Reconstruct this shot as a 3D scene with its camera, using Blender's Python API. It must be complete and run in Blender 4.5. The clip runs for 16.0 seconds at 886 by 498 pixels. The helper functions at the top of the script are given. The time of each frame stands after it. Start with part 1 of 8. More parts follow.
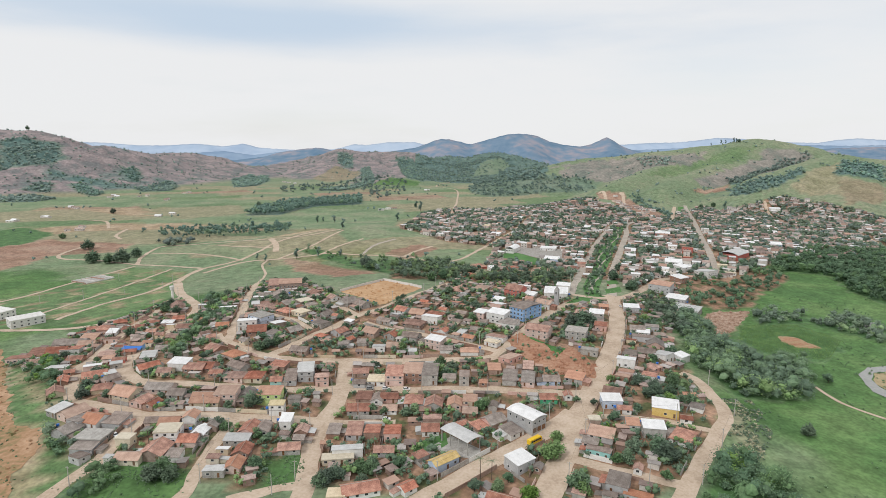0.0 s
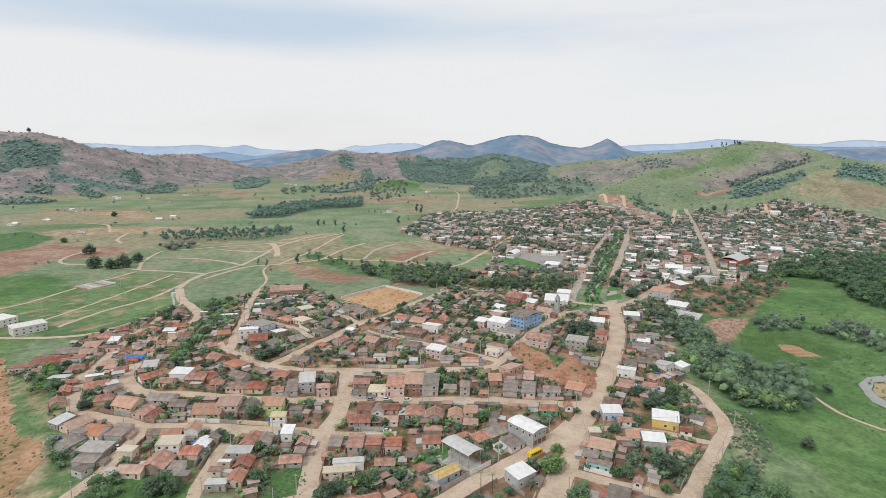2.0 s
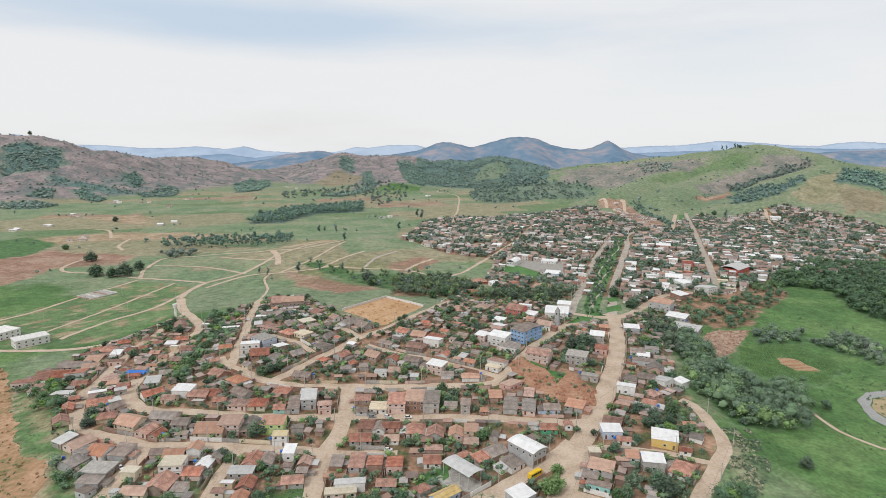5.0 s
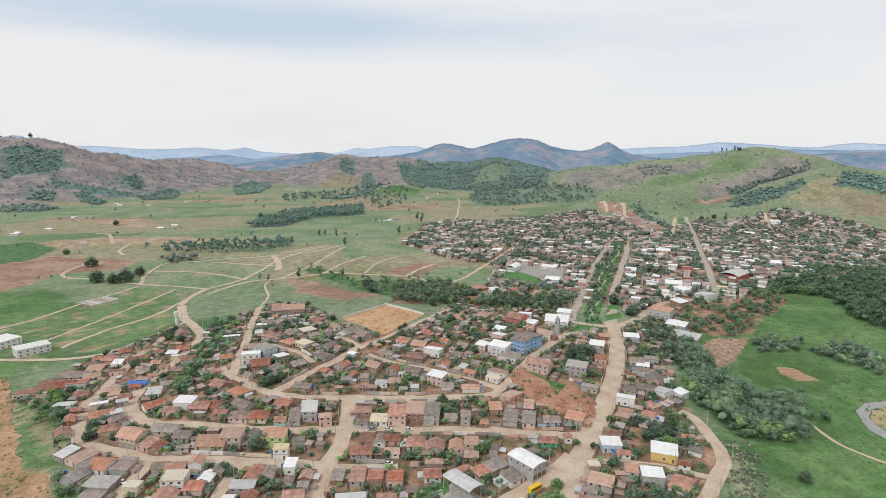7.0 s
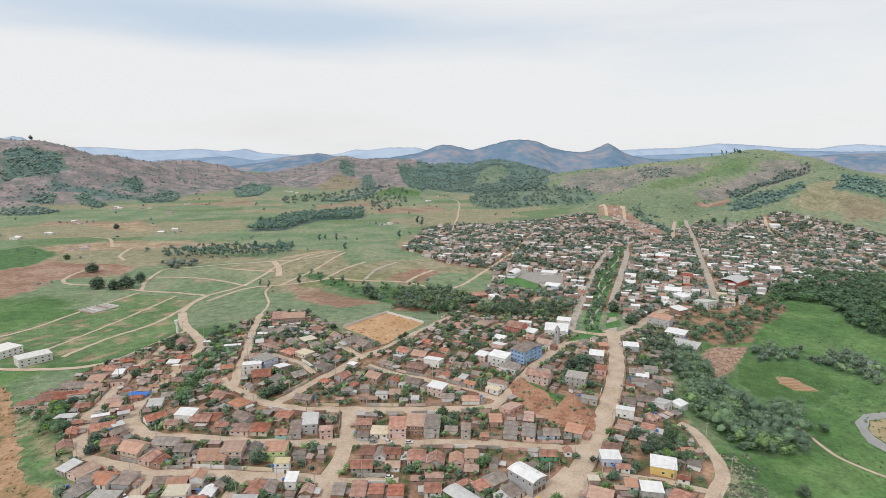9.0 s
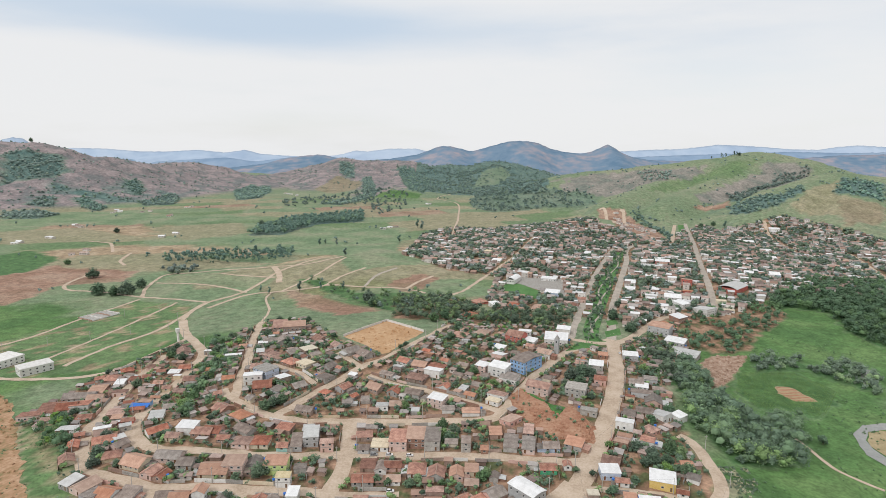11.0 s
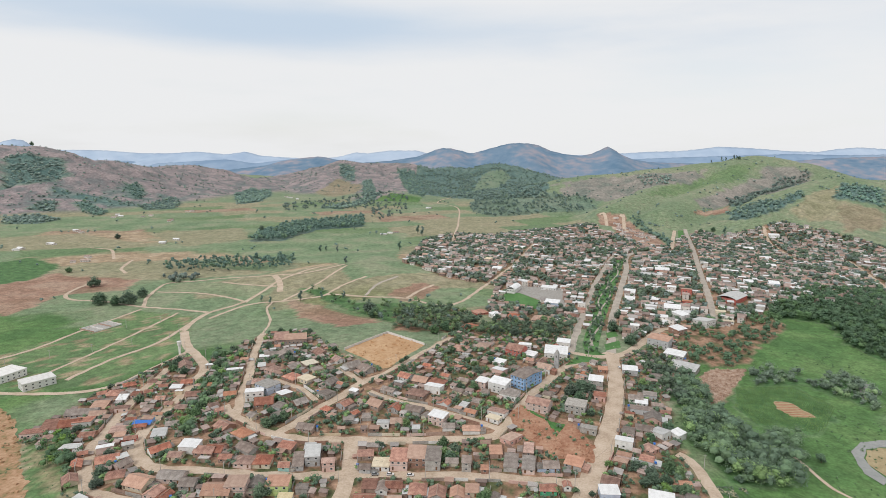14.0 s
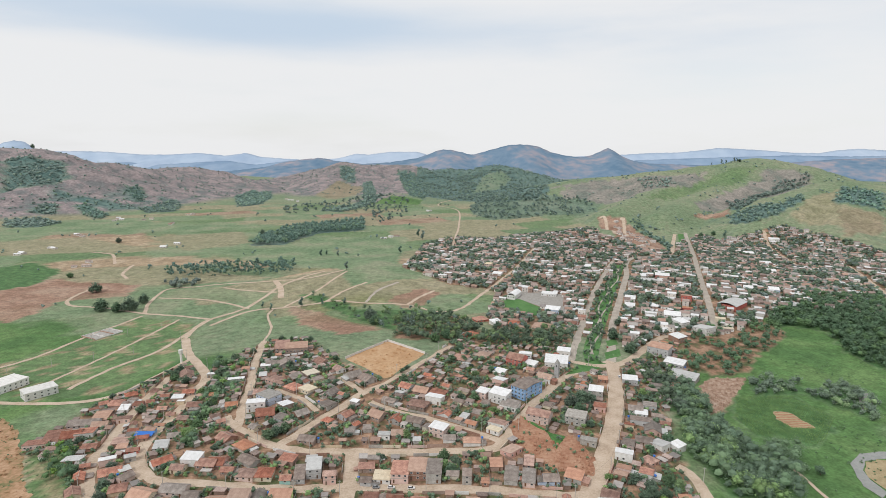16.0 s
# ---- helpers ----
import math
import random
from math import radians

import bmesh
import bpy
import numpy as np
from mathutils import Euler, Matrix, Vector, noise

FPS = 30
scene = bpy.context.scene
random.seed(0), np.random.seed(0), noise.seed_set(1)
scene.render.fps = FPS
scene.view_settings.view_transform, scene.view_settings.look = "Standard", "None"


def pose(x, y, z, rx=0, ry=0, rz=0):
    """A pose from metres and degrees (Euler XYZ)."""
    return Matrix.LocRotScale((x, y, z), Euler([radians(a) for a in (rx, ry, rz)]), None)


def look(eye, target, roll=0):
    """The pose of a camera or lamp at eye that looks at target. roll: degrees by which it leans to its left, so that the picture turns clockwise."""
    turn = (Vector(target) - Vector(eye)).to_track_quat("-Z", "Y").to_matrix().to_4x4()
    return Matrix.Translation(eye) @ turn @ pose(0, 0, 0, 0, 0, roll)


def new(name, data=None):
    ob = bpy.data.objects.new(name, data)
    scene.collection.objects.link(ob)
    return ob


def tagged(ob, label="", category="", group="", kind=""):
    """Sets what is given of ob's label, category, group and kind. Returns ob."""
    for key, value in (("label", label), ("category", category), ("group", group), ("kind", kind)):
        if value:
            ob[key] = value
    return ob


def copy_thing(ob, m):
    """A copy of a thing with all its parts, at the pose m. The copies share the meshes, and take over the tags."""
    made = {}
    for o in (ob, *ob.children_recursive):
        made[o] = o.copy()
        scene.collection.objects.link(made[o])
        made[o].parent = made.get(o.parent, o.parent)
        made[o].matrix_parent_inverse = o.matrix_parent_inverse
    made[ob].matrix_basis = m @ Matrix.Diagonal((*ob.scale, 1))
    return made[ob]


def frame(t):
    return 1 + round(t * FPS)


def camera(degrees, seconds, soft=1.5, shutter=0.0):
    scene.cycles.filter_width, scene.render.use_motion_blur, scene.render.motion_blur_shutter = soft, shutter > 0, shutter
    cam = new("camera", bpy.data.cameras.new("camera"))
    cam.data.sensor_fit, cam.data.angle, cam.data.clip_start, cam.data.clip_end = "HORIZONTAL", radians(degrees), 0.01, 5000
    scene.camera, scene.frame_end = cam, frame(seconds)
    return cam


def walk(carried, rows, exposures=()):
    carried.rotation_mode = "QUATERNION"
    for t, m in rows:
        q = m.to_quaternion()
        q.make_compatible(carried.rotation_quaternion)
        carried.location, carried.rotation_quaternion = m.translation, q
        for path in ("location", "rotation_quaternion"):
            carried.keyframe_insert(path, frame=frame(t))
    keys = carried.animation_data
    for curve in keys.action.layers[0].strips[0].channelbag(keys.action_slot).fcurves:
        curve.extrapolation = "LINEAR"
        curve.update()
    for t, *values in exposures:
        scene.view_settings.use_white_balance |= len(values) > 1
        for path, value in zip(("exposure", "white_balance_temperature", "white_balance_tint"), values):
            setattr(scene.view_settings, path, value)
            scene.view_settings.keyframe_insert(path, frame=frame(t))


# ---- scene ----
cam = camera(74.9, 16.0, soft=0.85)

PATH = [
    (0, (0.86, 0.37, 139.47), (-0.74, 984.79, -36.39), 0.29),
    (2, (0.72, 0.32, 145.48), (-1.97, 984.84, -29.79), 0.31),
    (4, (0.55, 0.26, 151.99), (-2.70, 984.87, -22.75), 0.32),
    (6, (0.36, 0.18, 158.91), (-3.07, 984.88, -15.32), 0.34),
    (8, (0.14, 0.09, 166.18), (-3.23, 984.87, -7.57), 0.35),
    (10, (-0.10, -0.04, 173.72), (-3.34, 984.83, 0.44), 0.36),
    (12, (-0.36, -0.20, 181.45), (-3.54, 984.75, 8.64), 0.37),
    (14, (-0.63, -0.40, 189.29), (-3.97, 984.63, 16.98), 0.38),
    (16, (-0.92, -0.65, 197.17), (-4.79, 984.47, 25.38), 0.38),
]
walk(cam, [(t, look(eye, target, roll)) for t, eye, target, roll in PATH])

# ---- world: a bright overcast sky with thin gaps, and a weak wide sun ----
world = bpy.data.worlds.new("overcast_sky")
scene.world = world
world.use_nodes = True
wn, wl = world.node_tree.nodes, world.node_tree.links
wn.clear()
SUN_UP, SUN_ROUND = radians(46), radians(222)
sky = wn.new("ShaderNodeTexSky")
sky.sky_type, sky.sun_disc, sky.sun_elevation, sky.sun_rotation = "NISHITA", False, SUN_UP, SUN_ROUND
gain = wn.new("ShaderNodeMix")
gain.data_type, gain.blend_type = "RGBA", "MULTIPLY"
gain.inputs["Factor"].default_value = 1.0
gain.inputs["B"].default_value = (0.12, 0.12, 0.12, 1)
wl.new(sky.outputs["Color"], gain.inputs["A"])
coord = wn.new("ShaderNodeTexCoord")
stretch = wn.new("ShaderNodeMapping")
stretch.inputs["Scale"].default_value = (1.0, 1.0, 5.5)
stretch.inputs["Location"].default_value = (0.35, 0.1, 0.0)
wl.new(coord.outputs["Generated"], stretch.inputs["Vector"])
cloud = wn.new("ShaderNodeTexNoise")
cloud.inputs["Scale"].default_value = 1.9
cloud.inputs["Detail"].default_value = 6
cloud.inputs["Roughness"].default_value = 0.52
wl.new(stretch.outputs["Vector"], cloud.inputs["Vector"])
cover = wn.new("ShaderNodeValToRGB")
cover.color_ramp.elements[0].position, cover.color_ramp.elements[0].color = 0.3, (0.8, 0.8, 0.8, 1)
cover.color_ramp.elements[1].position, cover.color_ramp.elements[1].color = 0.5, (0.97, 0.97, 0.97, 1)
wl.new(cloud.outputs["Fac"], cover.inputs["Fac"])
veil = wn.new("ShaderNodeMix")
veil.data_type = "RGBA"
veil.inputs["B"].default_value = (0.845, 0.85, 0.86, 1)
wl.new(cover.outputs["Color"], veil.inputs["Factor"])
wl.new(gain.outputs["Result"], veil.inputs["A"])
# one longer opening in the cloud sheet, low over the valley
where = wn.new("ShaderNodeMapping")
where.vector_type = "POINT"
where.inputs["Location"].default_value = (0.25 / 0.46, -0.93 / 0.9, -0.186 / 0.042)
where.inputs["Scale"].default_value = (1 / 0.46, 1 / 0.9, 1 / 0.042)
wl.new(coord.outputs["Generated"], where.inputs["Vector"])
size = wn.new("ShaderNodeVectorMath")
size.operation = "LENGTH"
wl.new(where.outputs["Vector"], size.inputs[0])
rag = wn.new("ShaderNodeMath")
rag.operation = "MULTIPLY_ADD"
rag.inputs[1].default_value = 1.6
wl.new(cloud.outputs["Fac"], rag.inputs[0])
wl.new(size.outputs["Value"], rag.inputs[2])
hole = wn.new("ShaderNodeMapRange")
hole.interpolation_type = "SMOOTHSTEP"
hole.inputs["From Min"].default_value, hole.inputs["From Max"].default_value = 1.0, 2.3
hole.inputs["To Min"].default_value, hole.inputs["To Max"].default_value = 0.95, 0.0
wl.new(rag.outputs[0], hole.inputs["Value"])
opened = wn.new("ShaderNodeMix")
opened.data_type = "RGBA"
opened.inputs["B"].default_value = (0.55, 0.66, 0.79, 1)
wl.new(hole.outputs["Result"], opened.inputs["Factor"])
wl.new(veil.outputs["Result"], opened.inputs["A"])
back = wn.new("ShaderNodeBackground")
wl.new(opened.outputs["Result"], back.inputs["Color"])
wout = wn.new("ShaderNodeOutputWorld")
wl.new(back.outputs["Background"], wout.inputs["Surface"])

sun = new("sun", bpy.data.lights.new("sun", "SUN"))
sun.data.energy, sun.data.angle, sun.data.color = 1.5, radians(12), (1.0, 0.98, 0.95)
sun.rotation_euler = (radians(90) - SUN_UP, 0, -SUN_ROUND + math.pi)

# ---- materials ----
def material(name, colors, scale=0.4, rough=0.85, bump=0.0, fine=6.0, spread=0.0, metal=0.0, spec=0.3, grime=0.0, coords="Object"):
    """Blend of two or three colours by a coarse and a fine noise; spread: shift of lightness from one object to the next."""
    m = bpy.data.materials.new(name)
    m.use_nodes = True
    n, l = m.node_tree.nodes, m.node_tree.links
    p = n["Principled BSDF"]
    p.inputs["Roughness"].default_value, p.inputs["Metallic"].default_value = rough, metal
    p.inputs["Specular IOR Level"].default_value = spec
    tc = n.new("ShaderNodeTexCoord")
    big = n.new("ShaderNodeTexNoise")
    big.inputs["Scale"].default_value, big.inputs["Detail"].default_value = scale, 5
    small = n.new("ShaderNodeTexNoise")
    small.inputs["Scale"].default_value, small.inputs["Detail"].default_value = scale * fine, 4
    for t in (big, small):
        l.new(tc.outputs[coords], t.inputs["Vector"])
    mix = n.new("ShaderNodeMath")
    mix.operation = "MULTIPLY_ADD"
    mix.inputs[1].default_value = 0.45
    half = n.new("ShaderNodeMath")
    half.operation = "MULTIPLY"
    half.inputs[1].default_value = 0.55
    l.new(big.outputs["Fac"], half.inputs[0])
    l.new(small.outputs["Fac"], mix.inputs[0])
    l.new(half.outputs[0], mix.inputs[2])
    ramp = n.new("ShaderNodeValToRGB")
    el = ramp.color_ramp.elements
    el[0].position, el[1].position = 0.36, 0.64
    el[0].color, el[1].color = (*colors[0], 1), (*colors[-1], 1)
    if len(colors) == 3:
        el.new(0.5).color = (*colors[1], 1)
    l.new(mix.outputs[0], ramp.inputs["Fac"])
    out = ramp.outputs["Color"]
    if spread:
        info = n.new("ShaderNodeObjectInfo")
        val = n.new("ShaderNodeMapRange")
        val.inputs["To Min"].default_value, val.inputs["To Max"].default_value = 1 - spread, 1 + spread
        l.new(info.outputs["Random"], val.inputs["Value"])
        hsv = n.new("ShaderNodeHueSaturation")
        l.new(val.outputs["Result"], hsv.inputs["Value"])
        tone = n.new("ShaderNodeMath")
        tone.operation = "MULTIPLY"
        tone.inputs[1].default_value = 13.7
        l.new(info.outputs["Random"], tone.inputs[0])
        part_ = n.new("ShaderNodeMath")
        part_.operation = "FRACT"
        l.new(tone.outputs[0], part_.inputs[0])
        for key, lo, hi in (("Saturation", 0.66, 1.14), ("Hue", 0.508, 0.494)):
            rng = n.new("ShaderNodeMapRange")
            rng.inputs["To Min"].default_value, rng.inputs["To Max"].default_value = lo, hi
            l.new(part_.outputs[0], rng.inputs["Value"])
            l.new(rng.outputs["Result"], hsv.inputs[key])
        l.new(out, hsv.inputs["Color"])
        out = hsv.outputs["Color"]
    l.new(out, p.inputs["Base Color"])
    if bump:
        b = n.new("ShaderNodeBump")
        b.inputs["Strength"].default_value, b.inputs["Distance"].default_value = 0.6, bump
        l.new(small.outputs["Fac"], b.inputs["Height"])
        l.new(b.outputs["Normal"], p.inputs["Normal"])
    return m


def tile_material(name, colors, pitch, depth, spread):
    """Roof covering: channels that run down the slope, weather stains and a change of tone from roof to roof."""
    m = material(name, colors, 0.35, 0.85, 0, 9, spread)
    n, l = m.node_tree.nodes, m.node_tree.links
    uv = n.new("ShaderNodeUVMap")
    uv.uv_map = "slope"
    wv = n.new("ShaderNodeTexWave")
    wv.wave_type, wv.bands_direction, wv.wave_profile = "BANDS", "X", "SIN"
    wv.inputs["Scale"].default_value, wv.inputs["Distortion"].default_value = 0.314 / pitch * 1.0, 0.4
    l.new(uv.outputs["UV"], wv.inputs["Vector"])
    b = n.new("ShaderNodeBump")
    b.inputs["Strength"].default_value, b.inputs["Distance"].default_value = 0.8, depth
    l.new(wv.outputs["Fac"], b.inputs["Height"])
    l.new(b.outputs["Normal"], n["Principled BSDF"].inputs["Normal"])
    return m


DIRT = material("pale_dirt_road", [(0.41, 0.315, 0.235), (0.51, 0.405, 0.31), (0.58, 0.475, 0.38)], 0.12, 0.95, 0.04, 7)
RED_DIRT = material("red_dirt", [(0.29, 0.14, 0.088), (0.37, 0.20, 0.128), (0.45, 0.28, 0.19)], 0.09, 0.95, 0.08, 6)
ORANGE_SAND = material("orange_sand", [(0.40, 0.235, 0.12), (0.48, 0.30, 0.165), (0.55, 0.375, 0.23)], 0.07, 0.95, 0.05, 6)
PAVED = material("worn_paving", [(0.33, 0.29, 0.25), (0.42, 0.37, 0.315), (0.49, 0.435, 0.375)], 0.1, 0.9, 0.02, 8)
TILES = tile_material("clay_tiles", [(0.19, 0.09, 0.066), (0.345, 0.16, 0.112), (0.46, 0.26, 0.19)], 0.22, 0.05, 0.38)
TILES_NEW = tile_material("new_clay_tiles", [(0.34, 0.175, 0.115), (0.44, 0.235, 0.155), (0.52, 0.31, 0.215)], 0.22, 0.05, 0.15)
TILES_YELLOW = tile_material("straw_coloured_tiles", [(0.42, 0.31, 0.13), (0.55, 0.42, 0.20), (0.62, 0.5, 0.28)], 0.22, 0.05, 0.1)
FIBRE = tile_material("weathered_fibre_cement", [(0.165, 0.132, 0.114), (0.25, 0.203, 0.175), (0.345, 0.298, 0.265)], 0.18, 0.05, 0.25)
METAL_ROOF = tile_material("white_sheet_metal", [(0.60, 0.60, 0.59), (0.74, 0.74, 0.74), (0.82, 0.82, 0.82)], 0.25, 0.03, 0.06)
GREY_ROOF = tile_material("grey_sheet_metal", [(0.40, 0.40, 0.39), (0.50, 0.50, 0.49), (0.57, 0.57, 0.56)], 0.25, 0.03, 0.12)
CONCRETE = material("raw_concrete", [(0.25, 0.23, 0.21), (0.36, 0.34, 0.31), (0.45, 0.43, 0.40)], 0.5, 0.9, 0.02, 6, 0.15)
BRICK = material("bare_red_brick", [(0.25, 0.145, 0.105), (0.32, 0.20, 0.15), (0.40, 0.275, 0.21)], 0.6, 0.9, 0.02, 9, 0.15)
WALLS = {
    "white": material("white_plaster", [(0.58, 0.56, 0.53), (0.70, 0.69, 0.66), (0.76, 0.75, 0.73)], 0.5, 0.85, 0.01, 6, 0.08),
    "cream": material("cream_plaster", [(0.52, 0.44, 0.31), (0.62, 0.53, 0.39), (0.68, 0.60, 0.46)], 0.5, 0.85, 0.01, 6, 0.1),
    "pink": material("pink_plaster", [(0.52, 0.33, 0.28), (0.60, 0.40, 0.34), (0.66, 0.47, 0.41)], 0.5, 0.85, 0.01, 6, 0.1),
    "blue": material("sky_blue_plaster", [(0.20, 0.36, 0.60), (0.26, 0.44, 0.70), (0.33, 0.50, 0.74)], 0.4, 0.8, 0.01, 6),
    "paleblue": material("pale_blue_plaster", [(0.40, 0.48, 0.60), (0.48, 0.56, 0.68), (0.55, 0.62, 0.72)], 0.5, 0.85, 0.01, 6, 0.05),
    "aqua": material("aqua_plaster", [(0.24, 0.46, 0.44), (0.32, 0.56, 0.53), (0.40, 0.62, 0.58)], 0.5, 0.85, 0.01, 6, 0.1),
    "lime": material("lime_plaster", [(0.45, 0.56, 0.20), (0.54, 0.65, 0.27), (0.60, 0.69, 0.33)], 0.5, 0.85, 0.01, 6),
    "yellow": material("yellow_plaster", [(0.60, 0.42, 0.12), (0.68, 0.5, 0.18), (0.72, 0.56, 0.25)], 0.5, 0.85, 0.01, 6),
    "red": material("red_plaster", [(0.42, 0.10, 0.08), (0.50, 0.15, 0.12), (0.55, 0.2, 0.16)], 0.5, 0.85, 0.01, 6),
    "grey": material("grey_render", [(0.33, 0.33, 0.33), (0.42, 0.42, 0.42), (0.48, 0.48, 0.48)], 0.5, 0.88, 0.01, 6, 0.12),
    "green": material("green_plaster", [(0.06, 0.36, 0.18), (0.10, 0.44, 0.24), (0.15, 0.48, 0.28)], 0.5, 0.85, 0.01, 6),
    "brick": BRICK,
    "concrete": CONCRETE,
}
GLASS = material("dark_window", [(0.03, 0.035, 0.04), (0.06, 0.065, 0.07)], 2, 0.25, spec=0.5)
WOOD = material("brown_wood", [(0.12, 0.06, 0.03), (0.2, 0.11, 0.06)], 3, 0.7, 0, 6, 0.3)
MORTAR = material("ridge_mortar", [(0.36, 0.25, 0.19), (0.46, 0.35, 0.28)], 1.0, 0.9, 0, 5, 0.15)
TRIM = material("pale_trim", [(0.6, 0.59, 0.57), (0.72, 0.71, 0.69)], 2, 0.7)
POLE = material("concrete_pole", [(0.38, 0.36, 0.33), (0.5, 0.48, 0.45)], 2, 0.9)
TANK_BLUE = material("blue_plastic", [(0.03, 0.14, 0.5), (0.05, 0.2, 0.6)], 2, 0.4)
BANK = material("washed_out_bank", [(0.17, 0.17, 0.075), (0.37, 0.225, 0.13), (0.50, 0.335, 0.22)], 0.045, 0.95, 0.5, 9)
BARK = material("bark", [(0.09, 0.065, 0.045), (0.17, 0.13, 0.1)], 3, 0.95, 0.02)


def leaf_material(name, dark, light, spread=0.22):
    m = material(name, [dark, tuple((a + b) / 2 for a, b in zip(dark, light)), light], 0.12, 0.75, 0, 8, spread, spec=0.2)
    n, l = m.node_tree.nodes, m.node_tree.links
    geo = n.new("ShaderNodeNewGeometry")
    val = n.new("ShaderNodeMapRange")
    val.inputs["To Min"].default_value, val.inputs["To Max"].default_value = 0.72, 1.28
    hsv = n.new("ShaderNodeHueSaturation")
    p = n["Principled BSDF"]
    l.new(p.inputs["Base Color"].links[0].from_socket, hsv.inputs["Color"])
    l.new(geo.outputs["Random Per Island"], val.inputs["Value"])
    l.new(val.outputs["Result"], hsv.inputs["Value"])
    l.new(hsv.outputs["Color"], p.inputs["Base Color"])
    return m


LEAF = leaf_material("broad_leaves", (0.086, 0.152, 0.078), (0.142, 0.225, 0.112))
LEAF_DARK = leaf_material("dark_leaves", (0.072, 0.128, 0.08), (0.118, 0.182, 0.108))
LEAF_LIGHT = leaf_material("bright_leaves", (0.115, 0.21, 0.06), (0.195, 0.305, 0.10))
# leaves for distant trees, with haze mixed into the colour: paler and bluer
LEAF_HAZED = leaf_material("hazed_leaves", (0.14, 0.222, 0.185), (0.205, 0.292, 0.235))

import functools

# ---- the lie of the land: low mounds under the town, ridges round the valley ----
MOUNDS = [
    (217, 465, 43, -8.2),
    (-201, 372, 54, -7.0),
    (-139, 356, 93, 14.7),
    (-62, 333, 54, -4.3),
    (-46, 465, 100, 11.6),
    (77, 418, 85, 9.8),
    (23, 325, 38, 1.4),
    (93, 294, 69, 5.7),
    (-186, 279, 69, 3.4),
    (-46, 232, 77, -0.3),
    (100, 232, 54, 2.8),
    (170, 527, 77, 8.1),
    (-136, 844, 96, 18.0),
    (-178, 744, 62, 1.1),
    (294, 728, 124, 7.8),
    (217, 1023, 155, 11.8),
    (387, 682, 77, 3.4),
    (589, 868, 170, 3.4),
    (317, 1185, 69, 27.9),
    (-62, 612, 77, 3.9),
]
RIDGES = [  # crest points (x, y, height, width of the flank)
    [(-1628, 2000, 186, 560), (-1573, 2080, 190, 560), (-1531, 2090, 182, 540), (-1483, 2100, 187, 540), (-1462, 2120, 179, 520), (-1429, 2160, 160, 500), (-1385, 2220, 142, 480), (-1343, 2330, 129, 460), (-1308, 2430, 110, 440), (-1298, 2500, 100, 420), (-1271, 2700, 100, 400), (-1206, 2760, 102, 380), (-1124, 2720, 77, 340), (-994, 2650, 56, 300), (-884, 2550, 28, 240), (-776, 2400, -4, 160)],
    [(-1343, 2330, 129, 300), (-1274, 2150, 85, 260), (-1198, 1950, 43, 220), (-1103, 1720, 14, 150)],
    [(-1271, 2700, 100, 300), (-1153, 2450, 48, 240), (-1037, 2150, 3, 160)],
    [(-1408, 2190, 148, 300), (-1308, 2000, 83, 240), (-1266, 1800, 37, 200), (-1230, 1640, 8, 130)],
    [(-1206, 2760, 96, 280), (-969, 2450, 32, 200), (-821, 2150, -2, 130)],
    [(-836, 2900, 21, 300), (-776, 3000, 52, 350), (-670, 3050, 72, 380), (-547, 3110, 118, 400), (-442, 3110, 107, 400), (-266, 3150, 107, 400), (-205, 3150, 105, 380), (-144, 3150, 66, 340), (-83, 3150, 21, 250)],
    [(-547, 3110, 118, 320), (-548, 2800, 59, 260), (-529, 2450, 18, 160)],
    [(-370, 3130, 101, 300), (-361, 2750, 35, 240), (-336, 2350, 4, 140)],
    [(-205, 3150, 96, 280), (-177, 2800, 34, 220), (-114, 2380, -1, 130)],
    [(-238, 2130, 21, 130), (-182, 2150, 27, 150)],
    [(-135, 3300, 62, 300), (8, 3350, 81, 350), (170, 3350, 69, 350), (252, 3380, 98, 380), (318, 3390, 101, 380), (380, 3350, 83, 350), (487, 3300, 47, 300), (574, 3250, 21, 250)],
    [(275, 3380, 95, 300), (210, 2900, 38, 240), (129, 2420, 4, 140)],
    [(8, 3350, 78, 260), (22, 2950, 30, 200), (32, 2550, 1, 120)],
    [(366, 2250, 29, 260), (417, 2180, 62, 320), (472, 2100, 88, 340), (504, 1990, 102, 350), (600, 1990, 109, 370), (698, 2000, 122, 400), (802, 2020, 130, 420), (907, 2040, 142, 450), (1008, 2050, 154, 470), (1107, 2090, 167, 480), (1167, 2090, 163, 480), (1211, 2060, 148, 460), (1275, 2000, 125, 430), (1384, 1960, 98, 400), (1584, 1900, 70, 400)],
    [(864, 2030, 136, 340), (719, 1850, 98, 260), (589, 1700, 69, 180), (454, 1540, 46, 110)],
    [(1087, 2090, 165, 380), (893, 1860, 104, 260), (704, 1660, 65, 170), (534, 1450, 40, 100)],
    [(1276, 1480, 94, 420), (1132, 1500, 110, 400), (1015, 1500, 119, 360), (967, 1480, 111, 320), (888, 1430, 95, 270), (801, 1370, 71, 200), (706, 1300, 46, 120)],
    [(1015, 1500, 119, 300), (919, 1330, 73, 220), (817, 1210, 44, 130)],
]


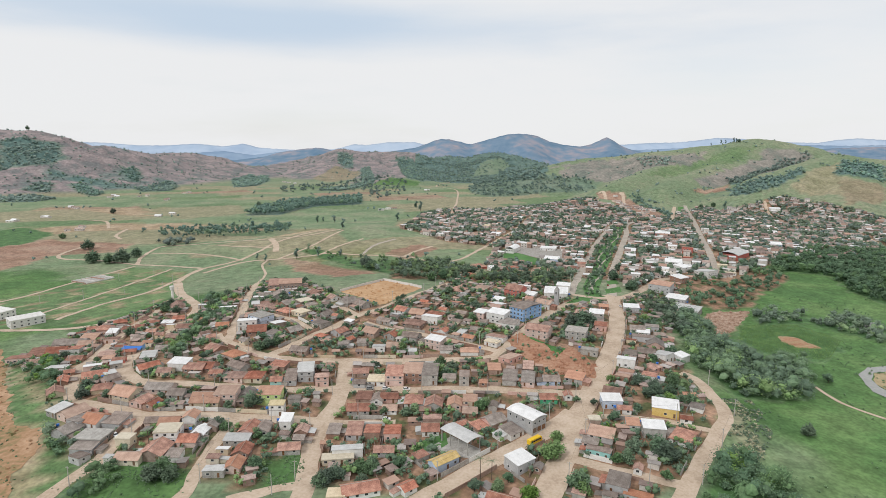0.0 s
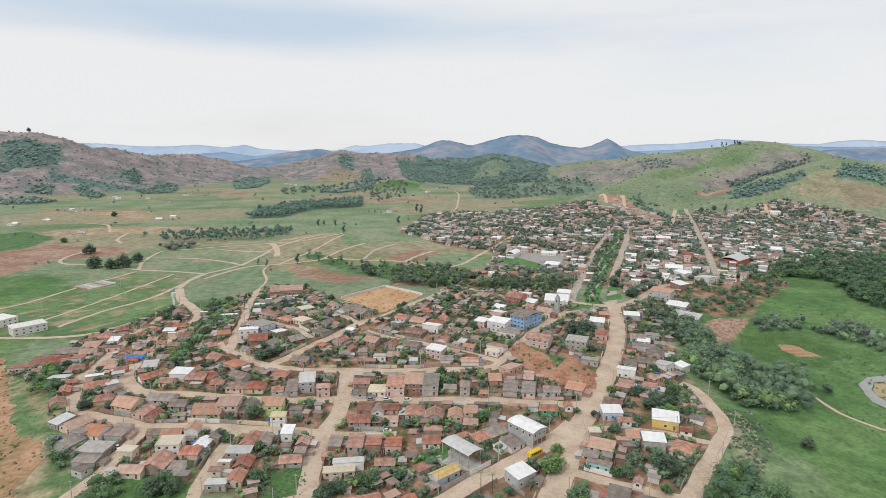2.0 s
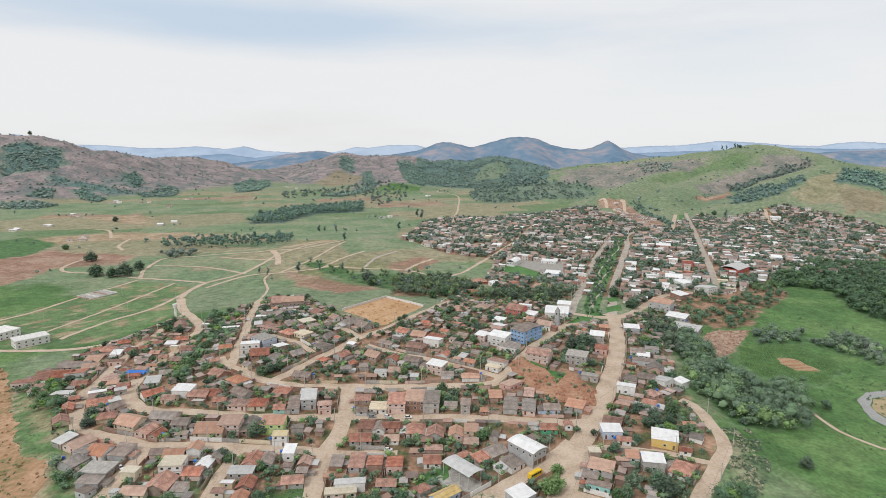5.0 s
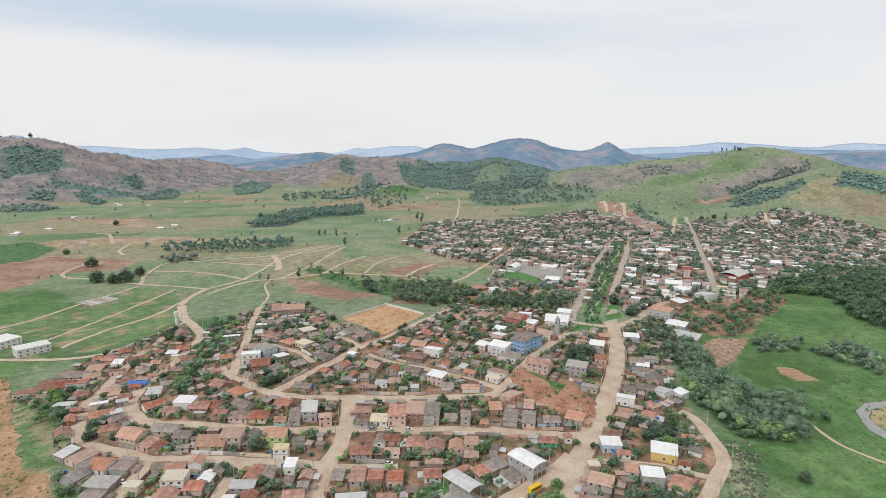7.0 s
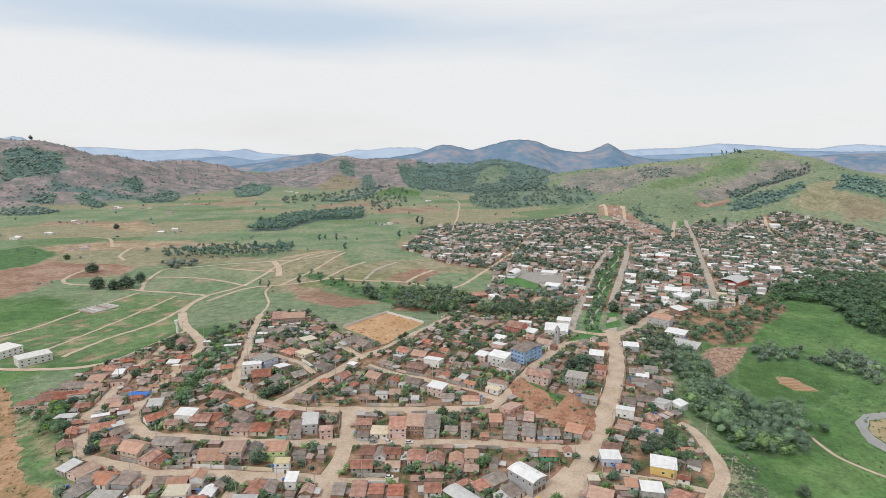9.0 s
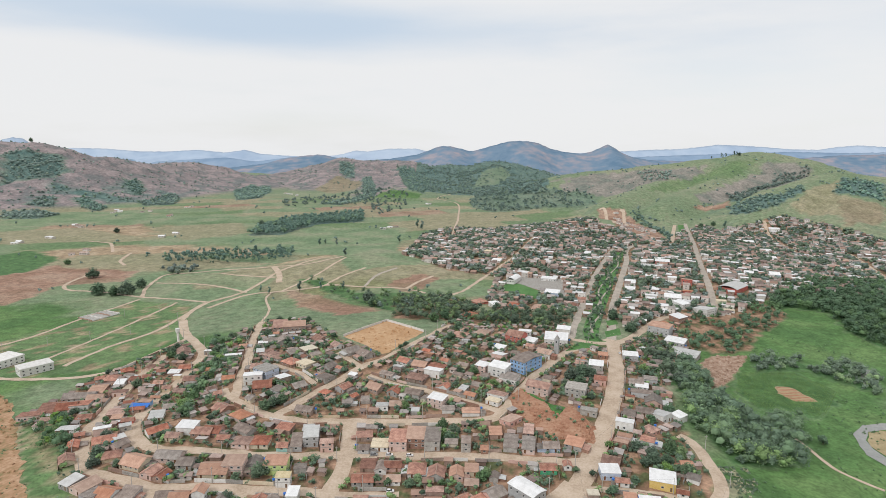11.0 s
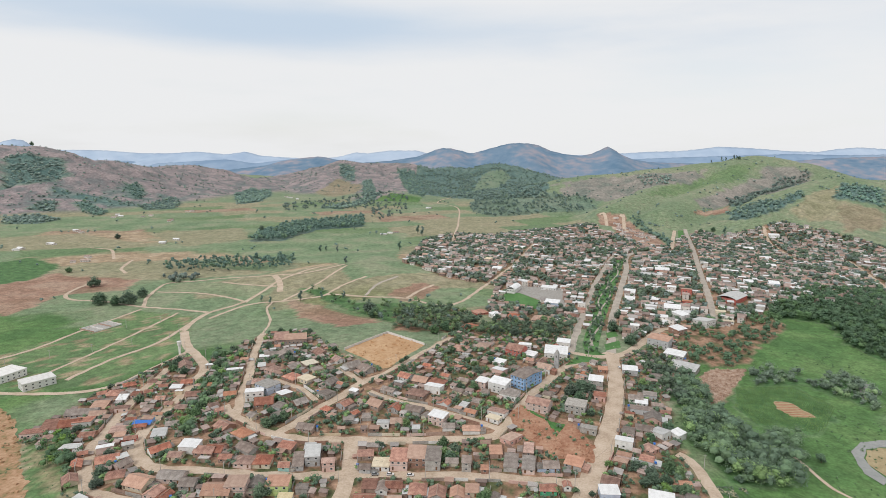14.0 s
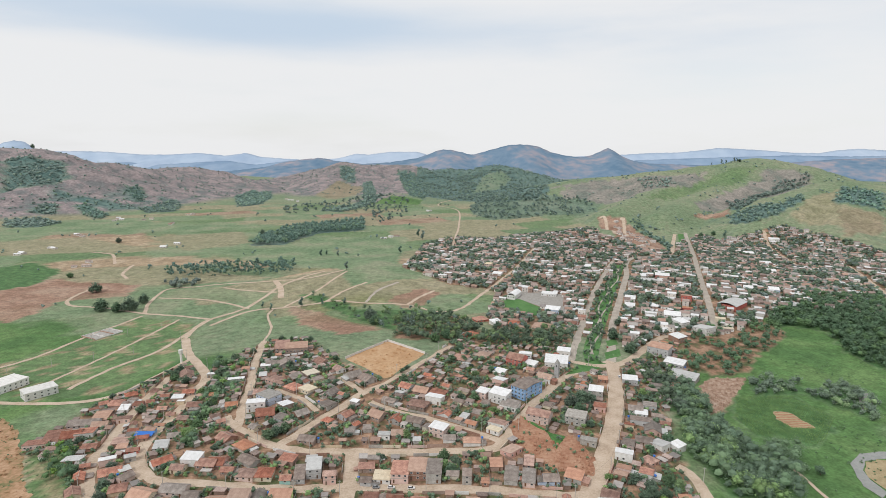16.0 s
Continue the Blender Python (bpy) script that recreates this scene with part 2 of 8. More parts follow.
def wave(x, y, s, k):
    """Smooth wandering value in about -1..1, with waves of about s metres."""
    a, b = x / s * 6.28, y / s * 6.28
    return (math.sin(a + 1.7 * k + 1.3 * math.sin(0.61 * b + k)) + math.sin(0.83 * b - 2.3 * k + 1.1 * math.sin(0.73 * a - k))
            + 0.6 * math.sin(0.71 * (a + b) + 3.1 * k) + 0.5 * math.sin(1.37 * (a - b) + 0.7 * k)) / 2.6


SPURS = []  # crest stretches with the box that each one reaches
for crest in RIDGES:
    SPURS.append([(p, q, min(p[0], q[0]) - 1.3 * max(p[3], q[3]), max(p[0], q[0]) + 1.3 * max(p[3], q[3]), min(p[1], q[1]) - 1.3 * max(p[3], q[3]), max(p[1], q[1]) + 1.3 * max(p[3], q[3]))
                  for p, q in zip(crest, crest[1:])])


@functools.lru_cache(maxsize=None)
def ridge_at(x, y):
    """Height of the hills, and how far up its flank the place lies, 0 to 1."""
    best, share = 0.0, 0.0
    for spur in SPURS:
        top, up = 0.0, 0.0
        for (x0, y0, h0, w0), (x1, y1, h1, w1), xa, xb, ya, yb in spur:
            if xa < x < xb and ya < y < yb:
                dx, dy = x1 - x0, y1 - y0
                u = min(1, max(0, ((x - x0) * dx + (y - y0) * dy) / (dx * dx + dy * dy)))
                s = math.hypot(x - x0 - u * dx, y - y0 - u * dy) / (1.25 * (w0 + u * (w1 - w0)))
                if s < 1:
                    p = 0.5 + 0.5 * math.cos(math.pi * s ** 0.9)
                    z = max(0, h0 + u * (h1 - h0)) * (0.75 * p + 0.25 * (1 - s))
                    if z > top:
                        top, up = z, p
        if top > 0.05:
            if top > best:
                share = up
            best = (best ** 22 + top ** 22) ** (1 / 22)
    return best, share


def ridge_z(x, y):
    return ridge_at(x, y)[0]


def gully(x, y):
    """Narrow branching hollows on the flanks: 0 outside, 1 along the bottom."""
    wx, wy = x + 40 * wave(x, y, 190, 3), y + 60 * wave(x, y, 230, 4)
    a = max(0, 1 - 2.1 * abs(wave(wx, 0.55 * wy, 300, 7)))
    b = max(0, 1 - 2.4 * abs(wave(wx, 0.6 * wy, 135, 2)))
    return max(a, 0.6 * b)


def ground_z(x, y):
    z = 0.0
    for mx, my, r, h in MOUNDS:
        d = ((x - mx) ** 2 + (y - my) ** 2) / (2 * r * r)
        if d < 8:
            z += h * math.exp(-d)
    far = math.hypot(x, y)
    if far > 1150:
        hill, p = ridge_at(x, y)
        if hill > 0.5:
            cut = 3.2 * p * (1 - p) + 0.05
            rough = 1.3 if x < 300 else 0.9
            z += hill * (1 - rough * cut * (0.26 * gully(x, y) - 0.05) + 0.05 * cut * wave(x, y, 170, 2) + 0.025 * cut * wave(x, y, 63, 3))
    if far > 650:
        z += 0.8 * min(1, (far - 650) / 460) * wave(x, y, 290, 4)
    return z + 0.12 * wave(x, y, 31, 5)

# ---- landmark places: x, y, turn, width, depth ----
HALL = (40.4, 256.6, -49.3, 15.9, 9.3)
CANOPY = (8.9, 243.0, -47.0, 17.1, 8.3)
BLUE_HOUSE = (59.9, 402.6, -43.9, 12.2, 22.0)
LONG_WHITE = (-322.6, 431.1, -41.1, 13.7, 22.4)
LONG_WHITE_2 = (-361.0, 446.1, -21.4, 19.0, 25.4)
GYM = (90, 738, -25.1, 10.5, 26.0)
RED_HALL = (344.8, 675.7, -46.6, 22.2, 34.7)
FOUNDATION = (-364.1, 586.7, -25.8, 23.6, 30.5)
BUS = (42.2, 241.8)
CHURCH = (88.7, 436.9)
TARP = (-196.6, 349.6)
TOWER = (-239.4, 497.1)
CARS = [(-30.2, 295.4), (-38.7, 295.5), (-26.9, 264.9), (-146.9, 242.3), (38.9, 353.5), (43.2, 359.3), (152.8, 521.9), (-18.9, 294.8), (143.1, 451.0)]

# ---- far crests: x, height ----
FAR_CREST = [(-4335, 150), (-3950, 165), (-3700, 185), (-3600, 222), (-3520, 236), (-3440, 226), (-3360, 170), (-3200, 150), (-2992, 153), (-2784, 150), (-2486, 129), (-2255, 130), (-2022, 145), (-1793, 124), (-1630, 148), (-1516, 116), (-1332, 104), (-1055, 92), (-870, 111), (-731, 148), (-639, 140), (-454, 164), (-224, 165), (-132, 134), (514, 115), (973, 132), (1432, 153), (1661, 168), (1890, 174), (2071, 193), (2207, 212), (2345, 208), (2575, 196), (2806, 179), (3035, 176), (3170, 199), (3351, 214), (3572, 202), (4173, 214)]
MID_CREST = [(-3748, 68), (-3219, 54), (-2906, 78), (-2642, 62), (-2486, 76), (-2334, 51), (-2023, 70), (-1712, 90), (-1493, 60), (-1183, 97), (-831, 73), (-390, 67), (51, 92), (491, 68), (931, 80), (1369, 108), (1806, 128), (2243, 144), (2679, 160), (3116, 154), (3639, 166)]
BLUE_CREST = [(-2455, 14), (-2036, 33), (-1619, 19), (-1325, 54), (-1199, 88), (-1032, 113), (-907, 122), (-824, 102), (-617, 79), (-409, 93), (-201, 127), (-36, 189), (47, 185), (192, 150), (336, 191), (459, 224), (562, 229), (666, 218), (771, 173), (875, 150), (1000, 138), (1081, 159), (1142, 188), (1182, 209), (1233, 184), (1297, 144), (1373, 116), (1499, 96), (1913, 86), (2531, 111), (2858, 137), (3220, 148), (3967, 160)]

# ---- zones of the plan ----
TOWN_NEAR = [(-269, 336), (-268, 375), (-262, 427), (-243, 472), (-232, 491), (-204, 462), (-197, 492), (-190, 516), (-179, 551), (-137, 552), (-88, 465), (-50, 423), (-14, 464), (6, 542), (42, 575), (68, 602), (103, 571), (116, 523), (105, 462), (147, 474), (174, 496), (230, 562), (217, 483), (165, 404), (144, 343), (144, 318), (139, 270), (98, 210), (72, 202), (48, 203), (0, 204), (-52, 221), (-65, 237), (-77, 211), (-106, 222), (-126, 229), (-142, 227), (-158, 229), (-182, 251), (-208, 284), (-224, 319)]
TOWN_FAR = [(-64, 878), (-44, 1166), (17, 1267), (98, 1224), (203, 1330), (318, 1330), (304, 1137), (333, 1120), (361, 1069), (415, 1052), (486, 1199), (584, 1316), (593, 1238), (668, 1235), (745, 1267), (770, 1188), (792, 1135), (836, 1092), (870, 1075), (547, 668), (475, 681), (424, 689), (348, 624), (305, 587), (255, 574), (223, 560), (178, 516), (170, 552), (146, 549), (123, 570), (100, 571), (60, 584), (45, 622), (70, 756), (56, 779), (1, 800)]
SAND_LOT = [(-86, 472), (-55, 528), (-18, 485), (-43, 428), (-48, 425)]
PITCH = [(68, 726), (96, 729), (117, 688), (107, 650), (86, 662), (70, 691)]
SCHOOL = [(93, 770), (159, 746), (141, 649), (119, 688), (96, 729), (72, 734)]
BOULEVARD = [(120, 470), (126, 507), (157, 603), (202, 738), (244, 840), (277, 920), (298, 941), (260, 840), (221, 735), (173, 603), (136, 493), (136, 478)]
RED_SLOPE = [(42, 358), (53, 368), (64, 351), (70, 337), (81, 347), (90, 320), (84, 303), (61, 308), (56, 316), (48, 324)]
GREEN_SLOPE = [(53, 368), (68, 348), (77, 345), (68, 329), (66, 348), (54, 362)]
LEFT_BARE = [(-294, 339), (-265, 334), (-209, 260), (-182, 223), (-169, 202), (-182, 202)]
GREEN_YARD = [(-76, 209), (-79, 230), (-60, 237), (-56, 217), (-70, 210)]
BROWN_SLOPE = [(205, 453), (233, 480), (263, 479), (237, 447), (212, 414), (192, 398), (190, 413)]
ERODED_BANK = [(148, 280), (151, 269), (147, 248), (143, 232), (136, 229), (132, 241), (138, 261)]
PLOUGHED = [(251, 416), (262, 414), (266, 387), (248, 387), (245, 401)]
WOODS_BANK = [(190, 458), (210, 455), (194, 368), (199, 347), (229, 355), (217, 318), (201, 297), (159, 289), (159, 315), (153, 338)]
WOODS_RIVER = [(345, 603), (372, 640), (430, 702), (494, 763), (580, 760), (540, 620), (450, 500), (400, 482), (392, 540), (410, 598), (378, 612)]
HEDGE = [(260, 470), (276, 482), (302, 468), (298, 450), (320, 462), (340, 470), (341, 440), (342, 429), (319, 398), (307, 424), (292, 448), (255, 448)]
WOODS_MID = [(-192, 728), (-162, 721), (-96, 663), (-44, 666), (9, 640), (30, 590), (8, 560), (-36, 554), (-89, 608), (-150, 680)]
PLANTATION = [(-401, 1149), (-329, 1167), (-294, 1324), (-196, 1380), (-225, 1588), (-378, 1448), (-408, 1253)]
ROW_TREES = [(-451, 903), (-388, 950), (-258, 964), (-223, 836), (-316, 855), (-420, 856)]
ROW_TREES_2 = [(-410, 826), (-367, 832), (-349, 795), (-389, 785)]
BANK_TREES = [(114, 223), (128, 233), (137, 227), (142, 214), (138, 200), (98, 198)]
LEFT_SCRUB = [(-182, 246), (-175, 249), (-161, 235), (-159, 226), (-168, 231)]
BOTTOM_SCRUB = [(-146, 223), (-131, 226), (-129, 210), (-131, 200), (-143, 199)]
RED_FIELD = [(-196, 690), (-149, 661), (-105, 612), (-66, 575), (-105, 562), (-163, 613)]
DRY_FIELD = [(-720, 790), (-578, 845), (-548, 828), (-509, 806), (-504, 743), (-487, 671), (-492, 622), (-600, 640)]
SPUR_FIELD = [(-382, 775), (-314, 784), (-221, 736), (-223, 691), (-297, 720), (-373, 742)]
BROWN_STRIP = [(-238, 921), (-191, 1018), (-150, 1013), (-127, 914), (-161, 853)]
PALE_STRIP = [(-599, 923), (-463, 948), (-239, 825), (-319, 818), (-439, 809), (-513, 824)]
CROP_FIELD = [(-743, 894), (-703, 965), (-613, 901), (-590, 804), (-630, 752)]
LOTS_FIELD = [(-416, 486), (-374, 572), (-355, 649), (-283, 627), (-244, 501), (-265, 433), (-318, 418), (-369, 427)]
PLAIN_GREEN = [(-410, 1060), (-287, 1268), (-87, 1278), (-79, 893), (-124, 831), (-239, 891)]
FAR_GREEN = [(-1093, 1400), (-988, 1495), (-830, 1593), (-722, 1435), (-873, 1278), (-939, 1199)]
FAR_DRY = [(-959, 1164), (-789, 1245), (-584, 1111), (-677, 1064), (-839, 1013)]
FAR_DRY_2 = [(-657, 1252), (-479, 1351), (-406, 1190), (-495, 1084)]
LEFT_BARE_2 = [(-195, 247), (-188, 249), (-174, 237), (-168, 226), (-172, 221), (-177, 220), (-191, 235)]
PARK_TREES = [(-55, 609), (-18, 639), (17, 644), (36, 575), (69, 585), (125, 583), (124, 538), (90, 510), (49, 519), (12, 538), (-49, 539)]
EAST_SCRUB = [(214, 488), (222, 515), (236, 550), (258, 585), (300, 640), (350, 645), (365, 594), (330, 556), (290, 520), (270, 488), (250, 484)]
EAST_TREES = [(177, 497), (193, 492), (191, 447), (195, 415), (166, 387), (169, 426), (167, 459)]
LEFT_GREEN = [(-267, 336), (-250, 344), (-213, 314), (-181, 258), (-154, 231), (-145, 216), (-148, 199), (-167, 199)]
BOTTOM_GREEN = [(-143, 197), (-142, 220), (-131, 228), (-109, 236), (-102, 215), (-100, 198)]
POND = [(333, 441), (345, 449), (350, 445), (332, 424), (320, 417)]
STREAM = [(257, 339), (272, 352), (293, 356), (306, 353), (286, 347), (270, 343), (260, 332), (257, 317), (258, 308), (251, 302), (248, 314)]
SAND_BAR = [(270, 342), (286, 346), (303, 349), (273, 310), (260, 309), (258, 318), (261, 332)]
CONCRETE_YARD = [(-4, 243), (5, 250), (18, 239), (16, 232), (2, 235)]
PLAZA = [(112, 467), (135, 483), (141, 478), (124, 459), (97, 443)]
HILL_WOODS = [(77, 1920), (130, 2194), (231, 2113), (317, 1890), (437, 1780), (445, 1699), (396, 1670), (284, 1680), (181, 1635), (128, 1611), (86, 1721)]
HILL_WOODS_2 = [(807, 1653), (882, 1673), (1070, 1851), (1185, 1925), (1163, 1866), (907, 1551), (834, 1549), (732, 1441), (753, 1531)]
FIELD_TREES_2 = [(-541, 1921), (-453, 2034), (-307, 2282), (-138, 2074), (-110, 1648), (-187, 1492), (-237, 1757), (-402, 1802), (-477, 1691)]
CROPS_RIGHT = [(237, 445), (281, 443), (291, 403), (249, 357), (213, 368), (213, 399)]
GULLY = [(-205, 494), (-185, 489), (-167, 455), (-159, 416), (-162, 402), (-152, 368), (-148, 330), (-156, 324), (-170, 340), (-174, 373), (-180, 412), (-192, 449)]
FARMS = [(-612, 970), (-612, 930), (-548, 1162), (-556, 1120), (-803, 1566), (-892, 1560), (-875, 1547), (-706, 1472), (-750, 1672), (-136, 1256), (-123, 1276), (-50, 1827), (-610, 2211), (-576, 2165), (-541, 2108), (-780, 1031), (-759, 1100), (-814, 1266)]
RED_BANK_2 = [(-75, 700), (-69, 721), (-29, 771), (-8, 750), (-20, 700), (-44, 666)]
CLIFF_WOODS = [(-1479, 1949), (-1415, 1994), (-1342, 2034), (-1244, 1910), (-1273, 1804), (-1335, 1745)]
GULLY_WOODS = [(-1100, 1980), (-1090, 2053), (-1032, 1976), (-971, 1830), (-1050, 1921)]
FLANK_WOODS = [(-1105, 1718), (-1089, 1753), (-962, 1641), (-947, 1567), (-1034, 1634)]
FOOT_WOODS = [(-948, 1792), (-937, 1974), (-877, 1916), (-829, 1760), (-898, 1711)]
SPUR_WOODS = [(-819, 2242), (-824, 2443), (-737, 2428), (-698, 2336), (-645, 1993), (-689, 1913)]
FOOT_WOODS_2 = [(-1171, 1519), (-1113, 1563), (-990, 1481), (-992, 1391), (-1070, 1386)]
FLANK_WOODS_2 = [(-1168, 1600), (-1186, 1722), (-1141, 1695), (-1093, 1603)]
VALE_WOODS = [(-403, 1820), (-296, 2069), (-388, 2716), (-358, 2793), (-237, 2117), (-279, 1945), (-324, 1777)]
CREST_WOODS = [(-547, 3025), (-472, 3009), (-428, 2723), (-509, 2805)]
CREST_WOODS_2 = [(-258, 3051), (-121, 2953), (-66, 2684), (-87, 2127), (-181, 2578), (-232, 2914)]
BACK_WOODS = [(-122, 2967), (8, 3262), (162, 3187), (295, 3304), (383, 3233), (352, 1937), (293, 1855), (89, 2126), (-85, 2365)]
BACK_PASTURE = [(191, 3053), (315, 3251), (349, 3069), (237, 2634), (114, 2458)]
BARE_FLANK = [(-525, 2327), (-499, 2752), (-376, 2633), (-361, 2438), (-427, 2225)]
GREEN_HILL_WOODS = [(627, 1894), (742, 1913), (679, 1780), (617, 1807)]
GREEN_HILL_GULLY = [(700, 1435), (750, 1423), (796, 1384), (869, 1417), (860, 1387), (779, 1331), (691, 1283), (652, 1303)]
EAST_HILL_WOODS = [(918, 1379), (979, 1435), (1077, 1430), (989, 1305), (905, 1350)]
DRY_CREST = [(1052, 1946), (1163, 1977), (1205, 1919), (880, 1487), (841, 1600), (679, 1542), (687, 1599), (873, 1762), (1004, 1868)]
RED_CUT = [(632, 1482), (763, 1561), (711, 1446), (652, 1477)]
RED_SIDE = [(882, 1313), (972, 1282), (907, 1189), (804, 1153)]
DRY_SHOULDER = [(371, 1889), (495, 1952), (676, 1934), (866, 1947), (777, 1819), (597, 1748), (494, 1735), (376, 1818)]
DRY_SHOULDER_2 = [(342, 1956), (491, 1935), (474, 1862)]
KNOLL = [(-260, 2018), (-201, 2132), (-87, 2113), (-92, 2016)]
SECOND_STRIP = [(543, 1339), (556, 1341), (445, 1053), (430, 1045)]
GREEN_BAND = [(938, 1944), (1067, 1994), (922, 1830), (696, 1698), (565, 1652), (725, 1819)]
DRY_EAST = [(886, 1404), (966, 1430), (904, 1352), (957, 1262), (885, 1170), (823, 1201), (771, 1291)]
BARE_BANK = [(-326, 393), (-297, 371), (-271, 340), (-250, 312), (-236, 296), (-215, 270), (-201, 255), (-185, 247), (-176, 236), (-175, 220), (-166, 203), (-190, 190), (-240, 235), (-290, 300), (-335, 350)]
CANOPY_LAWN = [(-12, 237), (-12, 245), (2, 253), (3, 244), (-5, 236)]
PLAZA_OVAL = [(146, 507), (164, 522), (160, 503), (143, 490)]
PLAZA_OVAL_2 = [(157, 542), (169, 554), (167, 535), (154, 525)]
LEFT_BUSHES = [(-255, 335), (-254, 346), (-231, 338), (-209, 309), (-210, 297), (-227, 302)]
LEFT_BUSHES_2 = [(-184, 247), (-180, 250), (-166, 244), (-159, 233), (-174, 233)]
STREET_BUSHES = [(-197, 295), (-193, 297), (-181, 278), (-184, 276)]
RED_CUTTING = [(398, 1506), (457, 1472), (459, 1288), (413, 1051), (359, 1064), (334, 1123)]
CUTTING_TREES = [(466, 1468), (491, 1426), (451, 1133), (413, 1051), (459, 1288)]

# ---- helpers for building ----
def part(name, bm, mat, parent=None, label="", smooth=False):
    """Links a bmesh as one mesh object under a thing or a part."""
    me = bpy.data.meshes.new(name)
    if smooth:
        for f in bm.faces:
            f.smooth = True
    bm.to_mesh(me)
    bm.free()
    for m in mat if isinstance(mat, (list, tuple)) else [mat]:
        me.materials.append(m)
    ob = new(name, me)
    ob.parent = parent
    if label:
        ob["label"] = label
    return ob


def raw(name, verts, faces, mat, parent=None, smooth=False):
    me = bpy.data.meshes.new(name)
    me.from_pydata(verts, [], faces)
    for m in mat if isinstance(mat, (list, tuple)) else [mat]:
        me.materials.append(m)
    if smooth:
        me.polygons.foreach_set("use_smooth", [True] * len(me.polygons))
    ob = new(name, me)
    ob.parent = parent
    return ob


def box(bm, x0, y0, z0, x1, y1, z1, m=None):
    v = [bm.verts.new((x, y, z) if m is None else m @ Vector((x, y, z))) for x in (x0, x1) for y in (y0, y1) for z in (z0, z1)]
    for a, b, c, d in ((0, 1, 3, 2), (4, 6, 7, 5), (0, 4, 5, 1), (2, 3, 7, 6), (0, 2, 6, 4), (1, 5, 7, 3)):
        bm.faces.new((v[a], v[b], v[c], v[d]))
    return v


def lift(x, y):
    """Clearance of thin ground covers over the ground sheet, growing with the coarser far ground."""
    return 0.08 + max(0, math.hypot(x, y) - 500) * 0.0005


# ---- ground: one sheet to the horizon ----
COVERS = [  # x, y, radius x, radius y, turn, what: 0 dry grass, 1 woods, 2 red earth, 3 lush green
    (248, 294, 116, 202, 0, 3), (356, 496, 170, 140, 20, 3), (279, 155, 140, 140, 0, 3), (512, 388, 232, 202, 0, 3), (-372, 512, 186, 93, -20, 3),
    (-403, 388, 124, 46, -10, 3), (-310, 1147, 248, 140, 0, 7), (-744, 1395, 310, 93, 10, 7), (-93, 666, 93, 62, 0, 3), (-512, 961, 186, 78, 10, 5),
    (-698, 1178, 388, 93, 10, 5), (-930, 1395, 248, 62, 0, 5), (-186, 961, 232, 62, 0, 5), (-480, 806, 108, 46, 20, 2), (-651, 728, 155, 70, 10, 2),
    (-93, 620, 70, 25, -25, 2), (-186, 884, 93, 46, 30, 5), (-1056, 1775, 150, 36, 0, 1),
]


def inside(poly, x, y):
    hit_, j = False, len(poly) - 1
    for i in range(len(poly)):
        (xi, yi), (xj, yj) = poly[i], poly[j]
        if (yi > y) != (yj > y) and x < (xj - xi) * (y - yi) / (yj - yi) + xi:
            hit_ = not hit_
        j = i
    return hit_


PATCHES = [  # zone, channel: 0-3 as above; 4 town yards, 5 pale straw, 6 crops
    (TOWN_NEAR, 4), (TOWN_FAR, 4), (RED_FIELD, 2), (DRY_FIELD, 2), (SPUR_FIELD, 7), (BROWN_STRIP, 2), (PALE_STRIP, 5), (CROP_FIELD, 6), (LOTS_FIELD, 3), (CROPS_RIGHT, 6), (LEFT_GREEN, 3), (BOTTOM_GREEN, 3), (LEFT_BARE, 5), (RED_BANK_2, 2), (LEFT_BARE_2, 5), (PLAIN_GREEN, 7),
    (FAR_GREEN, 7), (FAR_DRY, 5), (FAR_DRY_2, 5), (WOODS_BANK, 6), (WOODS_RIVER, 6), (HEDGE, 6), (WOODS_MID, 6), (PLANTATION, 1), (HILL_WOODS, 1), (HILL_WOODS_2, 1), (BANK_TREES, 6), (GREEN_YARD, 3), (ERODED_BANK, 5), (EAST_SCRUB, 4), (PARK_TREES, 4), (EAST_TREES, 6),
    (BROWN_SLOPE, 5),
    (CLIFF_WOODS, 1), (GULLY_WOODS, 1), (FLANK_WOODS, 1), (FOOT_WOODS, 1), (SPUR_WOODS, 1), (FOOT_WOODS_2, 1), (FLANK_WOODS_2, 1), (VALE_WOODS, 1), (CREST_WOODS, 1), (CREST_WOODS_2, 1),
    (BACK_WOODS, 1), (BACK_PASTURE, 7), (BARE_FLANK, 2), (GREEN_HILL_WOODS, 1), (GREEN_HILL_GULLY, 1), (EAST_HILL_WOODS, 1), (GREEN_BAND, 3), (DRY_EAST, 5), (DRY_CREST, 0), (RED_CUT, 2), (RED_CUTTING, 2), (RED_SIDE, 2), (DRY_SHOULDER, 0), (DRY_SHOULDER_2, 0), (KNOLL, 3),
]
SOFT = (HILL_WOODS, ERODED_BANK, GREEN_BAND, DRY_EAST, PALE_STRIP, FAR_DRY, FAR_DRY_2, DRY_CREST, RED_SIDE, DRY_SHOULDER, DRY_SHOULDER_2, BACK_PASTURE, BARE_FLANK)  # zones that fade into their surroundings
BOXES = [(min(p[0] for p in z) - 12, min(p[1] for p in z) - 12, max(p[0] for p in z) + 12, max(p[1] for p in z) + 12) for z, _ in PATCHES]


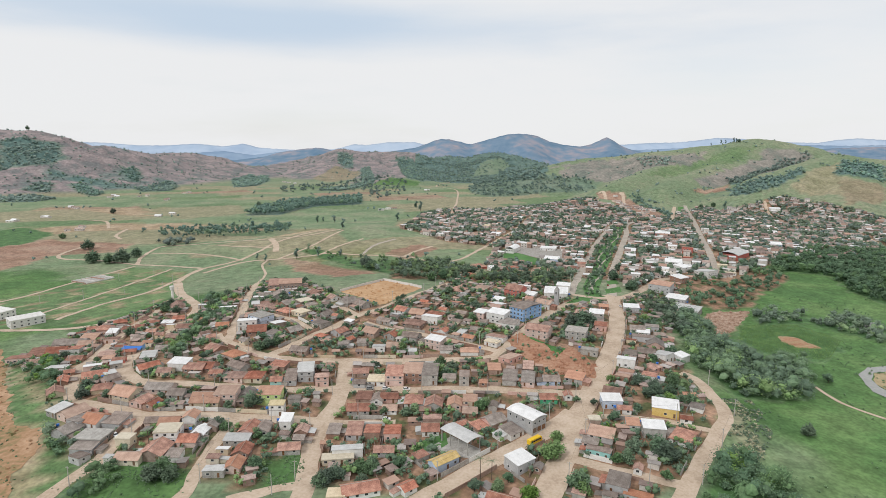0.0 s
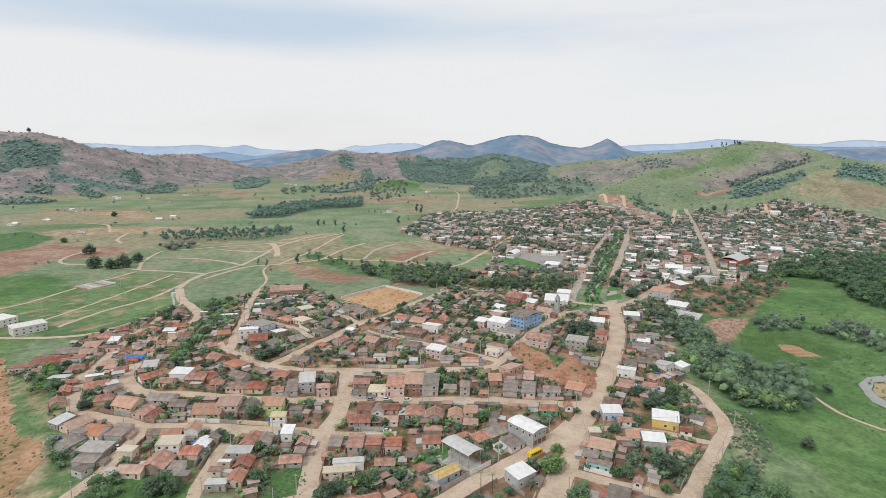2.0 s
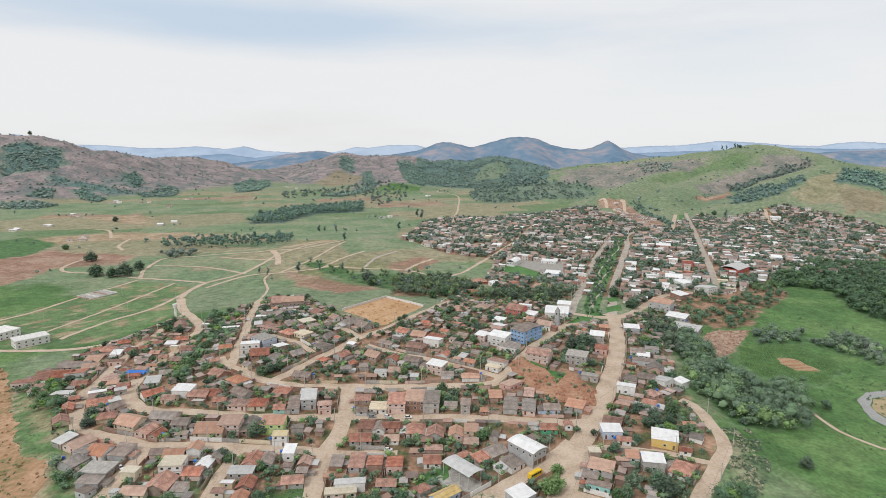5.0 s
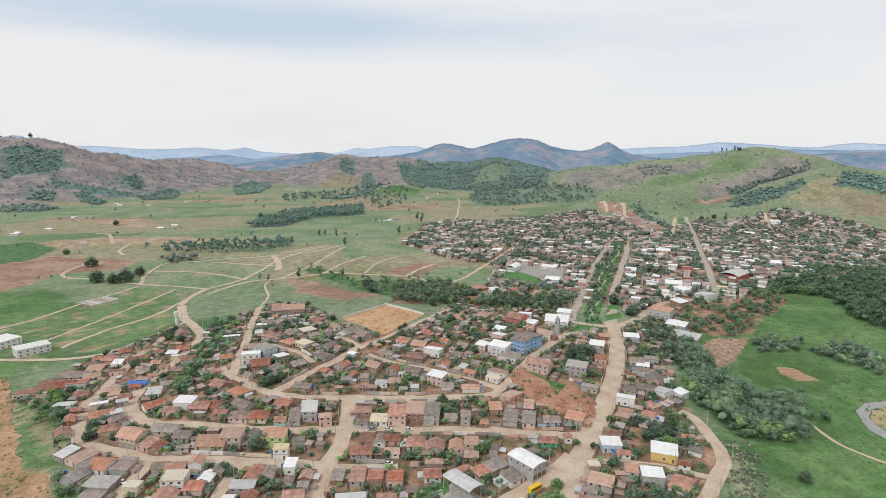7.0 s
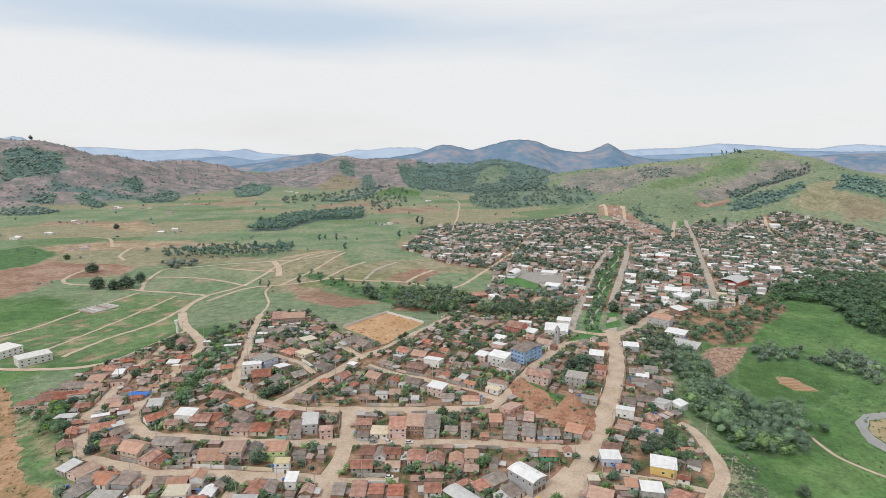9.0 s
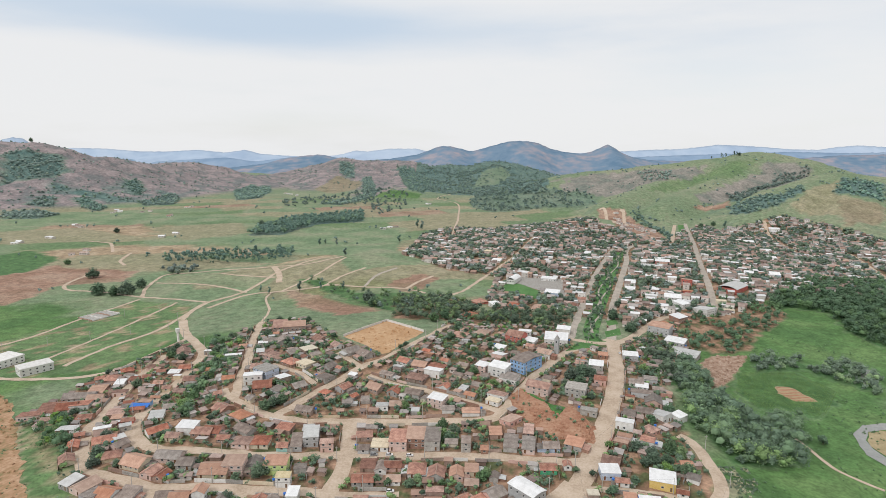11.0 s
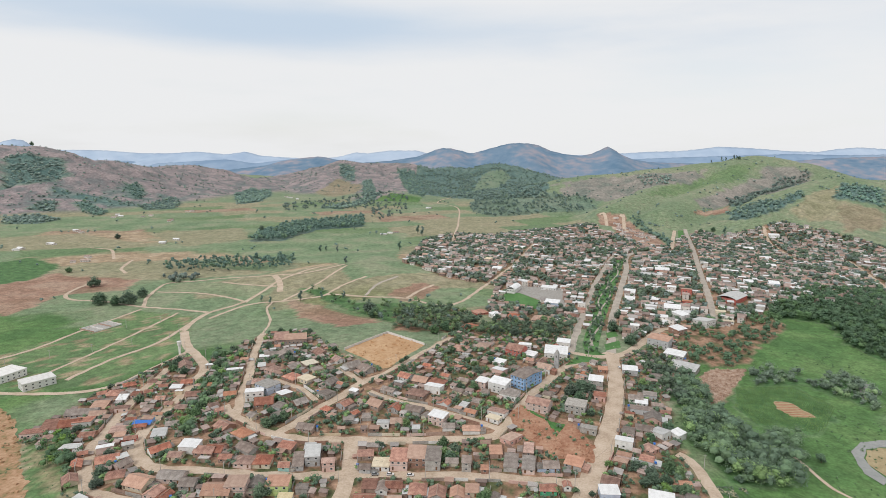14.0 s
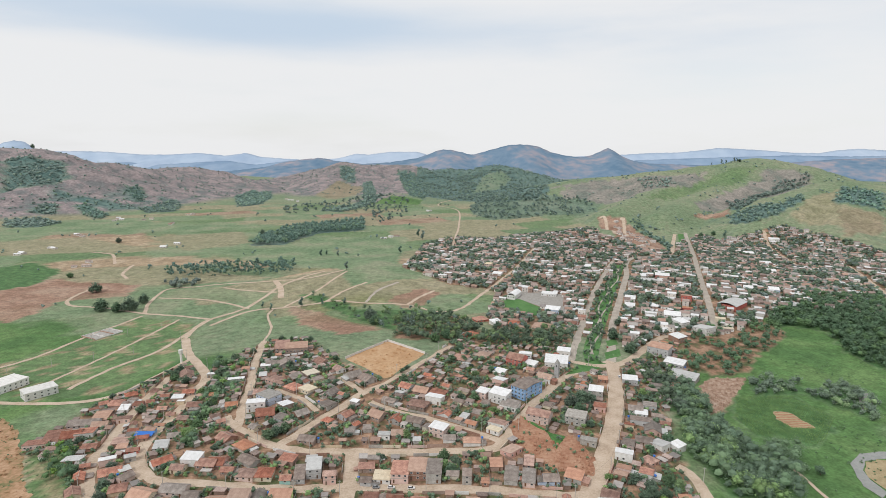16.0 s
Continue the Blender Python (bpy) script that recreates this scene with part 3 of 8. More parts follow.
def parcel(x, y):
    """The use of a field of the plain, by strips of about 90 to 180 m."""
    a = radians(-24)
    u, v = x * math.cos(a) - y * math.sin(a) + 22 * wave(x, y, 310, 13), x * math.sin(a) + y * math.cos(a) + 22 * wave(x, y, 270, 14)
    row = math.floor(v / 95)
    col = math.floor(u / 190 + 0.37 * row)
    k = math.sin(row * 127.1 + col * 311.7) * 43758.5453
    return k - math.floor(k)


ROUND = [(cx, cy, rx, ry, math.cos(radians(t)), math.sin(radians(t)), 1.65 * max(rx, ry), what) for cx, cy, rx, ry, t, what in COVERS]


def cover_at(x, y):
    c = [0.0] * 8
    if y < 60 or abs(x) > y + 400:
        return c
    if 560 < y < 2150 and x < 0.25 * y and -1.0 * y < x:
        k = parcel(x, y)
        fade = min(1, (y - 560) / 120, (2150 - y) / 200)
        c[5 if k < 0.42 else 7 if k < 0.74 else 2 if k < 0.80 else 6 if k < 0.83 else 3] = fade * (0.5 if k < 0.42 else 0.85 if k < 0.8 else 0.5)
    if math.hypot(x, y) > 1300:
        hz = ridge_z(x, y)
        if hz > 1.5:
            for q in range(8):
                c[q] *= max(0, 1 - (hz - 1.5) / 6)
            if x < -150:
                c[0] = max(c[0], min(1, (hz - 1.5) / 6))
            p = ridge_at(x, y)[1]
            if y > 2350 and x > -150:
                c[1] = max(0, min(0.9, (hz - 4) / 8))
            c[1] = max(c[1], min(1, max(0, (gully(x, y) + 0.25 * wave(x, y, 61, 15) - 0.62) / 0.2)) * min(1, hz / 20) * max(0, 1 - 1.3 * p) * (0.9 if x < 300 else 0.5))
    wob = 0.25 * wave(x, y, 140, 8) + 0.2 * wave(x, y, 57, 9)
    for cx, cy, rx, ry, ca, sa, reach, what in ROUND:
        if abs(x - cx) > reach or abs(y - cy) > reach:
            continue
        u = ((x - cx) * ca + (y - cy) * sa) / rx
        v = ((y - cy) * ca - (x - cx) * sa) / ry
        d = math.sqrt(u * u + v * v) + wob
        c[what] = max(c[what], min(1, max(0, (1.15 - d) / 0.35)))
    k = 1 + math.hypot(x, y) / 400
    wx, wy = x + k * wave(x, y, 23, 11), y + k * wave(x, y, 27, 12)
    for (zone, what), (x0, y0, x1, y1) in zip(PATCHES, BOXES):
        if x0 < x < x1 and y0 < y < y1 and inside(zone, wx, wy):
            for q in range(8):
                c[q] *= 0.1
            c[what] = 1.0
            if any(zone is z for z in SOFT):
                c[what] = 0.72 if what == 0 else 0.3 if zone is ERODED_BANK else 0.5
            if zone is LOTS_FIELD:
                c[3], c[7] = 0.7, 0.0
            if zone is BACK_PASTURE:
                c[1], c[7] = 0.55, 0.45
            if zone is LEFT_GREEN:
                c[3], c[5] = 0.75, 0.65 if wave(x, y, 27, 53) + 0.5 * wave(x, y, 11, 54) > 0.25 else 0.0
            if zone is SPUR_FIELD:
                c[7], c[5] = 0.6, 0.35
            if zone is LOTS_FIELD and wave(x, y, 37, 51) + 0.6 * wave(x, y, 15, 52) > 0.45:
                c[5] = 0.8
    return c


def graded(stops, step, growth, limit, behind):
    """Grid lines: even inside stops, wider and wider outside."""
    lo, hi = stops
    inner = list(np.arange(lo, hi + 0.1, step))
    up, s = [], step
    while (up[-1] if up else hi) < limit:
        s *= growth
        up.append((up[-1] if up else hi) + s)
    down, s = [], step
    while (down[-1] if down else lo) > -limit:
        s *= behind
        down.append((down[-1] if down else lo) - s)
    return down[::-1] + inner + up


def ground_material():
    m = material("valley_ground", [(0.138, 0.20, 0.112), (0.188, 0.24, 0.142), (0.255, 0.266, 0.178)], 0.008, 0.95, 0.12, 12, coords="Object")
    n, l = m.node_tree.nodes, m.node_tree.links
    p = n["Principled BSDF"]
    out = p.inputs["Base Color"].links[0].from_socket
    tc = n.new("ShaderNodeTexCoord")
    att = n.new("ShaderNodeAttribute")
    att.attribute_name = "cover"
    sep = n.new("ShaderNodeSeparateColor")
    l.new(att.outputs["Color"], sep.inputs["Color"])
    more = n.new("ShaderNodeAttribute")
    more.attribute_name = "cover_more"
    sep2 = n.new("ShaderNodeSeparateColor")
    l.new(more.outputs["Color"], sep2.inputs["Color"])
    # first two tints, dry grass and woods of the hills, include haze blue
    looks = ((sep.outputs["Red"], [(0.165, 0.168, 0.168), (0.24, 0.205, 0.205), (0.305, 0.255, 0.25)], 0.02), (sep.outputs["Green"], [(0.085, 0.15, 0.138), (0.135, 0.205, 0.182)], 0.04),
             (sep.outputs["Blue"], [(0.25, 0.15, 0.105), (0.315, 0.20, 0.145), (0.355, 0.25, 0.185)], 0.02), (att.outputs["Alpha"], [(0.07, 0.146, 0.048), (0.09, 0.18, 0.058), (0.122, 0.208, 0.074)], 0.02),
             (sep2.outputs["Red"], [(0.10, 0.115, 0.052), (0.245, 0.152, 0.098), (0.365, 0.232, 0.158)], 0.09), (sep2.outputs["Green"], [(0.28, 0.21, 0.135), (0.355, 0.268, 0.175), (0.41, 0.32, 0.225)], 0.04),
             (sep2.outputs["Blue"], [(0.06, 0.135, 0.05), (0.095, 0.185, 0.068)], 0.1),
             (more.outputs["Alpha"], [(0.138, 0.208, 0.112), (0.182, 0.248, 0.138), (0.238, 0.265, 0.168)], 0.015))
    for key, cols, s in looks:
        t = n.new("ShaderNodeTexNoise")
        t.inputs["Scale"].default_value, t.inputs["Detail"].default_value = s, 8
        l.new(tc.outputs["Object"], t.inputs["Vector"])
        r = n.new("ShaderNodeValToRGB")
        r.color_ramp.elements[0].position, r.color_ramp.elements[1].position = 0.38, 0.62
        r.color_ramp.elements[0].color, r.color_ramp.elements[1].color = (*cols[0], 1), (*cols[-1], 1)
        if len(cols) == 3:
            r.color_ramp.elements.new(0.5).color = (*cols[1], 1)
        l.new(t.outputs["Fac"], r.inputs["Fac"])
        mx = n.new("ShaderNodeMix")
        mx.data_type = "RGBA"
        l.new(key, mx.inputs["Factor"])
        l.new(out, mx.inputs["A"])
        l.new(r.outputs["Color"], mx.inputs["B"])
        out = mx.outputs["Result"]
    for scale_, lo, hi in ((0.5, 0.8, 1.2), (0.13, 0.8, 1.2)):  # tussocks and trodden spots
        t = n.new("ShaderNodeTexNoise")
        t.inputs["Scale"].default_value, t.inputs["Detail"].default_value = scale_, 6
        l.new(tc.outputs["Object"], t.inputs["Vector"])
        r = n.new("ShaderNodeMapRange")
        r.inputs["From Min"].default_value, r.inputs["From Max"].default_value = 0.35, 0.65
        r.inputs["To Min"].default_value, r.inputs["To Max"].default_value = lo, hi
        l.new(t.outputs["Fac"], r.inputs["Value"])
        hs = n.new("ShaderNodeHueSaturation")
        l.new(r.outputs["Result"], hs.inputs["Value"])
        l.new(out, hs.inputs["Color"])
        out = hs.outputs["Color"]
    l.new(out, p.inputs["Base Color"])
    return m


gx, gy = graded((-560, 560), 5.5, 1.022, 4850, 1.022), graded((130, 900), 5.5, 1.0135, 4850, 1.12)
gv = [(x, y, ground_z(x, y)) for y in gy for x in gx]
nx = len(gx)
gf = [(j * nx + i, j * nx + i + 1, (j + 1) * nx + i + 1, (j + 1) * nx + i) for j in range(len(gy) - 1) for i in range(nx - 1)]
ground = tagged(raw("ground", gv, gf, ground_material(), smooth=True), "rolling valley floor of grass, bare earth and scrub", "ground", kind="structure")
cov = ground.data.color_attributes.new("cover", "FLOAT_COLOR", "POINT")
cov_more = ground.data.color_attributes.new("cover_more", "FLOAT_COLOR", "POINT")
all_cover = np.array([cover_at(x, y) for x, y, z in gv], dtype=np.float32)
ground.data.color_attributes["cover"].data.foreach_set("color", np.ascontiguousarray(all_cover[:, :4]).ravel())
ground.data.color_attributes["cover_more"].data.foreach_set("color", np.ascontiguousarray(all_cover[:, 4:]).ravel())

# ---- roads, tracks and paths: kind, width, line ----
ROADS = []
ROADS.append((DIRT, 11.2, [(39.8, 202.9), (49.4, 223.3), (59.2, 245.4), (72.6, 275.0), (94.6, 319.4), (114.6, 368.2), (131.8, 421.5), (145.0, 477.9)]))
ROADS.append((DIRT, 9.0, [(-9.7, 204.3), (11.9, 222.3), (29.9, 236.4), (47.0, 249.4), (65.1, 266.9)]))
ROADS.append((DIRT, 6.7, [(75.2, 286.2), (53.1, 286.8), (26.7, 291.5), (-6.6, 294.1), (-52.5, 295.5), (-85.0, 291.2), (-108.8, 290.4), (-136.3, 291.4), (-159.9, 293.3), (-172.2, 301.0)]))
ROADS.append((DIRT, 8.4, [(-54.5, 203.4), (-55.2, 217.5), (-57.8, 237.2), (-57.2, 261.6), (-53.5, 288.9), (-56.3, 321.7), (-56.8, 328.9)]))
ROADS.append((DIRT, 6.7, [(-151.2, 369.6), (-136.2, 351.5), (-108.2, 332.0), (-85.8, 326.4), (-58.5, 329.0), (-9.7, 328.5), (25.0, 328.1), (37.1, 339.3), (56.4, 375.7), (72.4, 401.7), (95.8, 438.4), (125.7, 467.1), (149.0, 489.7)]))
ROADS.append((DIRT, 6.7, [(-181.9, 553.3), (-167.6, 484.0), (-152.4, 425.6), (-143.5, 383.3), (-136.2, 351.5)]))
ROADS.append((DIRT, 6.2, [(-102.8, 331.8), (-91.5, 350.5), (-80.3, 368.6), (-70.4, 383.1), (-60.9, 400.7), (-49.6, 411.1), (-34.2, 433.5), (-13.8, 472.0), (6.1, 515.3)]))
ROADS.append((DIRT, 5.2, [(-53.8, 387.0), (-34.6, 375.3), (-10.8, 365.3), (15.4, 350.5), (33.5, 338.1)]))
ROADS.append((DIRT, 4.7, [(-83.3, 427.7), (-62.0, 402.5)]))
ROADS.append((DIRT, 4.2, [(-128.8, 408.8), (-105.4, 391.9), (-88.3, 373.2)]))
ROADS.append((DIRT, 8.4, [(-167.9, 297.1), (-178.2, 308.3), (-186.2, 322.5), (-192.6, 348.6), (-191.7, 373.9), (-194.4, 416.4), (-198.5, 452.9), (-221.1, 489.2), (-245.7, 525.3), (-269.0, 571.2)]))
ROADS.append((DIRT, 7.8, [(-187.4, 276.4), (-200.9, 295.5), (-213.8, 322.4), (-217.2, 342.9), (-224.2, 371.6), (-229.9, 408.9), (-230.3, 445.4), (-232.6, 460.1)]))
ROADS.append((DIRT, 6.7, [(-191.0, 287.7), (-186.3, 275.6), (-172.9, 269.0), (-160.9, 265.2), (-141.5, 259.6), (-120.5, 261.4), (-98.8, 261.7), (-77.2, 262.4), (-57.4, 262.6)]))
ROADS.append((DIRT, 6.7, [(-141.5, 258.6), (-144.0, 241.6), (-144.9, 223.5), (-149.5, 212.0), (-153.4, 199.4)]))
ROADS.append((DIRT, 6.2, [(-99.2, 261.2), (-101.0, 242.3), (-101.1, 222.0), (-100.3, 210.7), (-102.3, 198.0)]))
ROADS.append((DIRT, 5.2, [(-53.9, 214.7), (-67.5, 210.4), (-83.1, 203.8)]))
ROADS.append((DIRT, 4.2, [(-56.5, 262.1), (-22.3, 262.9)]))
ROADS.append((DIRT, 7.3, [(139.6, 320.4), (144.3, 313.6), (145.1, 297.9), (142.3, 271.4), (127.3, 248.7), (110.0, 225.7), (92.1, 201.6)]))
ROADS.append((DIRT, 5.2, [(99.7, 211.0), (87.0, 214.8), (73.0, 221.6), (55.5, 229.9)]))
ROADS.append((DIRT, 4.2, [(127.5, 252.5), (108.2, 259.3), (87.5, 262.5), (71.2, 263.1)]))
ROADS.append((PAVED, 7.0, [(108.0, 478.0), (148.0, 604.0), (194.0, 740.0), (244.0, 865.0), (280.0, 951.0)]))
ROADS.append((PAVED, 8.0, [(146.6, 486.4), (181.0, 603.0), (229.0, 734.0), (268.0, 839.0), (319.0, 978.0), (430.7, 1047.5)]))
ROADS.append((DIRT, 6.7, [(108.5, 476.7), (131.6, 471.5), (162.4, 492.1), (214.3, 558.8), (252.5, 582.3)]))
ROADS.append((PAVED, 7.8, [(291.8, 603.6), (321.1, 683.5), (358.8, 788.8), (416.6, 942.5), (483.5, 1122.3), (565.1, 1352.4)]))
ROADS.append((DIRT, 7.8, [(418.0, 1052.0), (474.0, 1192.0), (535.0, 1339.0)]))
ROADS.append((DIRT, 5.2, [(-363.1, 419.3), (-315.7, 414.6), (-277.8, 416.7), (-257.1, 430.8), (-248.5, 453.6), (-237.7, 492.2), (-235.0, 509.4)]))
ROADS.append((DIRT, 3.7, [(-409.1, 476.6), (-387.2, 515.9), (-376.0, 575.5), (-356.5, 654.1)]))
ROADS.append((DIRT, 3.2, [(-333.9, 453.8), (-320.2, 529.3), (-306.2, 640.2)]))
ROADS.append((DIRT, 4.2, [(-306.7, 441.1), (-296.9, 488.5), (-278.3, 533.0), (-273.9, 606.0), (-270.6, 639.2)]))
ROADS.append((DIRT, 5.2, [(-269.0, 571.2), (-273.9, 606.0), (-270.6, 639.2), (-245.7, 676.5), (-233.6, 726.9), (-226.5, 767.3), (-202.0, 810.6), (-178.3, 833.6)]))
ROADS.append((DIRT, 4.7, [(-270.6, 639.2), (-310.9, 653.4), (-363.9, 665.7), (-417.1, 687.5), (-464.8, 696.5), (-484.7, 715.2), (-493.0, 740.8), (-494.8, 774.5), (-498.9, 803.6)]))
ROADS.append((DIRT, 4.7, [(-359.9, 665.9), (-374.7, 703.0), (-384.7, 744.9), (-386.3, 785.1), (-351.1, 795.5), (-315.0, 806.6), (-248.6, 802.3), (-195.2, 798.8), (-148.2, 838.9)]))
ROADS.append((DIRT, 4.2, [(-378.0, 735.9), (-322.3, 727.5), (-276.9, 704.9), (-239.3, 678.1)]))
ROADS.append((DIRT, 4.2, [(-310.1, 782.8), (-266.4, 759.0), (-222.9, 741.1)]))
ROADS.append((DIRT, 7.8, [(-241.4, 799.8), (-221.7, 755.4), (-210.7, 716.1)]))
ROADS.append((DIRT, 3.7, [(-197.9, 677.8), (-170.1, 739.2), (-156.6, 786.0), (-144.4, 830.7)]))
ROADS.append((DIRT, 3.7, [(-149.9, 695.2), (-132.6, 737.9), (-107.9, 775.3)]))
ROADS.append((PAVED, 3.7, [(-98.6, 695.0), (-90.1, 742.1), (-65.8, 784.4)]))
ROADS.append((DIRT, 4.7, [(-261.4, 616.3), (-235.6, 667.1), (-194.4, 677.3), (-159.2, 689.3), (-140.2, 699.2), (-96.6, 690.5), (-47.6, 687.7), (-11.1, 661.8), (16.0, 675.8), (46.2, 746.9), (76.5, 817.7), (122.2, 934.3), (166.6, 1076.4)]))
ROADS.append((DIRT, 4.2, [(-47.6, 687.7), (-32.0, 728.8), (-14.2, 758.8)]))
ROADS.append((DIRT, 7.8, [(399.0, 1498.0), (408.0, 1463.0), (339.0, 1149.0)]))
ROADS.append((DIRT, 7.8, [(446.0, 1468.0), (449.0, 1448.0), (362.0, 1144.0)]))
ROADS.append((DIRT, 5.2, [(-667.4, 1065.3), (-621.0, 1049.3), (-595.4, 1016.9), (-559.0, 954.5)]))
ROADS.append((DIRT, 5.2, [(-522.7, 945.6), (-511.9, 901.6), (-500.7, 873.2), (-478.7, 847.1)]))
ROADS.append((DIRT, 2.6, [(191.9, 398.2), (196.2, 376.9), (197.2, 362.8)]))
ROADS.append((DIRT, 2.3, [(214.8, 330.9), (216.7, 316.8), (218.2, 296.0), (231.7, 277.8)]))
ROADS.append((DIRT, 2.6, [(-181.9, 553.3), (-188.3, 599.1), (-206.7, 647.6), (-208.1, 672.7)]))
ROADS.append((DIRT, 4.6, [(12.5, 1127.4), (21.6, 1272.7), (33.7, 1481.3), (38.0, 1845.4), (-27.7, 2024.8), (23.8, 2226.3)]))
ROADS.append((DIRT, 6.7, [(685.1, 1238.4), (632.7, 1080.3), (598.4, 968.9)]))
ROADS.append((DIRT, 7.8, [(685.9, 970.5), (634.9, 846.0), (593.5, 747.0)]))

def smooth_line(pts, step):
    """Catmull-Rom line through the points, cut every step metres."""
    q = [pts[0]] + list(pts) + [pts[-1]]
    out = []
    for a, b, c, d in zip(q, q[1:], q[2:], q[3:]):
        k = max(1, int(math.dist(b, c) / step))
        for i in range(k):
            u = i / k
            out.append(tuple(0.5 * (2 * b[n] + (c[n] - a[n]) * u + (2 * a[n] - 5 * b[n] + 4 * c[n] - d[n]) * u * u + (3 * b[n] - a[n] - 3 * c[n] + d[n]) * u ** 3) for n in (0, 1)))
    return out + [tuple(pts[-1])]


def ribbon(name, line, width, mat, up=0.0, across=4, ragged=0.12):
    v, f = [], []
    for i, (x, y) in enumerate(line):
        (xa, ya), (xb, yb) = line[max(0, i - 1)], line[min(len(line) - 1, i + 1)]
        d = math.hypot(xb - xa, yb - ya) or 1
        nxt, nyt = -(yb - ya) / d, (xb - xa) / d
        for k in range(across + 1):
            s = (k / across - 0.5) * width * (1 + ragged * wave(x + k * 3, y, 17, 6 + k))
            px_, py_ = x + nxt * s, y + nyt * s
            v.append((px_, py_, ground_z(px_, py_) + lift(px_, py_) + up))
    for i in range(len(line) - 1):
        for k in range(across):
            a = i * (across + 1) + k
            f.append((a, a + 1, a + across + 2, a + across + 1))
    return raw(name, v, f, mat, smooth=True)


for n, (mat, width, pts) in enumerate(ROADS):
    road = ribbon("road", smooth_line(pts, 3.0), width, mat, 0.002 * n, ragged=0.12 if width > 7 else 0.3)
    tagged(road, "pale unpaved earth road between houses" if mat is DIRT else "worn paved street with dusty edges", "road", kind="structure")

# ---- crisp patches of ground ----
from mathutils import geometry


def drape(name, poly, mat, label, up=0.05, cell=4.0, ragged=0.5, category="ground"):
    """A thin cover over the ground inside an outline with a slightly uneven edge."""
    edge = []
    for (x0, y0), (x1, y1) in zip(poly, poly[1:] + poly[:1]):
        k = max(1, int(math.hypot(x1 - x0, y1 - y0) / cell))
        for i in range(k):
            x, y = x0 + (x1 - x0) * i / k, y0 + (y1 - y0) * i / k
            edge.append((x + ragged * wave(x, y, 9, 3), y + ragged * wave(x, y, 11, 4)))
    pts = [Vector(p) for p in edge]
    xs, ys = [p[0] for p in edge], [p[1] for p in edge]
    for gx_ in np.arange(min(xs), max(xs), cell):
        for gy_ in np.arange(min(ys), max(ys), cell):
            if inside(edge, gx_, gy_) and min((gx_ - a) ** 2 + (gy_ - b) ** 2 for a, b in edge) > cell * cell * 0.2:
                pts.append(Vector((gx_, gy_)))
    n = len(edge)
    vs, _, fs, _, _, _ = geometry.delaunay_2d_cdt(pts, [], [list(range(n))], 1, 0.01)
    ob = raw(name, [(v.x, v.y, ground_z(v.x, v.y) + lift(v.x, v.y) + up) for v in vs], [tuple(f) for f in fs], mat, smooth=True)
    return tagged(ob, label, category, kind="structure")


RUBBLE = material("earth_and_rubble", [(0.24, 0.15, 0.105), (0.37, 0.255, 0.19), (0.50, 0.40, 0.325)], 0.25, 0.95, 0.3, 5)
LAWN = material("mown_grass", [(0.06, 0.15, 0.045), (0.085, 0.20, 0.06), (0.12, 0.235, 0.085)], 0.05, 0.95, 0.03, 8)
PLOUGH = material("straw_ground", [(0.28, 0.22, 0.12), (0.36, 0.29, 0.17), (0.42, 0.34, 0.21)], 0.2, 0.95, 0.05, 5)
drape("sand_lot", SAND_LOT, ORANGE_SAND, "levelled orange sand lot inside a white wall")
drape("playing_field", PITCH, LAWN, "bright green grass playing field", 0.06)
drape("school_yard", SCHOOL, CONCRETE, "pale concrete school yard", 0.05)
drape("boulevard_lawn", BOULEVARD, LAWN, "green planted strip between two carriageways", 0.03)
drape("boulevard_lawn", SECOND_STRIP, LAWN, "green planted strip between two carriageways", 0.03)
drape("bare_bank", BARE_BANK, BANK, "washed-out orange earth bank with weeds", 0.05, 2.5, 2.6)
left_edge, right_edge = BOULEVARD[1:6], BOULEVARD[6:11][::-1]
for part_of in (0, 1):  # two footpaths that wind along the strip
    line = []
    for y in range(500, 900, 4):
        xa, xb = (np.interp(y, [p[1] for p in e], [p[0] for p in e]) for e in (left_edge, right_edge))
        line.append((float(xa + (xb - xa) * (0.32 + 0.36 * part_of + 0.16 * math.sin(y / 19 + 2.4 * part_of))), float(y)))
    tagged(ribbon("path", line, 2.0, PAVED, 0.09 + 0.02 * part_of), "pale winding footpath through the boulevard lawn", "path", kind="structure")
drape("plaza_lawn", PLAZA_OVAL, LAWN, "small green plaza lawn beside the junction", 0.06, 4, 0.2)
drape("plaza_lawn", PLAZA_OVAL_2, LAWN, "small green plaza lawn beside the junction", 0.06, 4, 0.2)
drape("yard_lawn", CANOPY_LAWN, LAWN, "green grass yard beside an open canopy", 0.05, 4, 0.4)
drape("slope_lawn", GREEN_SLOPE, LAWN, "strip of green grass across the red bank", 0.1, 4, 1.0)
drape("red_bank", RED_SLOPE, RED_DIRT, "bare red earth bank below the houses", 0.05, 4, 2.6)
WATER = material("still_water", [(0.20, 0.21, 0.19), (0.27, 0.27, 0.25)], 0.1, 0.06, spec=0.8)
drape("sand_bar", SAND_BAR, PLOUGH, "sandy bank inside a stream bend", 0.05, 5, 2.0)
drape("water", POND, WATER, "pale still water of a small river", 0.12, 5, 1.0, "water")
drape("water", STREAM, WATER, "pale still water of a small river", 0.14, 5, 1.0, "water")
drape("concrete_yard", CONCRETE_YARD, CONCRETE, "grey concrete floor under an open canopy", 0.05, 4, 0.1)
drape("plaza_lawn", PLAZA, LAWN, "small green plaza lawn beside the junction", 0.04, 4, 0.2)
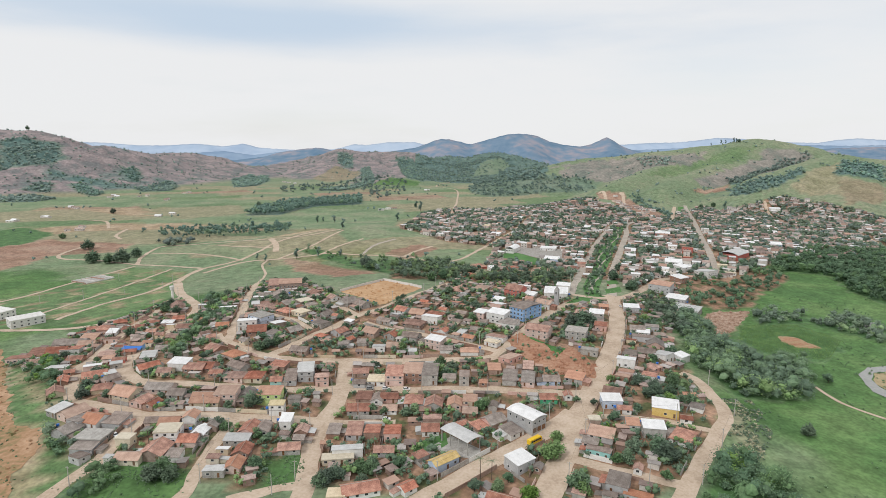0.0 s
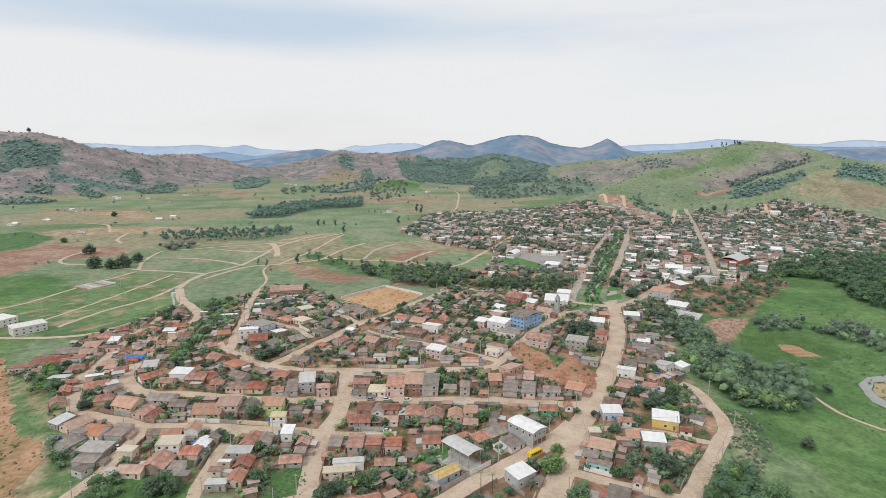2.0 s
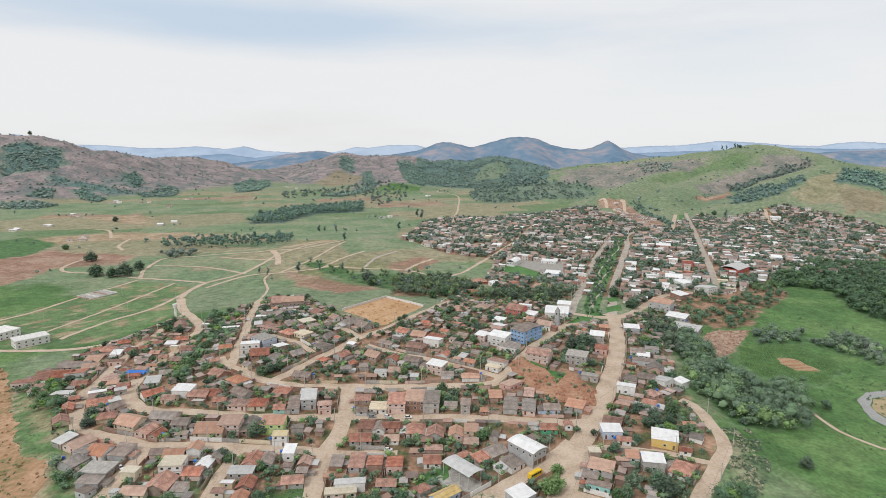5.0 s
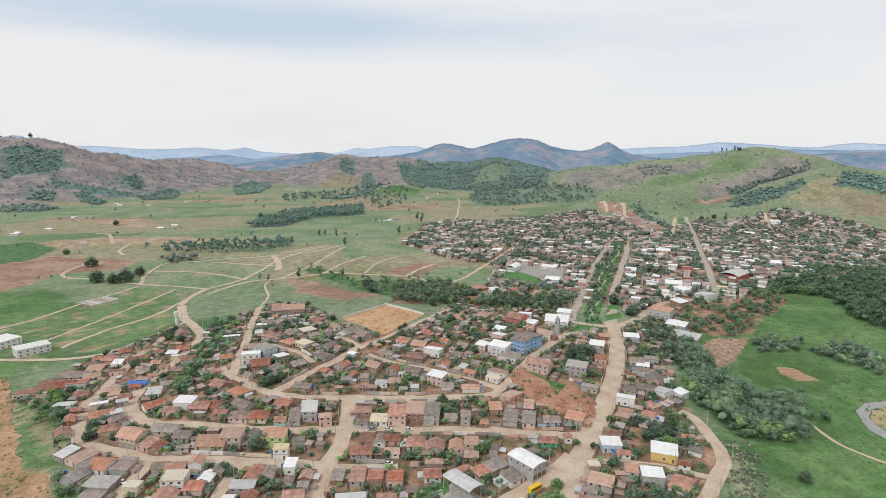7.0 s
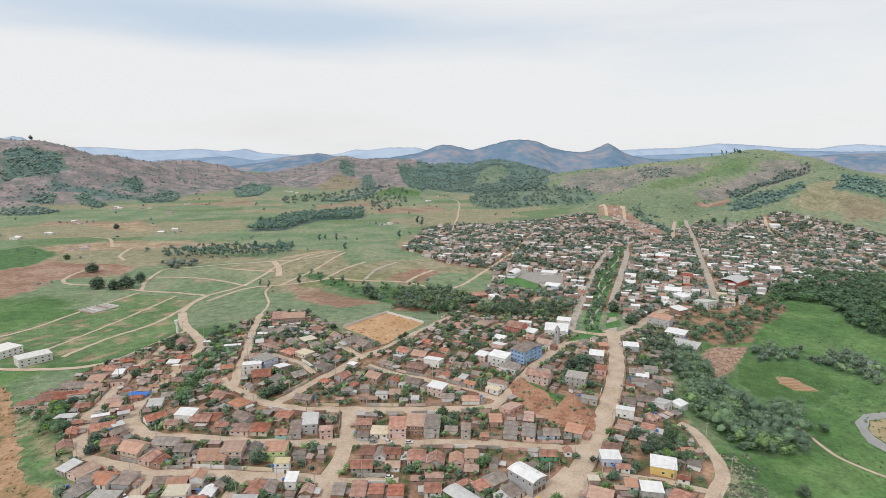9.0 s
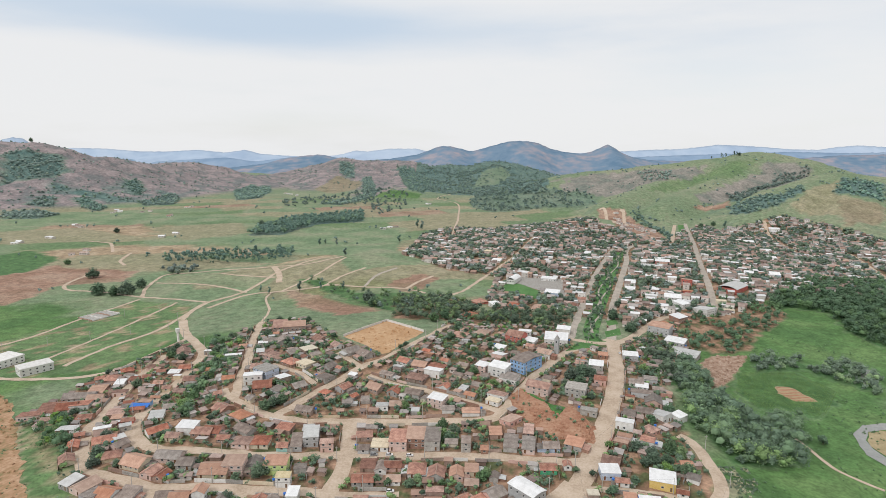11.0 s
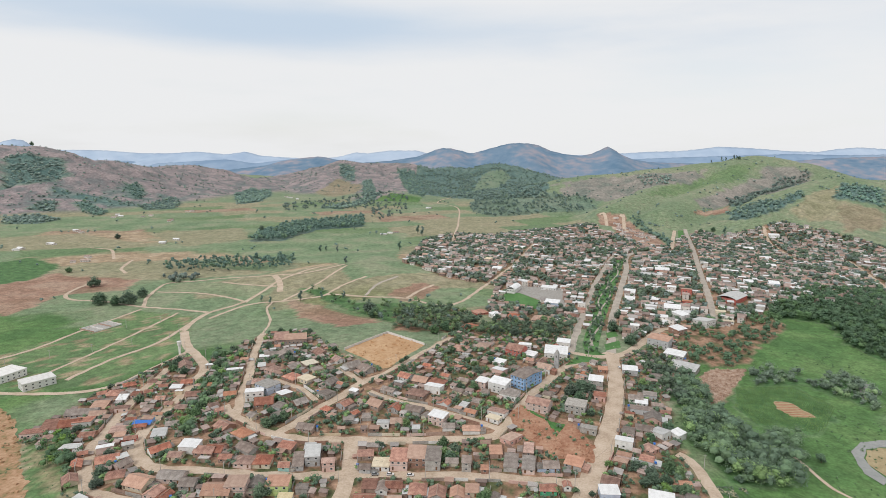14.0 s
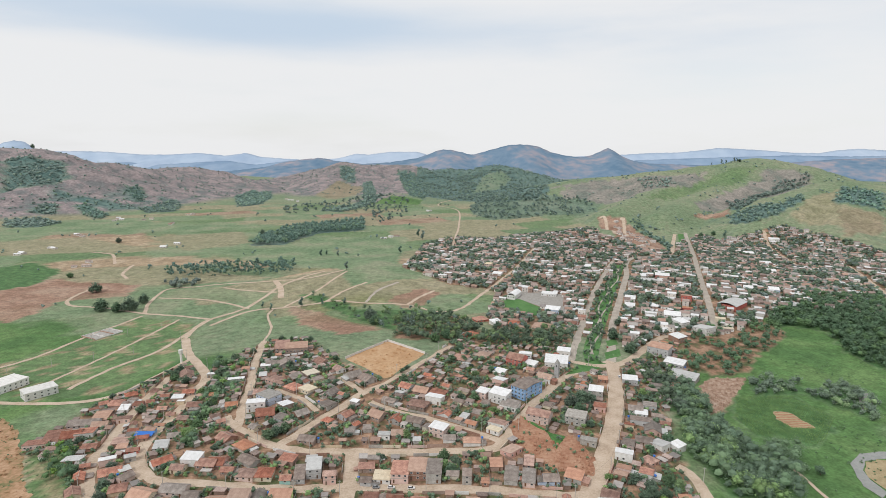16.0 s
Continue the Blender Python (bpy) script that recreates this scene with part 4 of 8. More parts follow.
drape("ploughed_strip", PLOUGHED, PLOUGH, "small ploughed strip of straw-coloured soil", 0.05, 4, 1.0)
drape("rubble_slope", BROWN_SLOPE, RUBBLE, "brown earth and rubble tipped down a slope", 0.05, 3, 1.6)


def chunks(name, zone, count, low, high, mat, label, seed):
    """Broken lumps scattered inside an outline."""
    rnd = random.Random(seed)
    xs, ys = [p[0] for p in zone], [p[1] for p in zone]
    v, f = [], []
    while len(f) < count * 6:
        x, y = rnd.uniform(min(xs), max(xs)), rnd.uniform(min(ys), max(ys))
        if not inside(zone, x, y):
            continue
        r, b, z = rnd.uniform(low, high), len(v), ground_z(x, y) + lift(x, y)
        for k in range(4):
            a = 1.57 * k + rnd.uniform(0, 0.8)
            v.append((x + r * math.cos(a), y + r * math.sin(a), z - 0.3))
        for k in range(4):
            a, q = 1.57 * k + rnd.uniform(0, 0.8), r * rnd.uniform(0.3, 0.8)
            v.append((x + q * math.cos(a), y + q * math.sin(a), z + r * rnd.uniform(0.4, 0.8)))
        f += [(b + 3, b + 2, b + 1, b), (b + 4, b + 5, b + 6, b + 7)] + [(b + k, b + (k + 1) % 4, b + 4 + (k + 1) % 4, b + 4 + k) for k in range(4)]
    return tagged(raw(name, v, f, mat), label, "rubble", kind="stuff")


chunks("debris", BROWN_SLOPE, 520, 0.5, 1.9, RUBBLE, "broken bricks and rubble tipped down the slope", 3)
chunks("soil_heaps", SAND_LOT, 70, 0.7, 2.0, ORANGE_SAND, "small heaps of orange soil on the sand lot", 4)
chunks("clods", RED_SLOPE, 170, 0.5, 1.8, RED_DIRT, "clods and terraces of red earth", 6)
chunks("stones", BARE_BANK, 260, 0.4, 1.6, BANK, "clods and stones on the bare bank", 5)


def mountains(name, crest, y, mat, label, depth, seed):
    """A far range: crest line with spurs that fall towards the valley and behind."""
    xs = np.arange(crest[0][0], crest[-1][0], 28.0)
    top = np.interp(xs, [c[0] for c in crest], [c[1] for c in crest])
    rows = 13
    v, f = [], []
    for k in range(rows + 3):
        u = k / rows
        for x, h in zip(xs, top):
            spur = 0.5 + 0.5 * wave(x, k * 30, 420, seed)
            if k <= rows:
                fall = u ** (0.8 + 0.6 * spur)
                z = -30 + (h + 30 + 3 * wave(x, 0, 70, seed + 1)) * fall
            else:
                z = h * (1 - 0.5 * (k - rows))
            v.append((x, y - depth * (1 - u) + 40 * (spur - 0.5) * (1 - u) * 2, z))
    m = len(xs)
    for k in range(rows + 2):
        for i in range(m - 1):
            a = k * m + i
            f.append((a, a + 1, a + m + 1, a + m))
    return tagged(raw(name, v, f, mat, smooth=True), label, "mountains", kind="structure")


# three blues, paler with distance: haze painted into each range's colour
HAZE_FAR = material("far_range_haze_blue", [(0.33, 0.42, 0.55), (0.39, 0.48, 0.60), (0.45, 0.53, 0.64)], 0.002, 1.0, 0, 5, spec=0.0)
HAZE_NEAR = material("wooded_range_haze_blue", [(0.12, 0.20, 0.29), (0.175, 0.25, 0.335), (0.34, 0.31, 0.34)], 0.003, 1.0, 0, 5, spec=0.0)
mountains("backdrop_far_range", FAR_CREST, 4780, HAZE_FAR, "mountain range far beyond the valley, painted pale blue with haze", 500, 1)
HAZE_MID = material("middle_range_haze_blue", [(0.21, 0.30, 0.42), (0.26, 0.35, 0.47), (0.32, 0.39, 0.49)], 0.002, 1.0, 0, 5, spec=0.0)
mountains("backdrop_middle_range", MID_CREST, 4560, HAZE_MID, "wooded hills in the distance, painted blue with haze", 520, 3)
mountains("backdrop_blue_range", BLUE_CREST, 4300, HAZE_NEAR, "wooded mountains with bare pinkish flanks, painted blue with haze", 620, 5)

# ---- houses ----
SEGMENTS = [(x0, y0, x1, y1, w) for _, w, pts in ROADS for (x0, y0), (x1, y1) in zip(pts, pts[1:])]
SEG = np.array(SEGMENTS)


def to_road(x, y):
    """Distance to the edge of the nearest road, and its direction."""
    dx, dy = SEG[:, 2] - SEG[:, 0], SEG[:, 3] - SEG[:, 1]
    u = np.clip(((x - SEG[:, 0]) * dx + (y - SEG[:, 1]) * dy) / (dx * dx + dy * dy + 1e-6), 0, 1)
    d = np.hypot(x - SEG[:, 0] - u * dx, y - SEG[:, 1] - u * dy) - SEG[:, 4] / 2
    k = int(np.argmin(d))
    return float(d[k]), math.degrees(math.atan2(dy[k], dx[k]))


ROOFS = {"T": (TILES, "old clay-tile", "T"), "N": (TILES_NEW, "orange clay-tile", "N"), "F": (FIBRE, "weathered grey fibre-cement", "F"), "M": (METAL_ROOF, "white sheet-metal", "M"),
         "G": (GREY_ROOF, "grey sheet-metal", "G"), "S": (CONCRETE, "flat concrete", "S"), "C": (WALLS["cream"], "flat cream-painted", "C"), "Y": (TILES_YELLOW, "straw-yellow", "Y")}
PAINT = {"w": "white", "c": "cream", "p": "pink", "b": "paleblue", "B": "blue", "a": "aqua", "l": "lime", "y": "yellow", "r": "red", "g": "grey", "k": "brick", "o": "concrete", "e": "green"}
PAINT_WORD = {"w": "white-plastered", "c": "cream-plastered", "p": "pink-plastered", "b": "pale blue", "B": "bright blue", "a": "aqua-painted", "l": "lime-green", "y": "yellow",
              "r": "red", "g": "grey-rendered", "k": "bare brick", "o": "raw concrete", "e": "green"}
HOUSES = []  # footprints: x, y, turn, width, depth
SHARED = {}


def window_mesh(w, h):
    """A frame as one ring, and the pane that sits in it."""
    key = ("window", w, h)
    if key not in SHARED:
        bm = bmesh.new()
        loops = [[bm.verts.new((sx * (w / 2 - k), yy, sz * (h / 2 - k))) for sx, sz in ((-1, -1), (1, -1), (1, 1), (-1, 1))] for k, yy in ((0, 0.02), (0, -0.07), (0.1, -0.07), (0.1, 0.02))]
        for q in range(3):
            for i in range(4):
                j = (i + 1) % 4
                bm.faces.new((loops[q][i], loops[q][j], loops[q + 1][j], loops[q + 1][i]))
        ring = bpy.data.meshes.new("window")
        bm.to_mesh(ring)
        bm.free()
        ring.materials.append(TRIM)
        bm = bmesh.new()
        box(bm, -w / 2 + 0.1, -0.03, -h / 2 + 0.1, w / 2 - 0.1, 0.02, h / 2 - 0.1)
        pane = bpy.data.meshes.new("pane")
        bm.to_mesh(pane)
        bm.free()
        pane.materials.append(GLASS)
        SHARED[key] = ring, pane
    return SHARED[key]


def add_window(e, w, h, m):
    ring, pane = window_mesh(w, h)
    o_ = new("window", ring)
    o_.parent, o_.matrix_basis = e, m
    p_ = new("pane", pane)
    p_.parent = o_
    return o_


def door_mesh(w, h):
    key = ("door", w, h)
    if key not in SHARED:
        bm = bmesh.new()
        box(bm, -w / 2, -0.06, 0, w / 2, 0.02, h)
        front = next(f for f in bm.faces if all(v.co.y < -0.05 for v in f.verts))
        bmesh.ops.inset_region(bm, faces=[front], thickness=0.1, depth=-0.03)
        me = bpy.data.meshes.new("door")
        bm.to_mesh(me)
        bm.free()
        me.materials.append(WOOD)
        SHARED[key] = me
    return SHARED[key]


def roof_faces(bm, polys, thick):
    """Closed slabs from upper outlines; slope map: along the ridge, down the slope."""
    uv = bm.loops.layers.uv.verify()
    for poly in polys:
        a = [bm.verts.new(p) for p in poly]
        b = [bm.verts.new((p[0], p[1], p[2] - thick)) for p in poly]
        n = len(poly)
        top = bm.faces.new(a)
        bm.faces.new(b[::-1])
        for i in range(n):
            bm.faces.new((a[i], b[i], b[(i + 1) % n], a[(i + 1) % n]))
        top.normal_update()
        if top.normal.z < 0:
            bmesh.ops.reverse_faces(bm, faces=[top])
        along = Vector((0, 0, 1)).cross(top.normal)
        along = along.normalized() if along.length > 0.05 else Vector((1, 0, 0))
        for lp in top.loops:
            lp[uv].uv = (lp.vert.co.dot(along), lp.vert.co.z)


def limb_bar(bm, a, b, r):
    """A low half-round bar from a to b."""
    a, b = Vector(a), Vector(b)
    side = (b - a).cross(Vector((0, 0, 1))).normalized() * r
    up = Vector((0, 0, r * 0.7))
    ends = [[bm.verts.new(p + q) for q in (-side, -side * 0.6 + up, side * 0.6 + up, side)] for p in (a, b)]
    for i in range(3):
        bm.faces.new((ends[0][i], ends[0][i + 1], ends[1][i + 1], ends[1][i]))
    bm.faces.new(ends[0][::-1])
    bm.faces.new(ends[1])
    bm.faces.new((ends[0][0], ends[1][0], ends[1][3], ends[0][3]))


def house(x, y, turn, w, d, storeys, roof, wall, name="house", label="", openings=True, annex=True):
    rnd = random.Random(int(x * 71 + y * 131))
    a = radians(turn)
    ca, sa = math.cos(a), math.sin(a)
    if storeys < 1.5 and y < 560 and roof[0] in "TNFG":
        w, d = w * 0.88, d * 0.86
    if y > 600 and w * d > 200:
        w, d = w * 0.75, d * 0.75
    for _ in range(9):  # no corner stands in a street
        if min(to_road(x + ca * u * w / 2 - sa * v * d / 2, y + sa * u * w / 2 + ca * v * d / 2)[0] for u in (-1, 0, 1) for v in (-1, 0, 1)) > 0.3:
            break
        w, d = w * 0.94, d * 0.94
    zs = [ground_z(x + ca * u - sa * v, y + sa * u + ca * v) for u in (-w / 2, w / 2) for v in (-d / 2, d / 2)]
    zb = ground_z(x, y)
    low = min(zs) - 0.3 - zb
    h = 2.75 * storeys + rnd.uniform(-0.2, 0.15) - (0.3 if storeys < 1.2 else 0)
    mat, word, code = ROOFS[roof[0]]
    if wall == "k" and rnd.random() > 0.45:
        wall = rnd.choice("copwcgp")
    form = roof[1]
    e = new(name)
    e.matrix_world = pose(x, y, zb, 0, 0, turn)
    tagged(e, label or f"{'single-storey' if storeys < 1.5 else 'two-storey' if storeys < 2.5 else 'three-storey'} {PAINT_WORD[wall]} {name} with {word} roof", name.replace("_", " "), "houses of the town" if name == "house" else "outbuildings in the yards")
    HOUSES.append((x, y, turn, w, d))
    bm = bmesh.new()
    o = 0.45 if form in "gh" else 0.3
    long_x = w >= d * 0.95
    if form == "g":
        rise = 0.24 * (d if long_x else w)
        if long_x:
            prof = [(-d / 2, low), (d / 2, low), (d / 2, h), (0, h + rise), (-d / 2, h)]
            ends = [[bm.verts.new((s * w / 2, v, z)) for v, z in prof] for s in (-1, 1)]
        else:
            prof = [(-w / 2, low), (w / 2, low), (w / 2, h), (0, h + rise), (-w / 2, h)]
            ends = [[bm.verts.new((u, s * d / 2, z)) for u, z in prof] for s in (-1, 1)]
        for en in ends:
            bm.faces.new(en)
        for i in (0, 1, 4):
            j = (i + 1) % 5
            bm.faces.new((ends[0][i], ends[0][j], ends[1][j], ends[1][i]))
    elif form == "m":
        rise = 0.12 * d
        lo, hi = (h, h + rise) if rnd.random() < 0.7 else (h + rise, h)
        vs = [bm.verts.new(c) for c in ((-w / 2, -d / 2, low), (w / 2, -d / 2, low), (w / 2, d / 2, low), (-w / 2, d / 2, low), (-w / 2, -d / 2, lo), (w / 2, -d / 2, lo), (w / 2, d / 2, hi), (-w / 2, d / 2, hi))]
        for q in ((0, 1, 5, 4), (1, 2, 6, 5), (2, 3, 7, 6), (3, 0, 4, 7)):
            bm.faces.new([vs[i] for i in q])
    else:
        box(bm, -w / 2, -d / 2, low, w / 2, d / 2, h)
    part("wall", bm, WALLS[PAINT[wall]], e)
    if storeys >= 2:
        bm = bmesh.new()
        box(bm, -w / 2 - 0.08, -d / 2 - 0.08, 2.75, w / 2 + 0.08, d / 2 + 0.08, 2.95)
        part("floor_band", bm, CONCRETE, e)
    if annex and roof[0] in "TNF" and storeys < 1.5 and rnd.random() < 0.7:  # a lower lean-to against one side
        side = rnd.choice((-1, 1))
        aw, ad, ah = rnd.uniform(2.6, 4.2), d * rnd.uniform(0.45, 0.8), h - rnd.uniform(0.35, 0.7)
        v0 = rnd.uniform(-0.5, 0.5) * (d - ad)
        xa, xb = (w / 2, w / 2 + aw) if side > 0 else (-w / 2 - aw, -w / 2)
        bm = bmesh.new()
        box(bm, xa, v0 - ad / 2, low - 0.3, xb, v0 + ad / 2, ah - 0.5)
        part("annex_wall", bm, WALLS[rnd.choice(("brick", "concrete", PAINT[wall]))], e)
        bm = bmesh.new()
        zi, zo = ah, ah - 0.45
        z0_, z1_ = (zi, zo) if side > 0 else (zo, zi)
        roof_faces(bm, [[(xa - (0 if side > 0 else 0.3), v0 - ad / 2 - 0.3, z0_), (xb + (0.3 if side > 0 else 0), v0 - ad / 2 - 0.3, z1_), (xb + (0.3 if side > 0 else 0), v0 + ad / 2 + 0.3, z1_), (xa - (0 if side > 0 else 0.3), v0 + ad / 2 + 0.3, z0_)]], 0.1)
        part("annex_roof", bm, rnd.choice((FIBRE, FIBRE, TILES, GREY_ROOF)), e)
    bm = bmesh.new()
    t = 0.14
    sag = rnd.uniform(-0.05, 0.05)
    if form == "g":
        if long_x:
            r, s = w / 2 + o, d / 2 + o
            zr, ze = h + rise + t, h - o * 2 * rise / d + t
            roof_faces(bm, [[(-r, -s, ze), (r, -s, ze + sag), (r, 0, zr), (-r, 0, zr)], [(-r, 0, zr), (r, 0, zr), (r, s, ze), (-r, s, ze - sag)]], t)
        else:
            r, s = d / 2 + o, w / 2 + o
            zr, ze = h + rise + t, h - o * 2 * rise / w + t
            roof_faces(bm, [[(-s, -r, ze), (0, -r, zr), (0, r, zr), (-s, r, ze + sag)], [(0, -r, zr), (s, -r, ze), (s, r, ze - sag), (0, r, zr)]], t)
    elif form == "h":
        r, s = w / 2 + o, d / 2 + o
        k = min(r, s)
        zr, ze = h + 0.42 * k, h - 0.05
        p1, p2 = ((-(r - k), 0, zr), (r - k, 0, zr)) if r >= s else ((0, -(s - k), zr), (0, s - k, zr))
        A, B, C, D = (-r, -s, ze), (r, -s, ze), (r, s, ze), (-r, s, ze)
        tiny = 0.01
        if r >= s:
            roof_faces(bm, [[A, B, p2, p1] if r - s > tiny else [A, B, p1], [B, C, p2], [C, D, p1, p2] if r - s > tiny else [C, D, p1], [D, A, p1]], t)
        else:
            roof_faces(bm, [[A, B, p1], [B, C, p2, p1], [C, D, p2], [D, A, p1, p2]], t)
    elif form == "m":
        g = (hi - lo) / d
        r, s = w / 2 + o, d / 2 + o
        roof_faces(bm, [[(-r, -s, lo - g * o + t), (r, -s, lo - g * o + t + sag), (r, s, hi + g * o + t), (-r, s, hi + g * o + t)]], t)
    else:
        box(bm, -w / 2 - 0.25, -d / 2 - 0.25, h, w / 2 + 0.25, d / 2 + 0.25, h + 0.5)
        top = next(f for f in bm.faces if all(v.co.z > h + 0.4 for v in f.verts))
        bmesh.ops.inset_region(bm, faces=[top], thickness=0.22, depth=-0.34)
    part("roof", bm, mat, e)
    if form == "g" and roof[0] in "TNY":
        bm = bmesh.new()
        if long_x:
            limb_bar(bm, (-r, 0, zr + 0.01), (r, 0, zr + 0.01 + sag * 0.3), 0.16)
        else:
            limb_bar(bm, (0, -r, zr + 0.01), (0, r, zr + 0.01 + sag * 0.3), 0.16)
        part("ridge_cap", bm, MORTAR, e)
    if openings:
        for k in range(max(1, int(storeys + 0.2))):
            zc = 1.6 + 2.85 * k
            if zc + 0.7 > h:
                break
            n = max(1, int(w / 3.2))
            door_at = rnd.randrange(n) if k == 0 and n > 1 else -1
            for i in range(n):
                u = -w / 2 + (i + 0.5) * w / n
                if i == door_at:
                    o_ = new("door", door_mesh(0.95, 2.05))
                    o_.parent, o_.matrix_basis = e, pose(u, -d / 2, 0)
                elif rnd.random() < 0.85:
                    add_window(e, 1.4, 1.2, pose(u, -d / 2, zc))
            sides = [1, -1] if abs(x) < 40 else ([-1] if x > 0 else [1])
            for s in sides:
                if d > 4.5:
                    add_window(e, 1.2, 1.1, pose(s * w / 2, rnd.uniform(-d / 4, d / 4), zc, 0, 0, 90 * s))
    return e

# ---- houses one by one: place, turn, width, depth, storeys, roof, wall ----
house(-207.2, 298.4, 26, 10.7, 18.0, 1, 'Tg', 'k')
house(-200.8, 282.8, 35, 13.7, 18.0, 1, 'Tg', 'k')
house(-177.7, 285.3, 21, 10.0, 9.5, 1, 'Th', 'c')
house(-179.2, 295.8, -32, 10.2, 11.7, 1, 'Fg', 'p')
house(-160.9, 278.8, -18, 14.7, 13.2, 1, 'Ng', 'c')
house(-146.0, 283.9, -5, 15.9, 10.2, 1, 'Fg', 'k')
house(-134.6, 278.2, -2, 9.3, 9.6, 1, 'Fg', 'o')
house(-149.2, 270.1, -16, 9.3, 10.9, 1, 'Tg', 'k')
house(-142.3, 267.5, -16, 9.1, 11.9, 1, 'Tg', 'k')
house(-185.1, 262.4, -26, 8.3, 10.1, 1, 'Gm', 'o')
house(-176.2, 259.2, -26, 10.7, 12.5, 1, 'Ng', 'p')
house(-169.8, 245.6, -18, 10.2, 12.7, 1, 'Fg', 'g')
house(-168.2, 252.6, -18, 7.9, 11.8, 1, 'Fm', 'g')
house(-161.7, 253.0, -16, 10.9, 11.6, 1, 'Ng', 'w')
house(-151.8, 252.7, -8, 10.1, 11.2, 1, 'Fm', 'g')
house(-155.1, 239.4, -3, 12.8, 9.4, 1, 'Sf', 'o')
house(-154.3, 231.9, -3, 11.4, 7.8, 1, 'Fm', 'g')
house(-152.5, 224.9, -22, 8.4, 7.5, 1, 'Fm', 'g')
house(-138.9, 236.1, -3, 11.8, 8.8, 1.5, 'Cf', 'k')
house(-131.4, 225.5, -3, 11.9, 8.0, 1, 'Ng', 'k')
house(-123.2, 230.8, -3, 11.9, 13.1, 1, 'Tg', 'k')
house(-139.8, 224.4, -3, 7.1, 5.0, 1, 'Gm', 'w')
house(-134.6, 252.8, 5, 11.6, 10.7, 1, 'Fg', 'p')
house(-126.5, 252.3, 5, 10.3, 9.3, 1, 'Ng', 'k')
house(-117.8, 254.6, 1, 10.8, 11.5, 1.6, 'Ng', 'w')
house(-106.4, 252.1, -5, 8.4, 9.8, 1, 'Fg', 'k')
house(-122.3, 241.3, 5, 10.0, 8.7, 2, 'Cf', 'w')
house(-112.5, 240.0, -0, 9.3, 9.3, 1, 'Tg', 'p')
house(-110.0, 246.1, -5, 6.1, 7.4, 1, 'Mg', 'w')
house(-117.7, 274.0, 1, 16.2, 14.1, 1, 'Ng', 'c')
house(-93.2, 219.2, 4, 11.6, 7.7, 1, 'Gm', 'o')
house(-96.7, 227.0, -0, 10.4, 6.4, 1, 'Tm', 'k')
house(-95.0, 233.3, -0, 8.9, 5.0, 1, 'Mm', 'c')
house(-108.6, 275.9, 1, 10.7, 9.0, 2, 'Nm', 'p')
house(-100.3, 280.8, 2, 9.0, 10.2, 1, 'Fg', 'o')
house(-87.6, 278.6, 2, 11.8, 8.7, 2, 'Nm', 'l')
house(-81.0, 267.4, 2, 12.5, 8.0, 2, 'Ym', 'w')
house(-73.6, 257.1, 1, 9.3, 12.6, 1.5, 'Mm', 'w')
house(-88.9, 250.3, -5, 8.8, 11.4, 1, 'Tg', 'k')
house(-83.1, 251.0, 2, 7.6, 10.2, 1, 'Fg', 'k')
house(-91.6, 241.5, -0, 13.4, 6.9, 1, 'Gm', 'o')
house(-86.5, 233.7, -0, 7.8, 9.3, 1, 'Tg', 'k')
house(-86.6, 223.5, -0, 7.6, 9.6, 1, 'Ng', 'k')
house(-64.8, 251.5, -1, 9.7, 10.9, 1, 'Tg', 'k')
house(-64.5, 244.8, -1, 6.3, 6.6, 1, 'Fg', 'o')
house(-67.1, 237.2, 8, 11.9, 9.1, 1, 'Tg', 'k')
house(-112.6, 299.3, -2, 11.4, 10.2, 1, 'Th', 'p')
house(-102.9, 300.8, 2, 11.4, 11.5, 1, 'Th', 'c')
house(-89.7, 297.8, 2, 9.3, 9.6, 1, 'Tg', 'a')
house(-82.9, 302.4, 8, 6.9, 15.3, 1, 'Fm', 'g')
house(-75.7, 306.8, 8, 8.2, 11.4, 2, 'Gm', 'g')
house(-65.5, 299.8, 8, 12.3, 9.5, 2, 'Th', 'p')
house(-44.8, 299.7, -2, 12.2, 11.7, 1, 'Fg', 'g')
house(-46.2, 312.0, 5, 12.6, 8.4, 1, 'Tm', 'k')
house(-36.0, 303.8, -2, 10.4, 10.5, 1, 'Cf', 'w')
house(-25.7, 305.2, -2, 9.8, 12.1, 2, 'Tm', 'p')
house(-15.4, 307.3, -2, 11.1, 12.2, 2, 'Nm', 'k')
house(-6.2, 305.2, -4, 8.5, 13.4, 2, 'Fm', 'o')
house(12.4, 299.5, -4, 9.0, 11.7, 2, 'Fm', 'o')
house(22.5, 296.6, -4, 7.8, 10.2, 1, 'Nh', 'k')
house(29.8, 311.3, -1, 8.1, 9.8, 1, 'Nm', 'k')
house(37.6, 300.9, -10, 8.5, 14.5, 1, 'Fm', 'o')
house(47.2, 298.6, -10, 7.9, 14.4, 1, 'Fm', 'p')
house(49.3, 313.2, -10, 6.3, 11.5, 1, 'Tm', 'k')
house(59.4, 297.8, -2, 9.7, 9.3, 1, 'Fg', 'b')
house(73.2, 300.6, -26, 11.7, 10.9, 1, 'Nm', 'o')
house(-41.5, 272.8, 1, 12.4, 9.9, 1, 'Tg', 'k')
house(-40.2, 284.2, -2, 8.7, 9.4, 1, 'Tm', 'k')
house(-33.3, 282.7, -2, 6.9, 9.3, 1, 'Fg', 'w')
house(-27.0, 284.6, -2, 9.9, 8.2, 1, 'Tg', 'k')
house(-25.9, 272.9, 1, 7.9, 7.6, 1, 'Ng', 'w')
